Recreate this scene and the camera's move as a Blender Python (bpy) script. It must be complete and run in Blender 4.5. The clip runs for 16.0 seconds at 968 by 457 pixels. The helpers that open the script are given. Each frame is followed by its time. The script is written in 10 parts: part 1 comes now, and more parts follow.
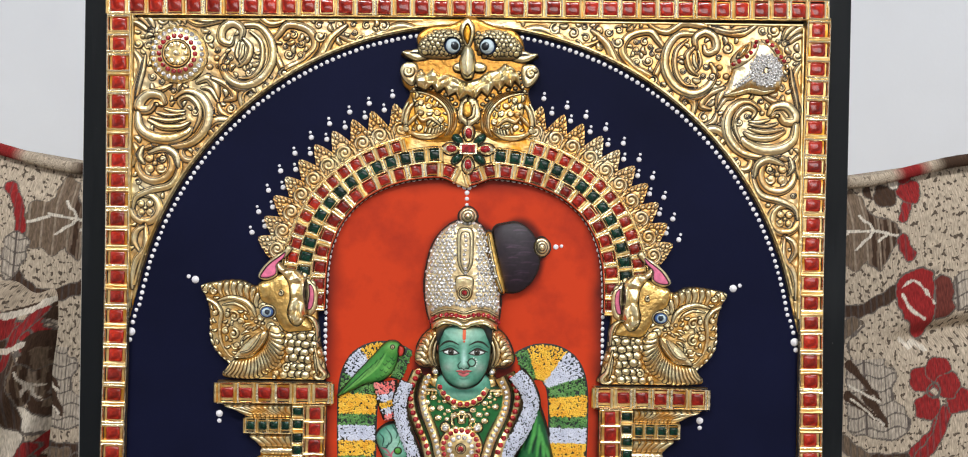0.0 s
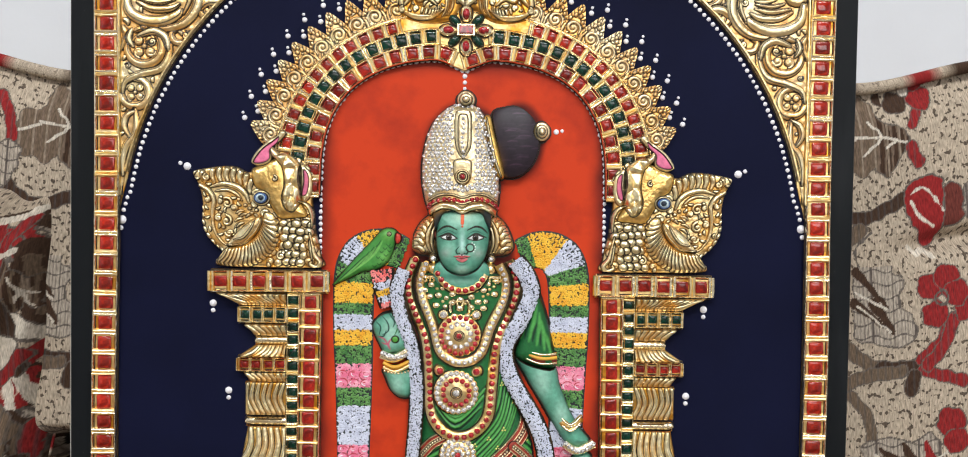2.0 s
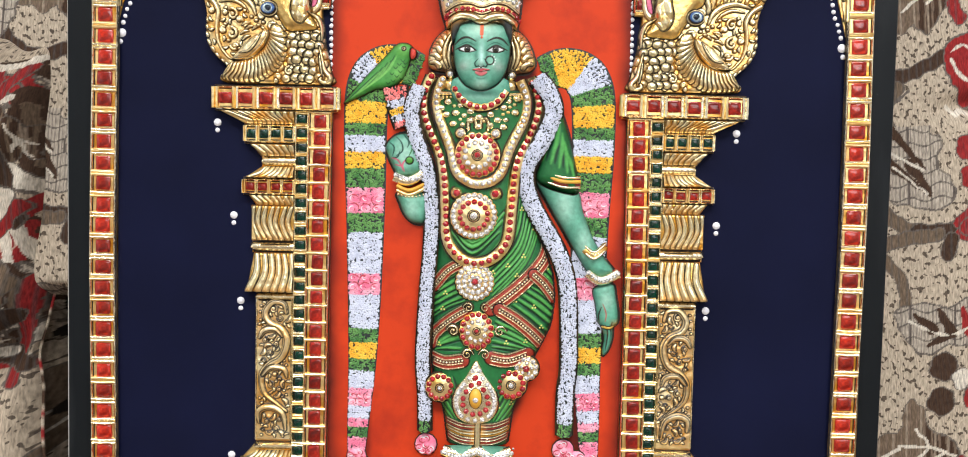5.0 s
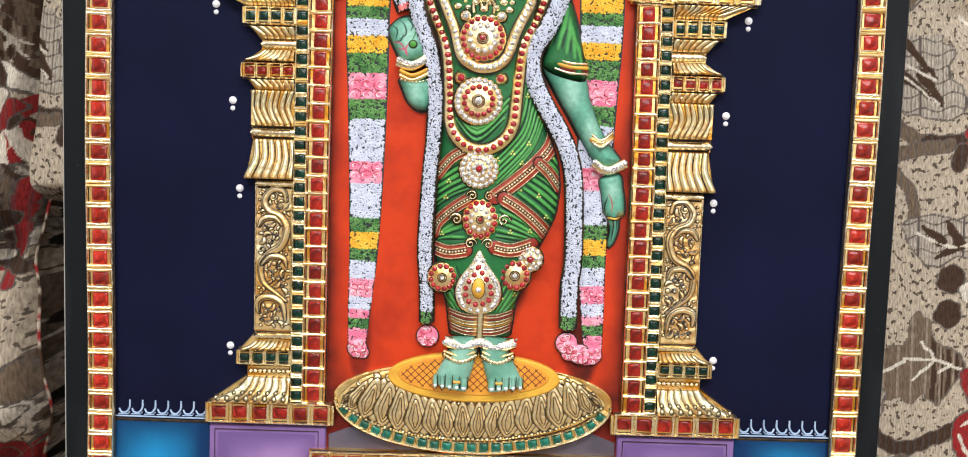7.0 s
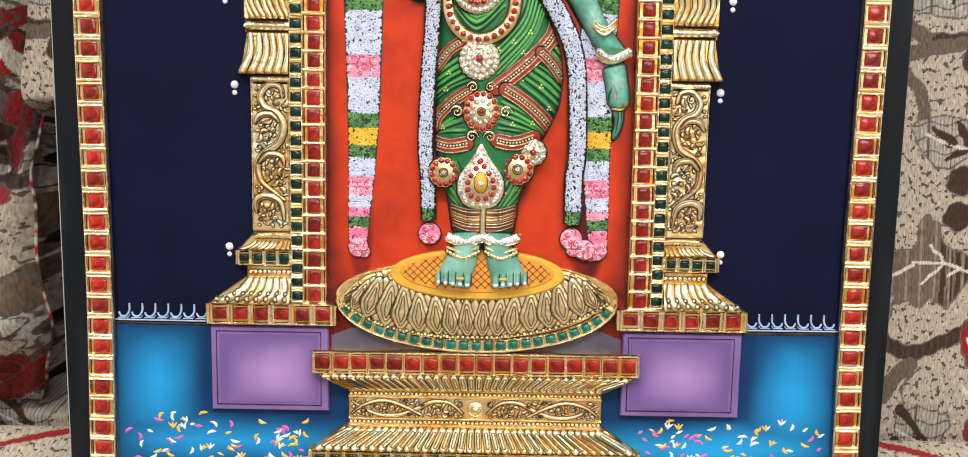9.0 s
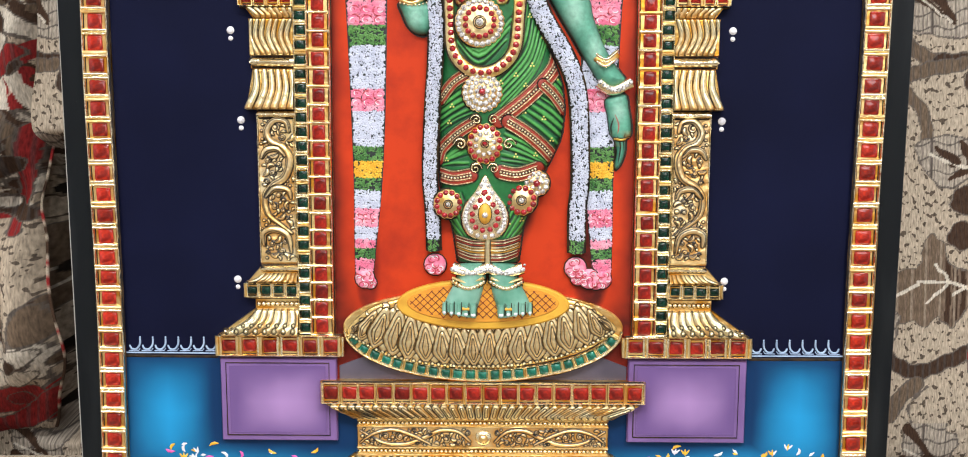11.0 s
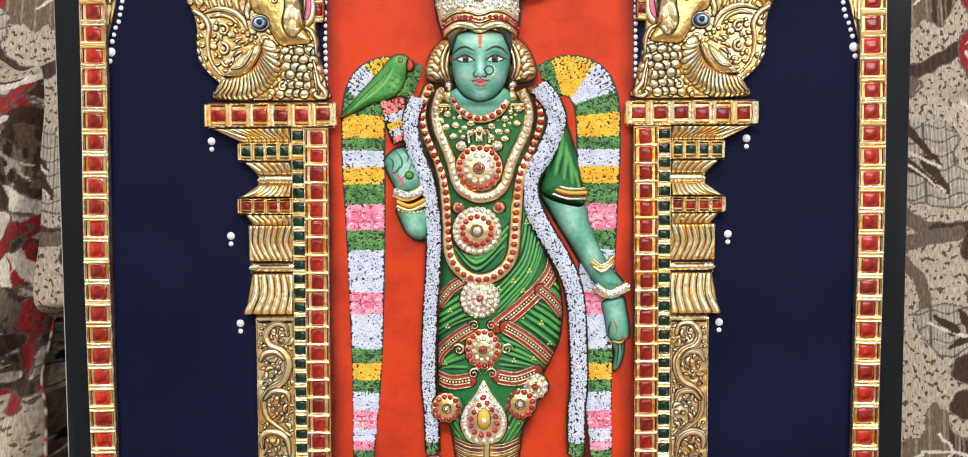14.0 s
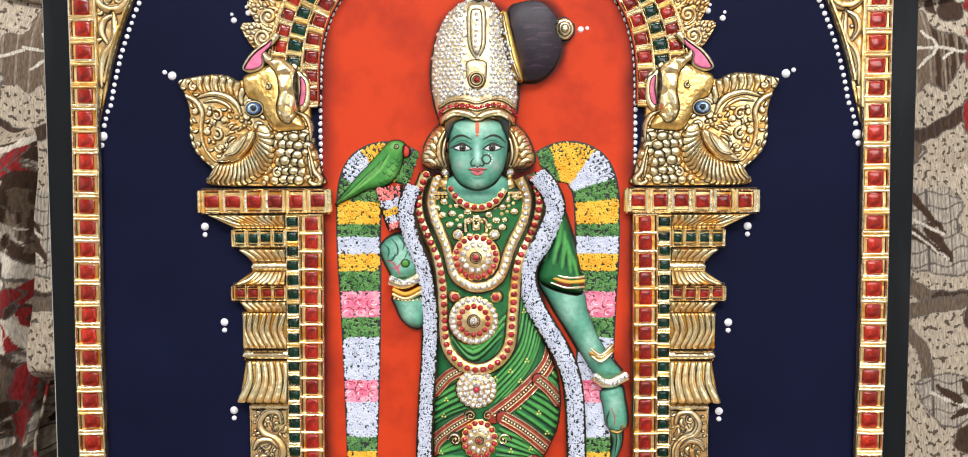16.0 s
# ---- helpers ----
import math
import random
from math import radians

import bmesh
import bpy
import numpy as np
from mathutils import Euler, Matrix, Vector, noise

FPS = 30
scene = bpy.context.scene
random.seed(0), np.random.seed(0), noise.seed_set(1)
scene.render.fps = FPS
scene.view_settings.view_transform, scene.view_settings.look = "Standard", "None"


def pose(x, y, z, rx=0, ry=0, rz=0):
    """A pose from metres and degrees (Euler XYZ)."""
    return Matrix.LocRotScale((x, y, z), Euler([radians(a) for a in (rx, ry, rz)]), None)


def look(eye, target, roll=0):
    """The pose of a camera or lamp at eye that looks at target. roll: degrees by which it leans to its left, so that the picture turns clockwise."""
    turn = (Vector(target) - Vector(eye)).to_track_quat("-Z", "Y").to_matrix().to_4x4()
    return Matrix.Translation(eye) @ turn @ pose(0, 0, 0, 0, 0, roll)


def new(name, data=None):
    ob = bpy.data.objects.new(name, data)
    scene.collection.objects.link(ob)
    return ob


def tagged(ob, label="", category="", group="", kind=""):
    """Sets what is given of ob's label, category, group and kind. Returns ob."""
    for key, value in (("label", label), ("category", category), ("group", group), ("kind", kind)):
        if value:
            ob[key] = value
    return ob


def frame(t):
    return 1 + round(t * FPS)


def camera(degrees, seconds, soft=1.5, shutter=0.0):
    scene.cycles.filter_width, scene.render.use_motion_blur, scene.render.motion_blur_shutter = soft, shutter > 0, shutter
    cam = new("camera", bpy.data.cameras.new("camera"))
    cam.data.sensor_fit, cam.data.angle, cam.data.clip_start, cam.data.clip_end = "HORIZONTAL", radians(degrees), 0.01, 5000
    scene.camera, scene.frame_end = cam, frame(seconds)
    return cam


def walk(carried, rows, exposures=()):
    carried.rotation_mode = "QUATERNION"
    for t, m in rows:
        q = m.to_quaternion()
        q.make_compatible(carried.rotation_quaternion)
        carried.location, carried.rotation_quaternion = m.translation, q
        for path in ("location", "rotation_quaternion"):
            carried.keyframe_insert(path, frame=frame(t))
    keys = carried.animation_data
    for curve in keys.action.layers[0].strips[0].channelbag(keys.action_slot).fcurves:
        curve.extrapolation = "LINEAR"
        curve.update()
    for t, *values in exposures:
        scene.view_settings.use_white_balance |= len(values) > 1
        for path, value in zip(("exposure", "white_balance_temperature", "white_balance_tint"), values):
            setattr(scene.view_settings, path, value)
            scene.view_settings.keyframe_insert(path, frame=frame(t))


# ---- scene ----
# camera: a phone lowered and raised in front of the panel, about half a metre away
cam = camera(57.2, 16.0, soft=1.0)
LENGTH = 0.40                     # metres of the whole path
SEAT_Z = 0.42                     # top of the sofa seat, on which the panel stands
LEAN_BACK = 8.0                   # degrees by which the panel leans back
FOOT = 0.006                      # the board reaches this far below the panel's zero line
PANEL = pose(0, 0, SEAT_Z + FOOT, -LEAN_BACK, 0, 0)
# the panel as it stands before the first camera
FACING = Matrix.Translation((-0.0120, 0.5347, 0.0)) @ pose(0, 0, 0, 0, 0, 0.6) @ pose(0, 0, 0, 0, 1.0, 0) @ Matrix.Translation((0.0012, 0, -0.447))
ROWS = [
    (0.0, 0.0, 0.0, 0.0, 0.0, 0.0, -0.0),
    (0.5, 0.0113, 0.0001, -0.032, 0.03, -0.01, -0.02),
    (1.0, 0.0084, 0.0109, -0.0717, -0.06, -0.39, -0.05),
    (1.5, 0.0076, 0.0232, -0.1092, 0.14, -0.89, 0.05),
    (2.0, 0.0073, 0.0304, -0.1365, 0.24, -1.43, 0.15),
    (2.5, 0.0123, 0.0306, -0.1635, 0.37, -1.96, 0.38),
    (3.0, 0.0141, 0.0338, -0.1972, 0.55, -2.31, 0.45),
    (3.5, 0.0017, 0.0483, -0.2322, 0.67, -2.38, 0.43),
    (4.0, -0.0023, 0.0743, -0.2765, 0.75, -2.31, 0.25),
    (6.5, -0.017, 0.1097, -0.456, 0.72, -4.16, -0.83),
    (7.0, -0.0154, 0.112, -0.4793, 0.72, -4.59, -0.84),
    (7.5, -0.0171, 0.1245, -0.5161, 0.73, -5.39, -0.86),
    (8.0, -0.0163, 0.1312, -0.5546, 0.69, -6.22, -0.61),
    (10.5, -0.0149, 0.1194, -0.5737, 1.12, -7.57, 0.65),
    (11.0, -0.01, 0.1206, -0.534, 1.21, -6.85, 0.83),
    (11.5, -0.0071, 0.1227, -0.5039, 1.2, -6.0, 1.1),
    (12.0, -0.0007, 0.1206, -0.4701, 1.28, -5.06, 1.41),
    (12.5, 0.003, 0.1175, -0.444, 1.28, -4.01, 1.7),
    (13.0, 0.0058, 0.1174, -0.4108, 1.32, -3.26, 1.8),
    (13.5, 0.0076, 0.1249, -0.3747, 1.45, -3.03, 1.63),
    (14.0, 0.0002, 0.1326, -0.3407, 1.38, -3.0, 1.28),
    (14.5, 0.0104, 0.1375, -0.294, 1.33, -3.15, 1.28),
    (15.0, 0.0065, 0.1466, -0.2681, 1.36, -3.42, 1.19),
    (15.5, 0.0004, 0.1537, -0.2428, 1.34, -3.4, 1.1),
    (16.0, 0.0076, 0.1563, -0.2184, 1.46, -3.32, 1.12),
]
STAND = PANEL @ FACING.inverted()
walk(cam, [(t, STAND @ pose(LENGTH * x, LENGTH * y, LENGTH * z, 90 + pitch, roll, yaw)) for t, x, y, z, yaw, pitch, roll in ROWS],
     exposures=[(0.0, -0.56), (0.8, -0.57), (1.6, -0.50), (2.6, -0.40), (3.6, -0.24), (7.0, -0.10), (10.5, -0.10), (16.0, -0.14)])

# ---- light ----
world = bpy.data.worlds.new("room_air")
world.use_nodes = True
world.node_tree.nodes["Background"].inputs[0].default_value = (0.8, 0.85, 1.0, 1)
world.node_tree.nodes["Background"].inputs[1].default_value = 0.25
scene.world = world


def area_lamp(name, m, sx, sy, watts, colour):
    lamp = bpy.data.lights.new(name, "AREA")
    lamp.shape, lamp.size, lamp.size_y, lamp.energy, lamp.color = "RECTANGLE", sx, sy, watts, colour
    ob = new(name, lamp)
    ob.matrix_world = m
    return ob


# two ceiling panels before the sofa; an added fill, no window, high by the wall facing it
area_lamp("ceiling_lamp_light", look((-0.7, -1.35, 2.64), (-0.6, -1.2, 0)), 1.2, 0.3, 50, (0.98, 0.99, 0.99))
area_lamp("ceiling_lamp_light", look((0.7, -1.35, 2.64), (0.6, -1.2, 0)), 1.2, 0.3, 50, (0.98, 0.99, 0.99))
area_lamp("front_fill_light", look((0.3, -3.02, 1.95), (0, -0.4, 1.0)), 2.6, 0.9, 42, (0.98, 0.98, 1.0))


# ---- materials ----
def mat(name, colour, rough=0.5, metal=0.0, second=None, scale=40.0, low=0.4, high=0.65, bump=0.0, bump_scale=300.0, coat=0.0, detail=4.0, spec=0.5, stretch=None):
    """A procedural surface: a base colour broken up by a second one, with fine relief."""
    m = bpy.data.materials.new(name)
    m.use_nodes = True
    nt = m.node_tree
    b = nt.nodes["Principled BSDF"]
    b.inputs["Base Color"].default_value = (*colour, 1)
    b.inputs["Roughness"].default_value = rough
    b.inputs["Metallic"].default_value = metal
    b.inputs["Coat Weight"].default_value = coat
    b.inputs["Coat Roughness"].default_value = 0.08
    b.inputs["Specular IOR Level"].default_value = spec
    tc = nt.nodes.new("ShaderNodeTexCoord")
    vec = tc.outputs["Object"]
    if stretch:
        mp = nt.nodes.new("ShaderNodeMapping")
        mp.inputs["Scale"].default_value = stretch
        nt.links.new(vec, mp.inputs["Vector"])
        vec = mp.outputs["Vector"]
    if second:
        n = nt.nodes.new("ShaderNodeTexNoise")
        n.inputs["Scale"].default_value = scale
        n.inputs["Detail"].default_value = detail
        nt.links.new(vec, n.inputs["Vector"])
        r = nt.nodes.new("ShaderNodeValToRGB")
        r.color_ramp.elements[0].position, r.color_ramp.elements[1].position = low, high
        r.color_ramp.elements[0].color, r.color_ramp.elements[1].color = (*colour, 1), (*second, 1)
        nt.links.new(n.outputs["Fac"], r.inputs["Fac"])
        nt.links.new(r.outputs["Color"], b.inputs["Base Color"])
    if bump:
        n2 = nt.nodes.new("ShaderNodeTexNoise")
        n2.inputs["Scale"].default_value = bump_scale
        n2.inputs["Detail"].default_value = 3.0
        nt.links.new(vec, n2.inputs["Vector"])
        bp = nt.nodes.new("ShaderNodeBump")
        bp.inputs["Strength"].default_value = bump
        bp.inputs["Distance"].default_value = 0.001
        nt.links.new(n2.outputs["Fac"], bp.inputs["Height"])
        nt.links.new(bp.outputs["Normal"], b.inputs["Normal"])
    return m


def gem_mat(name, colour, second):
    """Foil-backed glass: deep colour that varies from stone to stone, under a clear glossy top."""
    m = mat(name, colour, 0.12, 0.0, second, 2400.0, 0.36, 0.64, coat=0.4, spec=0.4)
    nt = m.node_tree
    b = nt.nodes["Principled BSDF"]
    info = nt.nodes.new("ShaderNodeObjectInfo")
    hsv = nt.nodes.new("ShaderNodeHueSaturation")
    mr = nt.nodes.new("ShaderNodeMapRange")
    mr.inputs["To Min"].default_value, mr.inputs["To Max"].default_value = 0.65, 1.45
    nt.links.new(info.outputs["Random"], mr.inputs["Value"])
    nt.links.new(mr.outputs["Result"], hsv.inputs["Value"])
    ramp = [n for n in nt.nodes if n.bl_idname == "ShaderNodeValToRGB"][0]
    nt.links.new(ramp.outputs["Color"], hsv.inputs["Color"])
    nt.links.new(hsv.outputs["Color"], b.inputs["Base Color"])
    return m


GOLD = mat("gold_leaf", (0.98, 0.79, 0.43), 0.28, 1.0, (0.86, 0.50, 0.12), 60.0, 0.46, 0.74, bump=0.5, bump_scale=330.0)
AMBER = mat("amber_stained_gold", (0.94, 0.70, 0.32), 0.32, 1.0, (0.74, 0.33, 0.04), 70.0, 0.42, 0.62, bump=0.6, bump_scale=300.0)
PALE_GOLD = mat("pale_gold_leaf", (0.98, 0.86, 0.60), 0.24, 1.0, (0.90, 0.68, 0.32), 90.0, 0.5, 0.8, bump=0.5, bump_scale=360.0)
INK = mat("black_outline_paint", (0.010, 0.007, 0.005), 0.6, 0.0, (0.05, 0.028, 0.010), 150.0, spec=0.2)
NAVY = mat("navy_enamel_paint", (0.0042, 0.0052, 0.019), 0.6, 0.0, (0.0062, 0.0078, 0.029), 14.0, 0.3, 0.7, bump=0.06, bump_scale=160.0, spec=0.06)
BLACK = mat("black_painted_board_edge", (0.006, 0.0075, 0.009), 0.45, 0.0, (0.016, 0.018, 0.020), 60.0, 0.5, 0.8, bump=0.25, bump_scale=200.0, stretch=(1, 1, 0.15), spec=0.14)
RUBY = gem_mat("red_glass", (0.16, 0.006, 0.003), (0.42, 0.022, 0.008))
GARNET = gem_mat("dark_red_glass", (0.12, 0.006, 0.004), (0.33, 0.018, 0.010))
EMERALD = gem_mat("dark_green_glass", (0.0006, 0.011, 0.007), (0.002, 0.034, 0.020))
for dark in (EMERALD, GARNET):
    dark.node_tree.nodes["Principled BSDF"].inputs["Coat Weight"].default_value = 0.25
    dark.node_tree.nodes["Principled BSDF"].inputs["Specular IOR Level"].default_value = 0.3
JADE = gem_mat("sea_green_glass", (0.003, 0.07, 0.045), (0.010, 0.16, 0.11))
RUBY_BEAD = mat("red_rhinestone", (0.16, 0.003, 0.007), 0.08, 0.0, (0.46, 0.016, 0.024), 600.0, 0.4, 0.6, coat=0.6)
CRYSTAL = mat("clear_rhinestone", (0.34, 0.32, 0.31), 0.10, 0.55, (1.0, 0.99, 0.97), 1000.0, 0.40, 0.54, coat=1.0, bump=1.0, bump_scale=1100.0)
PEARL = mat("white_paint_dot", (0.80, 0.79, 0.82), 0.30, 0.0, (0.70, 0.69, 0.74), 200.0)
SKIN = mat("sea_green_paint", (0.075, 0.27, 0.18), 0.42, 0.0, (0.27, 0.50, 0.40), 46.0, 0.38, 0.66)
WOOD = mat("raw_board_back", (0.30, 0.20, 0.11), 0.7, 0.0, (0.22, 0.14, 0.07), 30.0, stretch=(1, 1, 0.2))
TAN_WALL = mat("cream_wall_paint", (0.56, 0.51, 0.44), 0.8, 0.0, (0.52, 0.47, 0.40), 5.0)
WALL = mat("white_wall_paint", (0.70, 0.725, 0.765), 0.7, 0.0, (0.67, 0.69, 0.73), 6.0, bump=0.1, bump_scale=200.0)
FLOOR = mat("brown_floor_tile", (0.13, 0.09, 0.06), 0.35, 0.0, (0.10, 0.07, 0.045), 8.0)
WHITE = mat("white_petal_paint", (0.64, 0.67, 0.78), 0.5, 0.0, (0.50, 0.53, 0.65), 250.0)
YELLOW = mat("marigold_petal_paint", (0.84, 0.52, 0.05), 0.5, 0.0, (0.78, 0.38, 0.02), 220.0)
LEAF = mat("leaf_green_paint", (0.13, 0.31, 0.08), 0.5, 0.0, (0.04, 0.16, 0.035), 220.0)
PINK = mat("rose_pink_paint", (0.74, 0.17, 0.29), 0.5, 0.0, (0.85, 0.42, 0.52), 200.0)
CORAL = mat("coral_petal_paint", (0.80, 0.14, 0.13), 0.5, 0.0, (0.85, 0.30, 0.28), 220.0)
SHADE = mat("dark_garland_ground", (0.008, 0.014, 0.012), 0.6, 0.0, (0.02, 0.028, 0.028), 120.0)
MAROON = mat("maroon_band_paint", (0.12, 0.011, 0.008), 0.5, 0.0, (0.20, 0.022, 0.012), 90.0)
LILAC = mat("lilac_paint", (0.20, 0.11, 0.30), 0.5, 0.0, (0.15, 0.08, 0.24), 30.0)
PETAL_PINK = mat("magenta_petal_paint", (0.72, 0.10, 0.38), 0.5)
LIP = mat("rose_red_paint", (0.50, 0.05, 0.07), 0.4)
PALE_BLUE = mat("pale_blue_paint", (0.40, 0.52, 0.70), 0.5, 0.0, (0.28, 0.38, 0.55), 150.0)
MUSTARD = mat("mustard_paint", (0.72, 0.40, 0.04), 0.45, 0.0, (0.60, 0.29, 0.03), 60.0)
ORANGE = mat("orange_lattice_paint", (0.74, 0.32, 0.03), 0.45, 0.0, (0.66, 0.25, 0.025), 80.0)
GREY_STEP = mat("grey_violet_paint", (0.10, 0.085, 0.12), 0.5, 0.0, (0.06, 0.05, 0.075), 30.0)


def airbrushed(name, centre, edge, boxes, soft, grain=18.0, mottle=None, ovals=()):
    """Paint sprayed lighter towards the middle of boxes (x, z, half width, half height, in metres of the panel)."""
    m = bpy.data.materials.new(name)
    m.use_nodes = True
    nt = m.node_tree
    b = nt.nodes["Principled BSDF"]
    b.inputs["Roughness"].default_value = 0.55
    b.inputs["Specular IOR Level"].default_value = 0.15
    tc = nt.nodes.new("ShaderNodeTexCoord")
    sep = nt.nodes.new("ShaderNodeSeparateXYZ")
    nt.links.new(tc.outputs["Object"], sep.inputs[0])
    noise_node = nt.nodes.new("ShaderNodeTexNoise")
    noise_node.inputs["Scale"].default_value = grain
    noise_node.inputs["Detail"].default_value = 3.0
    nt.links.new(tc.outputs["Object"], noise_node.inputs["Vector"])

    def op(kind, p, q=None):
        n = nt.nodes.new("ShaderNodeMath")
        n.operation = kind
        for i, v in enumerate((p, q)):
            if v is None:
                continue
            if isinstance(v, (int, float)):
                n.inputs[i].default_value = v
            else:
                nt.links.new(v, n.inputs[i])
        return n.outputs[0]

    best = None
    for x, z, hw, hh in boxes:
        dx = op("SUBTRACT", hw, op("ABSOLUTE", op("SUBTRACT", sep.outputs[0], x)))
        dz = op("SUBTRACT", hh, op("ABSOLUTE", op("SUBTRACT", sep.outputs[2], z)))
        dx, dz = op("MAXIMUM", dx, 0.0), op("MAXIMUM", dz, 0.0)
        d = op("DIVIDE", op("MULTIPLY", op("MULTIPLY", dx, dz), 1.35), op("ADD", op("ADD", dx, dz), 0.0005))
        best = d if best is None else op("MAXIMUM", best, d)
    for x, z, rx, rz in ovals:
        u = op("DIVIDE", op("SUBTRACT", sep.outputs[0], x), rx)
        w = op("DIVIDE", op("SUBTRACT", sep.outputs[2], z), rz)
        best = op("MINIMUM", best, op("MULTIPLY", op("SUBTRACT", op("SQRT", op("ADD", op("MULTIPLY", u, u), op("MULTIPLY", w, w))), 1.0), rx * 3.2))
    wob = op("MULTIPLY", op("SUBTRACT", noise_node.outputs["Fac"], 0.5), soft * 0.9)
    mr = nt.nodes.new("ShaderNodeMapRange")
    mr.interpolation_type = "SMOOTHSTEP"
    mr.inputs["From Min"].default_value, mr.inputs["From Max"].default_value = 0.0, soft
    nt.links.new(op("ADD", best, wob), mr.inputs["Value"])
    mix = nt.nodes.new("ShaderNodeMix")
    mix.data_type = "RGBA"
    nt.links.new(mr.outputs["Result"], mix.inputs["Factor"])
    mix.inputs["A"].default_value, mix.inputs["B"].default_value = (*edge, 1), (*centre, 1)
    colour = mix.outputs["Result"]
    if mottle:
        n2 = nt.nodes.new("ShaderNodeTexNoise")
        n2.inputs["Scale"].default_value, n2.inputs["Detail"].default_value = 26.0, 7.0
        n2.inputs["Roughness"].default_value = 0.62
        nt.links.new(tc.outputs["Object"], n2.inputs["Vector"])
        m2 = nt.nodes.new("ShaderNodeMapRange")
        m2.inputs["From Min"].default_value, m2.inputs["From Max"].default_value = 0.46, 0.74
        nt.links.new(n2.outputs["Fac"], m2.inputs["Value"])
        over = nt.nodes.new("ShaderNodeMix")
        over.data_type = "RGBA"
        nt.links.new(m2.outputs["Result"], over.inputs["Factor"])
        nt.links.new(colour, over.inputs["A"])
        over.inputs["B"].default_value = (*mottle, 1)
        colour = over.outputs["Result"]
    nt.links.new(colour, b.inputs["Base Color"])
    return m


VERMILION = airbrushed("vermilion_sprayed_paint", (0.55, 0.044, 0.010), (0.075, 0.010, 0.007), [(0.0, 0.300, 0.084, 0.178)], 0.014, 30.0, (0.30, 0.021, 0.009), [(0.0, 0.418, 0.0225, 0.033), (0.033, 0.431, 0.013, 0.019), (0.0, 0.365, 0.028, 0.028), (0.004, 0.26, 0.032, 0.10), (-0.064, 0.155, 0.004, 0.020), (0.060, 0.160, 0.008, 0.026)])
SKY_BLUE = airbrushed("blue_sprayed_paint", (0.018, 0.29, 0.60), (0.004, 0.030, 0.10), [(-0.178, 0.069, 0.026, 0.036), (0.178, 0.069, 0.026, 0.036), (-0.13, 0.035, 0.075, 0.018), (0.13, 0.035, 0.075, 0.018)], 0.024, 12.0)
LILAC_SPRAY = airbrushed("lilac_sprayed_paint", (0.38, 0.23, 0.48), (0.15, 0.085, 0.24), [(-0.113, 0.077, 0.026, 0.020), (0.115, 0.078, 0.026, 0.020)], 0.016)

# ---- mesh tools: places on the panel in millimetres, x to the right, z up, depth towards the viewer ----
MM = 0.001


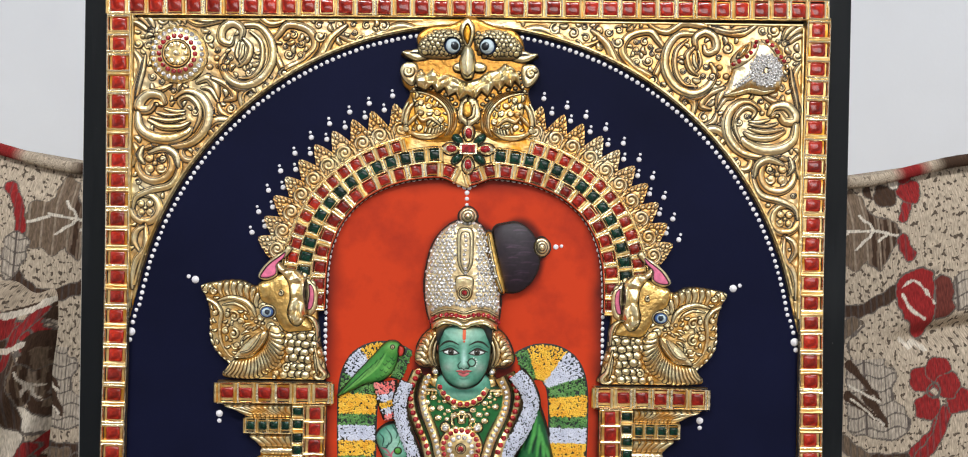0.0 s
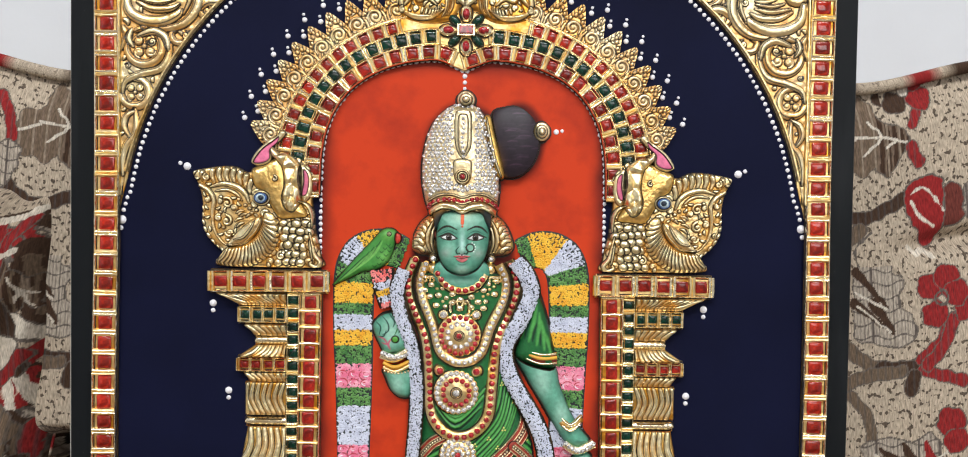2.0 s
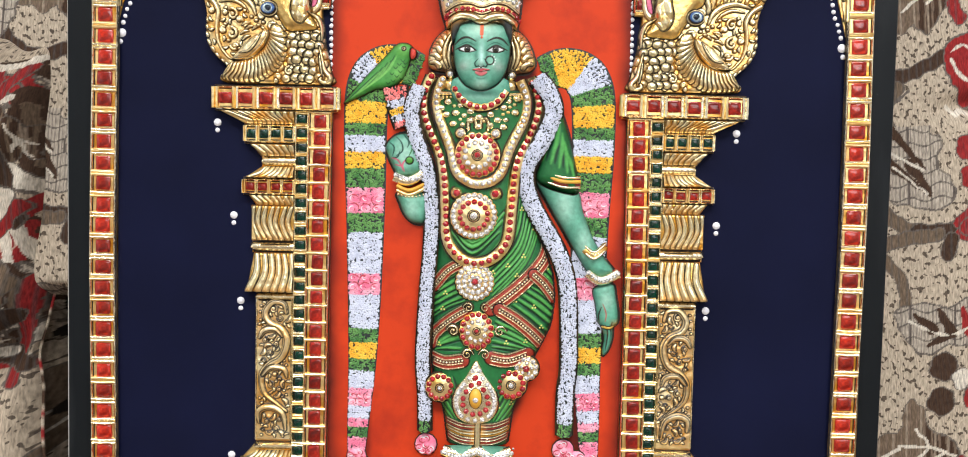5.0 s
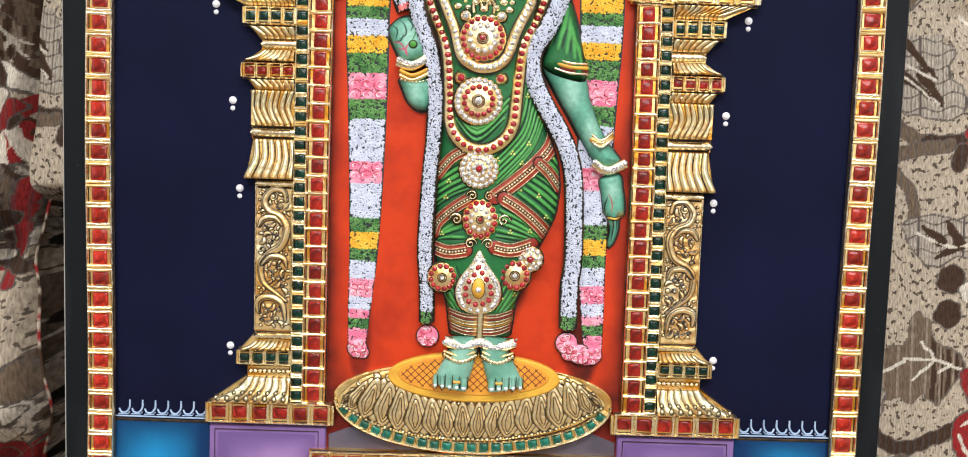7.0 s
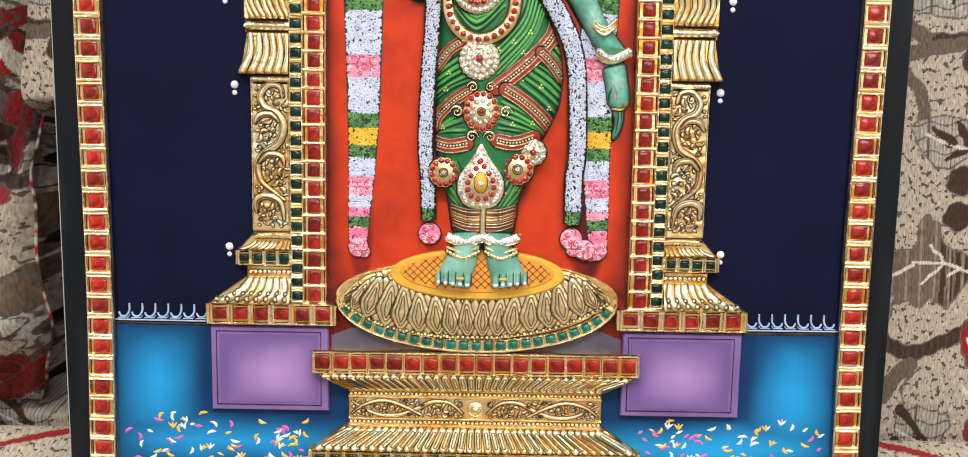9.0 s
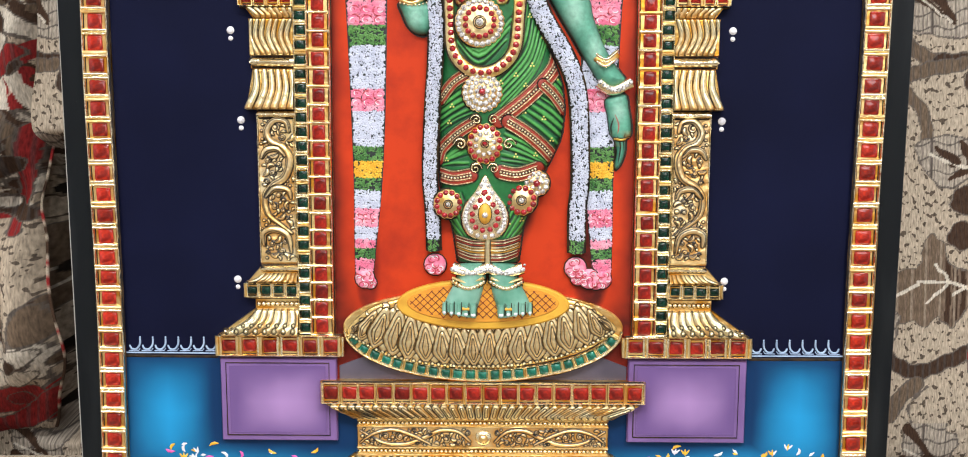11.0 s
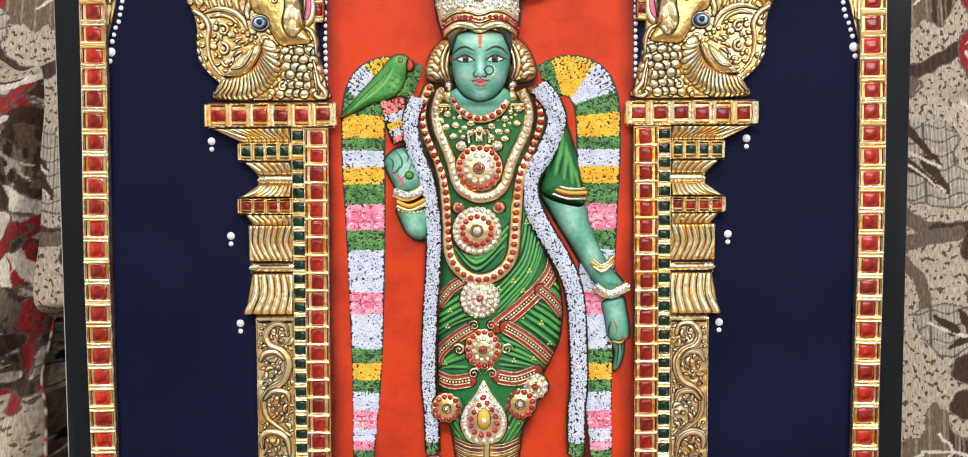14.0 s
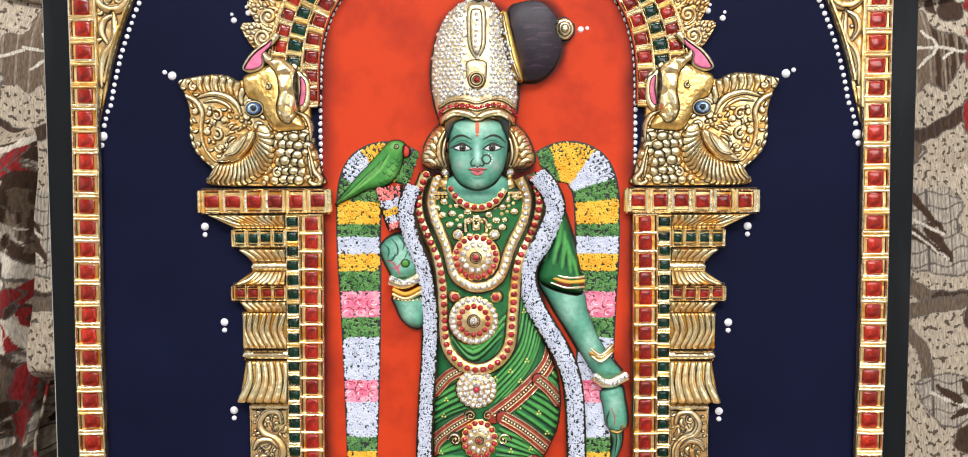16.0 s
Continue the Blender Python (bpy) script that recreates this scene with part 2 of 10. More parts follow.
class Mesh:
    """Collects the faces of one part."""
    drop = 0.0

    def __init__(self):
        self.v, self.f, self.m, self.mats, self.skins = [], [], [], [], []

    def slot(self, material):
        if material not in self.mats:
            self.mats.append(material)
        return self.mats.index(material)

    def add(self, verts, faces, material):
        n, s = len(self.v), self.slot(material)
        self.v.extend((x * MM, -d * MM, z * MM) for x, d, z in verts)
        for f in faces:
            self.f.append([n + i for i in f])
            self.m.append(s)

    def plate(self, outline, d0, d1, material, bevel=0.0):
        """A slab with a bevelled front; outline of (x, z), counter-clockwise as the viewer sees it."""
        k = len(outline)
        area = sum(outline[i][0] * outline[(i + 1) % k][1] - outline[(i + 1) % k][0] * outline[i][1] for i in range(k))
        pts = list(outline) if area > 0 else list(outline)[::-1]
        inner = []
        for i in range(k):
            (ax, az), (bx, bz), (cx, cz) = pts[i - 1], pts[i], pts[(i + 1) % k]
            n1, n2 = Vector((-(bz - az), bx - ax)), Vector((-(cz - bz), cx - bx))
            n1.normalize(), n2.normalize()
            n = n1 + n2
            if n.length < 1e-6:
                n = n1
            n.normalize()
            inner.append((bx + n.x * bevel, bz + n.y * bevel))
        verts = [(x, d0, z) for x, z in pts] + [(x, d1 - bevel, z) for x, z in pts] + [(x, d1, z) for x, z in inner]
        faces = []
        for lo, hi in ((0, k), (k, 2 * k)):
            faces += [(lo + i, lo + (i + 1) % k, hi + (i + 1) % k, hi + i) for i in range(k)]
        faces.append(tuple(2 * k + i for i in range(k)))
        self.add(verts, faces, material)

    def ribbon(self, path, width, d0, h, material, steps=5, closed=False):
        """A rounded ridge along a path of (x, z). width: half width, a number or one a point; material may be one a segment."""
        n = len(path)
        ws = width if isinstance(width, (list, tuple)) else [width] * n
        hs = h if isinstance(h, (list, tuple)) else [h] * n
        ds = d0 if isinstance(d0, (list, tuple)) else [d0] * n
        verts = []
        for i, (x, z) in enumerate(path):
            if closed:
                (ax, az), (bx, bz) = path[i - 1], path[(i + 1) % n]
            else:
                (ax, az), (bx, bz) = path[max(i - 1, 0)], path[min(i + 1, n - 1)]
            t = Vector((bx - ax, bz - az))
            if t.length < 1e-9:
                t = Vector((0, 1))
            t.normalize()
            for j in range(steps + 1):
                a = math.pi * j / steps
                o = math.cos(a) * ws[i]
                verts.append((x + t.y * o, ds[i] + hs[i] * math.sin(a), z - t.x * o))
        k = steps + 1
        many = isinstance(material, (list, tuple))
        segs = n if closed else n - 1
        start = len(self.v)
        self.add(verts, [], material[0] if many else material)
        for i in range(segs):
            s = self.slot(material[min(i, len(material) - 1)] if many else material)
            a, b = start + i * k, start + ((i + 1) % n) * k
            for j in range(steps):
                self.f.append([a + j, b + j, b + j + 1, a + j + 1])
                self.m.append(s)
        if not closed:
            for i, s in ((0, 0), (n - 1, -1)):
                if ws[i] > 0.05:
                    ring = [start + i * k + j for j in range(k)]
                    self.f.append(ring if i == 0 else ring[::-1])
                    self.m.append(self.slot(material[s] if many else material))

    def dome(self, x, z, rx, rz, d0, h, material, rot=0.0, seg=10, rings=3):
        c, s = math.cos(radians(rot)), math.sin(radians(rot))
        verts = []
        for r in range(rings):
            a = math.pi / 2 * r / rings
            for i in range(seg):
                b = 2 * math.pi * i / seg
                u, w = rx * math.cos(a) * math.cos(b), rz * math.cos(a) * math.sin(b)
                verts.append((x + c * u - s * w, d0 + h * math.sin(a), z + s * u + c * w))
        verts.append((x, d0 + h, z))
        faces = [(r * seg + i, r * seg + (i + 1) % seg, (r + 1) * seg + (i + 1) % seg, (r + 1) * seg + i) for r in range(rings - 1) for i in range(seg)]
        faces += [((rings - 1) * seg + i, (rings - 1) * seg + (i + 1) % seg, rings * seg) for i in range(seg)]
        self.add(verts, faces, material)

    def bead(self, x, z, r, d0, material, h=None, seg=8):
        self.dome(x, z, r, r, d0, r * 0.9 if h is None else h, material, seg=seg, rings=2)

    def dab(self, x, z, length, width, angle, d, material):
        """A petal-shaped stroke of thick paint."""
        c, s = math.cos(angle), math.sin(angle)
        pts = [(-0.5, 0), (-0.1, -0.5), (0.5, -0.1), (0.45, 0.18), (-0.05, 0.5)]
        verts = [(x + c * u * length - s * w * width, d, z + s * u * length + c * w * width) for u, w in pts]
        verts.append((x, d + 0.45, z))
        self.add(verts, [(i, (i + 1) % 5, 5) for i in range(5)], material)

    def data(self, name):
        me = bpy.data.meshes.new(name)
        me.from_pydata(self.v, [], self.f)
        for m in self.mats:
            me.materials.append(m)
        me.polygons.foreach_set("material_index", self.m)
        me.polygons.foreach_set("use_smooth", [True] * len(self.f))
        if self.skins:
            colour, gilt = np.ones((len(self.v), 4)), np.zeros(len(self.v))
            for start, c, g in self.skins:
                colour[start:start + len(c), :3], gilt[start:start + len(g)] = c, g
            me.color_attributes.new("paint", "FLOAT_COLOR", "POINT").data.foreach_set("color", colour.ravel())
            me.attributes.new("gilt", "FLOAT", "POINT").data.foreach_set("value", gilt.astype(np.float32))
        me.update()
        me.set_sharp_from_angle(angle=radians(60 if self.skins else 42))
        return me


def part(name, mesh, parent, label="", kind=""):
    ob = new(name, mesh.data(name))
    ob.parent = parent
    return tagged(ob, label, "", "", kind)


def spline(ctrl, n=8, closed=False):
    """A smooth line through a few points."""
    out, k = [], len(ctrl)
    for i in range(k if closed else k - 1):
        p = [ctrl[(i + j) % k] if closed else ctrl[min(max(i + j, 0), k - 1)] for j in (-1, 0, 1, 2)]
        for s in range(n):
            t = s / n
            out.append(tuple(0.5 * (2 * p[1][c] + (p[2][c] - p[0][c]) * t + (2 * p[0][c] - 5 * p[1][c] + 4 * p[2][c] - p[3][c]) * t * t + (3 * p[1][c] - p[0][c] - 3 * p[2][c] + p[3][c]) * t ** 3) for c in range(len(ctrl[0]))))
    if not closed:
        out.append(tuple(ctrl[-1]))
    return out


def arc(cx, cz, rx, rz, a0, a1, n):
    return [(cx + rx * math.cos(radians(a0 + (a1 - a0) * i / n)), cz + rz * math.sin(radians(a0 + (a1 - a0) * i / n))) for i in range(n + 1)]


def taper(n, w, power=0.6, lead=0.0):
    """Widths that swell from lead and thin out at the end."""
    return [w * max(0.06, min(1.0, lead + 5 * i / n)) * (1 - i / n) ** power + 0.08 for i in range(n + 1)]


def field_of(poly):
    """Which points of a grid lie inside a polygon."""
    def test(X, Z):
        hit = np.zeros(X.shape, bool)
        for (ax, az), (bx, bz) in zip(poly, poly[1:] + poly[:1]):
            if az == bz:
                continue
            hit ^= ((az > Z) != (bz > Z)) & (X < ax + (Z - az) * (bx - ax) / (bz - az))
        return hit
    return test


def gem_mesh(name, material):
    """A cushion-cut square of glass, one millimetre wide and high."""
    g = Mesh()
    verts, faces = [], []
    for o, d in ((0.5, 0.0), (0.5, 0.5), (0.40, 0.85), (0.20, 1.0)):
        c = o * 0.55
        verts += [(-c, d, -o), (c, d, -o), (o, d, -c), (o, d, c), (c, d, o), (-c, d, o), (-o, d, c), (-o, d, -c)] if o < 0.45 else [(-o * 0.85, d, -o), (o * 0.85, d, -o), (o, d, -o * 0.85), (o, d, o * 0.85), (o * 0.85, d, o), (-o * 0.85, d, o), (-o, d, o * 0.85), (-o, d, -o * 0.85)]
    for lo in (0, 8, 16):
        faces += [(lo + j, lo + (j + 1) % 8, lo + 8 + (j + 1) % 8, lo + 8 + j) for j in range(8)]
    faces.append(tuple(range(24, 32)))
    g.add(verts, faces, material)
    return g.data(name)


GEMS = {"ruby": gem_mesh("red_stone", RUBY), "garnet": gem_mesh("dark_red_stone", GARNET), "emerald": gem_mesh("green_stone", EMERALD), "jade": gem_mesh("sea_green_stone", JADE)}
NAMES = {"ruby": "red_stone", "garnet": "red_stone", "emerald": "green_stone", "jade": "green_stone"}


def gem(kind, x, z, w, h, d0, parent, rot=0.0, rise=1.6):
    ob = new(NAMES[kind], GEMS[kind])
    ob.parent = parent
    j = random.uniform
    ob.location = ((x + j(-0.25, 0.25)) * MM, -d0 * MM, (z + j(-0.25, 0.25)) * MM)
    ob.rotation_euler = (radians(j(-2.5, 2.5)), radians(-rot + j(-2.5, 2.5)), radians(j(-2.5, 2.5)))
    ob.scale = (w * j(0.93, 1.05), rise, h * j(0.93, 1.05))
    return ob


def gem_row(mesh, parent, kind, path, pitch, w, h, d0, cell, metal=None):
    """A channel of square stones along a path: gold rims, a strut between each two stones, and the stones."""
    metal = metal or PALE_GOLD
    seg = [0.0]
    for (ax, az), (bx, bz) in zip(path, path[1:]):
        seg.append(seg[-1] + math.hypot(bx - ax, bz - az))
    total = seg[-1]
    count = max(1, round(total / pitch))

    def place(s):
        i = max(j for j in range(len(seg)) if seg[j] <= s + 1e-6)
        i = min(i, len(path) - 2)
        f = (s - seg[i]) / max(seg[i + 1] - seg[i], 1e-6)
        (ax, az), (bx, bz) = path[i], path[i + 1]
        return ax + (bx - ax) * f, az + (bz - az) * f, math.degrees(math.atan2(bz - az, bx - ax))

    for side in (-1, 1):
        rim = []
        for i in range(len(path)):
            (ax, az), (bx, bz) = path[max(i - 1, 0)], path[min(i + 1, len(path) - 1)]
            t = Vector((bx - ax, bz - az)).normalized()
            rim.append((path[i][0] - t.y * side * cell / 2, path[i][1] + t.x * side * cell / 2))
        wob = [0.72 + random.uniform(-0.12, 0.12) for _ in rim]
        mesh.ribbon(rim, [r + 0.45 for r in wob], d0, 0.55, INK, 3)
        mesh.ribbon(rim, wob, d0, 1.9, metal, 4)
    for i in range(count + 1):
        x, z, a = place(total * i / count)
        c, s = math.cos(radians(a)), math.sin(radians(a))
        half = cell / 2
        broad = max(0.7, (total / count - w) * 0.5)
        folds = (-0.48, 0.48) if broad > 1.1 else (0.0,)
        for o in folds:
            bow, o = random.uniform(-0.3, 0.3), o * broad + random.uniform(-0.15, 0.15)
            r = broad * (0.56 if len(folds) > 1 else 1.0)
            mesh.ribbon([(x + s * half + c * o, z - c * half + s * o), (x + c * (bow + o), z + s * (bow + o)), (x - s * half + c * o, z + c * half + s * o)], [r, r * random.uniform(0.8, 1.05), r], d0, 1.6 + random.uniform(-0.2, 0.5), metal if random.random() < 0.6 else GOLD, 6)
    for i in range(count):
        x, z, a = place(total * (i + 0.5) / count)
        gem(kind, x, z - mesh.drop, w, h, d0 - 0.2, parent, a)

def painted_surface():
    """One painted and gilded skin: colour and gilding lie in the mesh, foil is crumpled, paint is brushed."""
    m = bpy.data.materials.new("painted_and_gilded_plaster")
    m.use_nodes = True
    nt = m.node_tree
    b = nt.nodes["Principled BSDF"]

    def node(kind, **values):
        n = nt.nodes.new(kind)
        for key, value in values.items():
            n.inputs[key].default_value = value
        return n

    col, gilt = nt.nodes.new("ShaderNodeAttribute"), nt.nodes.new("ShaderNodeAttribute")
    col.attribute_name, gilt.attribute_name = "paint", "gilt"
    tc = nt.nodes.new("ShaderNodeTexCoord")
    grain = node("ShaderNodeTexNoise", Scale=420.0, Detail=3.0)
    nt.links.new(tc.outputs["Object"], grain.inputs["Vector"])
    tone = node("ShaderNodeMapRange", **{"From Min": 0.3, "From Max": 0.7, "To Min": 0.82, "To Max": 1.16})
    nt.links.new(grain.outputs["Fac"], tone.inputs["Value"])
    hsv = nt.nodes.new("ShaderNodeHueSaturation")
    nt.links.new(tone.outputs["Result"], hsv.inputs["Value"])
    nt.links.new(col.outputs["Color"], hsv.inputs["Color"])
    nt.links.new(hsv.outputs["Color"], b.inputs["Base Color"])
    nt.links.new(gilt.outputs["Fac"], b.inputs["Metallic"])
    rough = node("ShaderNodeMapRange", **{"To Min": 0.46, "To Max": 0.29})
    nt.links.new(gilt.outputs["Fac"], rough.inputs["Value"])
    nt.links.new(rough.outputs["Result"], b.inputs["Roughness"])
    b.inputs["Specular IOR Level"].default_value = 0.35
    foil = node("ShaderNodeTexNoise", Scale=330.0, Detail=2.0)
    nt.links.new(tc.outputs["Object"], foil.inputs["Vector"])
    amount = node("ShaderNodeMapRange", **{"To Min": 0.06, "To Max": 0.5})
    nt.links.new(gilt.outputs["Fac"], amount.inputs["Value"])
    bp = node("ShaderNodeBump", Distance=0.001)
    nt.links.new(amount.outputs["Result"], bp.inputs["Strength"])
    nt.links.new(foil.outputs["Fac"], bp.inputs["Height"])
    nt.links.new(bp.outputs["Normal"], b.inputs["Normal"])
    return m


PAINTED = painted_surface()
LEAF_GOLD, AMBER_GLAZE, LINE_INK = (1.0, 0.85, 0.52), (0.84, 0.40, 0.05), (0.016, 0.009, 0.005)


class Relief:
    """A modelled skin over a grid: forms, ridges and painted lines, laid one over the other (millimetres of the panel)."""

    def __init__(self, box, cell=0.3):
        self.xs, self.zs = np.arange(box[0], box[1], cell), np.arange(box[2], box[3], cell)
        self.X, self.Z = np.meshgrid(self.xs, self.zs)
        self.H, self.B = np.zeros(self.X.shape), np.zeros(self.X.shape)
        self.on, self.g = np.zeros(self.X.shape, bool), np.zeros(self.X.shape)
        self.c, self.free = np.zeros(self.X.shape + (3,)), np.full(self.X.shape, 9.0)
        self.patch = np.clip(0.55 + 0.5 * np.sin(self.X * 0.31 + 2.1 * np.sin(self.Z * 0.17)) + 0.35 * np.sin(self.Z * 0.53 + 1.3 * np.sin(self.X * 0.41)), 0, 1)

    def window(self, pts, pad):
        p = np.array(pts)
        i0, i1 = np.searchsorted(self.xs, (p[:, 0].min() - pad, p[:, 0].max() + pad))
        j0, j1 = np.searchsorted(self.zs, (p[:, 1].min() - pad, p[:, 1].max() + pad))
        return (slice(j0, j1), slice(i0, i1))

    def tone(self, win, alpha, colour, gilt):
        a = alpha[..., None]
        self.c[win] = self.c[win] * (1 - a) + np.array(colour) * a
        self.g[win] = self.g[win] * (1 - alpha) + gilt * alpha

    def depth_in(self, poly, win):
        """Distance to the outline, positive inside."""
        gx, gz = self.X[win], self.Z[win]
        best, hit = np.full(gx.shape, 99.0), np.zeros(gx.shape, bool)
        for (ax, az), (bx, bz) in zip(poly, poly[1:] + poly[:1]):
            ex, ez = bx - ax, bz - az
            t = np.clip(((gx - ax) * ex + (gz - az) * ez) / max(ex * ex + ez * ez, 1e-9), 0, 1)
            best = np.minimum(best, np.hypot(gx - ax - ex * t, gz - az - ez * t))
            if az != bz:
                hit ^= ((az > gz) != (bz > gz)) & (gx < ax + (gz - az) * ex / ez)
        return np.where(hit, best, -best)

    def form(self, poly, d0, high, soft, colour=LEAF_GOLD, gilt=1.0, ink=0.2, smooth=True, rim=None):
        poly = spline(poly, 4, True) if smooth else list(poly)
        win = self.window(poly, 3)
        sd = self.depth_in(poly, win)
        m = sd > 0
        top = d0 + high * np.sqrt(1 - (1 - np.clip(sd / soft, 0, 1)) ** 2)
        self.H[win], self.B[win] = np.where(m, top, self.H[win]), np.where(m, top, self.B[win])
        self.on[win] |= m
        self.free[win] = np.where(m, np.where(ink and soft < 2.5, -1.0, 9.0), self.free[win])
        self.tone(win, np.clip(sd / 0.25, 0, 1), colour, gilt)
        if rim:
            self.tone(win, np.where(m, np.exp(-np.maximum(sd, 0) / rim[0]) * rim[2], 0.0), rim[1], gilt)
        if ink:
            self.tone(win, np.clip(1 - (np.abs(sd) - ink) / 0.25, 0, 1), LINE_INK, 0.0)
        return win, sd

    def near(self, path, win, widths):
        pts, gx, gz = np.array(path), self.X[win], self.Z[win]
        best, wid, along = np.full(gx.shape, 99.0), np.full(gx.shape, widths[0]), np.zeros(gx.shape)
        for k in range(len(pts) - 1):
            ex, ez = pts[k + 1] - pts[k]
            t = np.clip(((gx - pts[k, 0]) * ex + (gz - pts[k, 1]) * ez) / max(ex * ex + ez * ez, 1e-9), 0, 1)
            wk = widths[k] + (widths[k + 1] - widths[k]) * t
            d = np.hypot(gx - pts[k, 0] - ex * t, gz - pts[k, 1] - ez * t) - wk
            closer = d < best
            best, wid, along = np.where(closer, d, best), np.where(closer, wk, wid), np.where(closer, (k + t) / (len(pts) - 1), along)
        return best, wid, along

    @staticmethod
    def widths(n, w, taper):
        f = np.linspace(0, 1, n)
        if taper == "both":
            return w * (0.25 + 0.75 * np.sin(np.pi * (0.06 + 0.88 * f)))
        if taper == "end":
            return w * (1 - 0.75 * f ** 1.6)
        if taper == "swell":
            return w * (0.5 + 0.5 * f ** 0.7)
        return np.full(n, w)

    def ridge(self, path, w, high, colour=LEAF_GOLD, gilt=1.0, ink=0.19, taper="both", stain=0.6, smooth=True, line=LINE_INK):
        path = spline(path, 5) if smooth and len(path) > 2 else list(path)
        ws = self.widths(len(path), w, taper)
        win = self.window(path, w + 3)
        if self.X[win].size == 0:
            return
        best, wid, along = self.near(path, win, ws)
        on = self.on[win]
        self.free[win] = np.minimum(self.free[win], best)
        m = (best < 0) & on
        prof = np.sqrt(np.clip(1 - ((best + wid) / wid) ** 2, 0, 1))
        self.H[win] = np.where(m, self.B[win] + high * prof * (0.35 + 0.65 * wid / w), self.H[win])
        if stain:
            self.tone(win, np.where(on & (best >= 0), stain * np.exp(-best / 1.5) * self.patch[win], 0.0), AMBER_GLAZE, gilt)
        self.tone(win, np.where(on, np.clip(-best / 0.2, 0, 1), 0.0), colour, gilt)
        if ink:
            self.tone(win, np.where(on, np.clip(1 - (np.abs(best) - ink) / 0.22, 0, 1), 0.0), line, 0.0)

    def mark(self, path, w, colour, alpha=1.0, soft=0.35, taper="both", lift=0.0, gilt=0.0):
        path = spline(path, 5) if len(path) > 2 else list(path)
        win = self.window(path, w + soft + 1)
        if self.X[win].size == 0:
            return
        best, wid, along = self.near(path, win, self.widths(len(path), w, taper))
        a = np.where(self.on[win], np.clip(0.5 - best / soft, 0, 1), 0.0)
        self.tone(win, a * alpha, colour, gilt)
        self.H[win] += lift * a

    def volute(self, x, z, r, start, hand, w, high, turns=1.45, colour=LEAF_GOLD):
        pts = []
        for i in range(27):
            f = i / 26
            a = radians(start) + hand * f * 2 * math.pi * turns
            q = max(0.0, (r - w) * (1 - f ** 0.85))
            pts.append((x + q * math.cos(a), z + q * math.sin(a)))
        self.ridge(pts, w, high, colour, taper="", smooth=False)

    def spot(self, x, z, rx, rz, high, colour=LEAF_GOLD, gilt=1.0, rot=0.0, ink=0.25, flat=False):
        win = self.window([(x, z)], max(rx, rz) + 1.5)
        c, s = math.cos(radians(rot)), math.sin(radians(rot))
        gx, gz = self.X[win] - x, self.Z[win] - z
        q = np.hypot((gx * c + gz * s) / rx, (gz * c - gx * s) / rz)
        sd = (1 - q) * min(rx, rz)
        on = self.on[win]
        self.free[win] = np.minimum(self.free[win], -sd)
        lift = high * (np.clip(sd / 0.4, 0, 1) if flat else np.sqrt(np.clip(1 - q * q, 0, 1)))
        self.H[win] = np.where(on & (q < 1), self.B[win] + lift, self.H[win])
        self.tone(win, np.where(on, np.clip(sd / 0.2, 0, 1), 0.0), colour, gilt)
        if ink:
            self.tone(win, np.where(on, np.clip(1 - (np.abs(sd) - ink) / 0.22, 0, 1), 0.0), LINE_INK, 0.0)

    def tint(self, x, z, rx, rz, colour, alpha, gilt=0.0, lift=0.0):
        """A soft sprayed patch."""
        win = self.window([(x, z)], 2.6 * max(rx, rz))
        a = np.exp(-((self.X[win] - x) / rx) ** 2 - ((self.Z[win] - z) / rz) ** 2)
        self.tone(win, np.where(self.on[win], a * alpha, 0.0), colour, gilt)
        self.H[win] += lift * a

    def crumple(self, poly, high, size):
        """Sharp-edged facets, as in thick foil pressed by hand."""
        poly = spline(poly, 4, True)
        win = self.window(poly, 1)
        sd = self.depth_in(poly, win)
        rnd = random.Random(5)
        gx, gz = self.X[win], self.Z[win]
        near, second = np.full(gx.shape, 99.0), np.full(gx.shape, 99.0)
        (x0, x1), (z0, z1) = (gx.min(), gx.max()), (gz.min(), gz.max())
        for _ in range(int((x1 - x0) * (z1 - z0) / (size * size)) + 3):
            d = np.hypot(gx - rnd.uniform(x0, x1), (gz - rnd.uniform(z0, z1)) * 0.75)
            second = np.minimum(second, np.maximum(near, d))
            near = np.minimum(near, d)
        facet = np.clip((second - near) / size, 0, 1)
        self.H[win] = np.where(sd > 0, self.H[win] + high * facet * np.clip(sd / 1.5, 0, 1), self.H[win])
        self.tone(win, np.where((sd > 0) & (facet < 0.10), 0.55 * self.patch[win], 0.0), AMBER_GLAZE, 1.0)

    def fill(self, poly, radii, seed, high):
        """Small volutes and leaves over what is still bare inside an outline."""
        poly = spline(poly, 4, True)
        test, rnd = polygon_test(poly), random.Random(seed)
        us, vs = [p[0] for p in poly], [p[1] for p in poly]
        cell = self.xs[1] - self.xs[0]

        def bare(x, z, r):
            i, j = int((x - self.xs[0]) / cell), int((z - self.zs[0]) / cell)
            return 0 <= i < len(self.xs) and 0 <= j < len(self.zs) and self.free[j, i] > r * 0.9 and test(x, z, r)

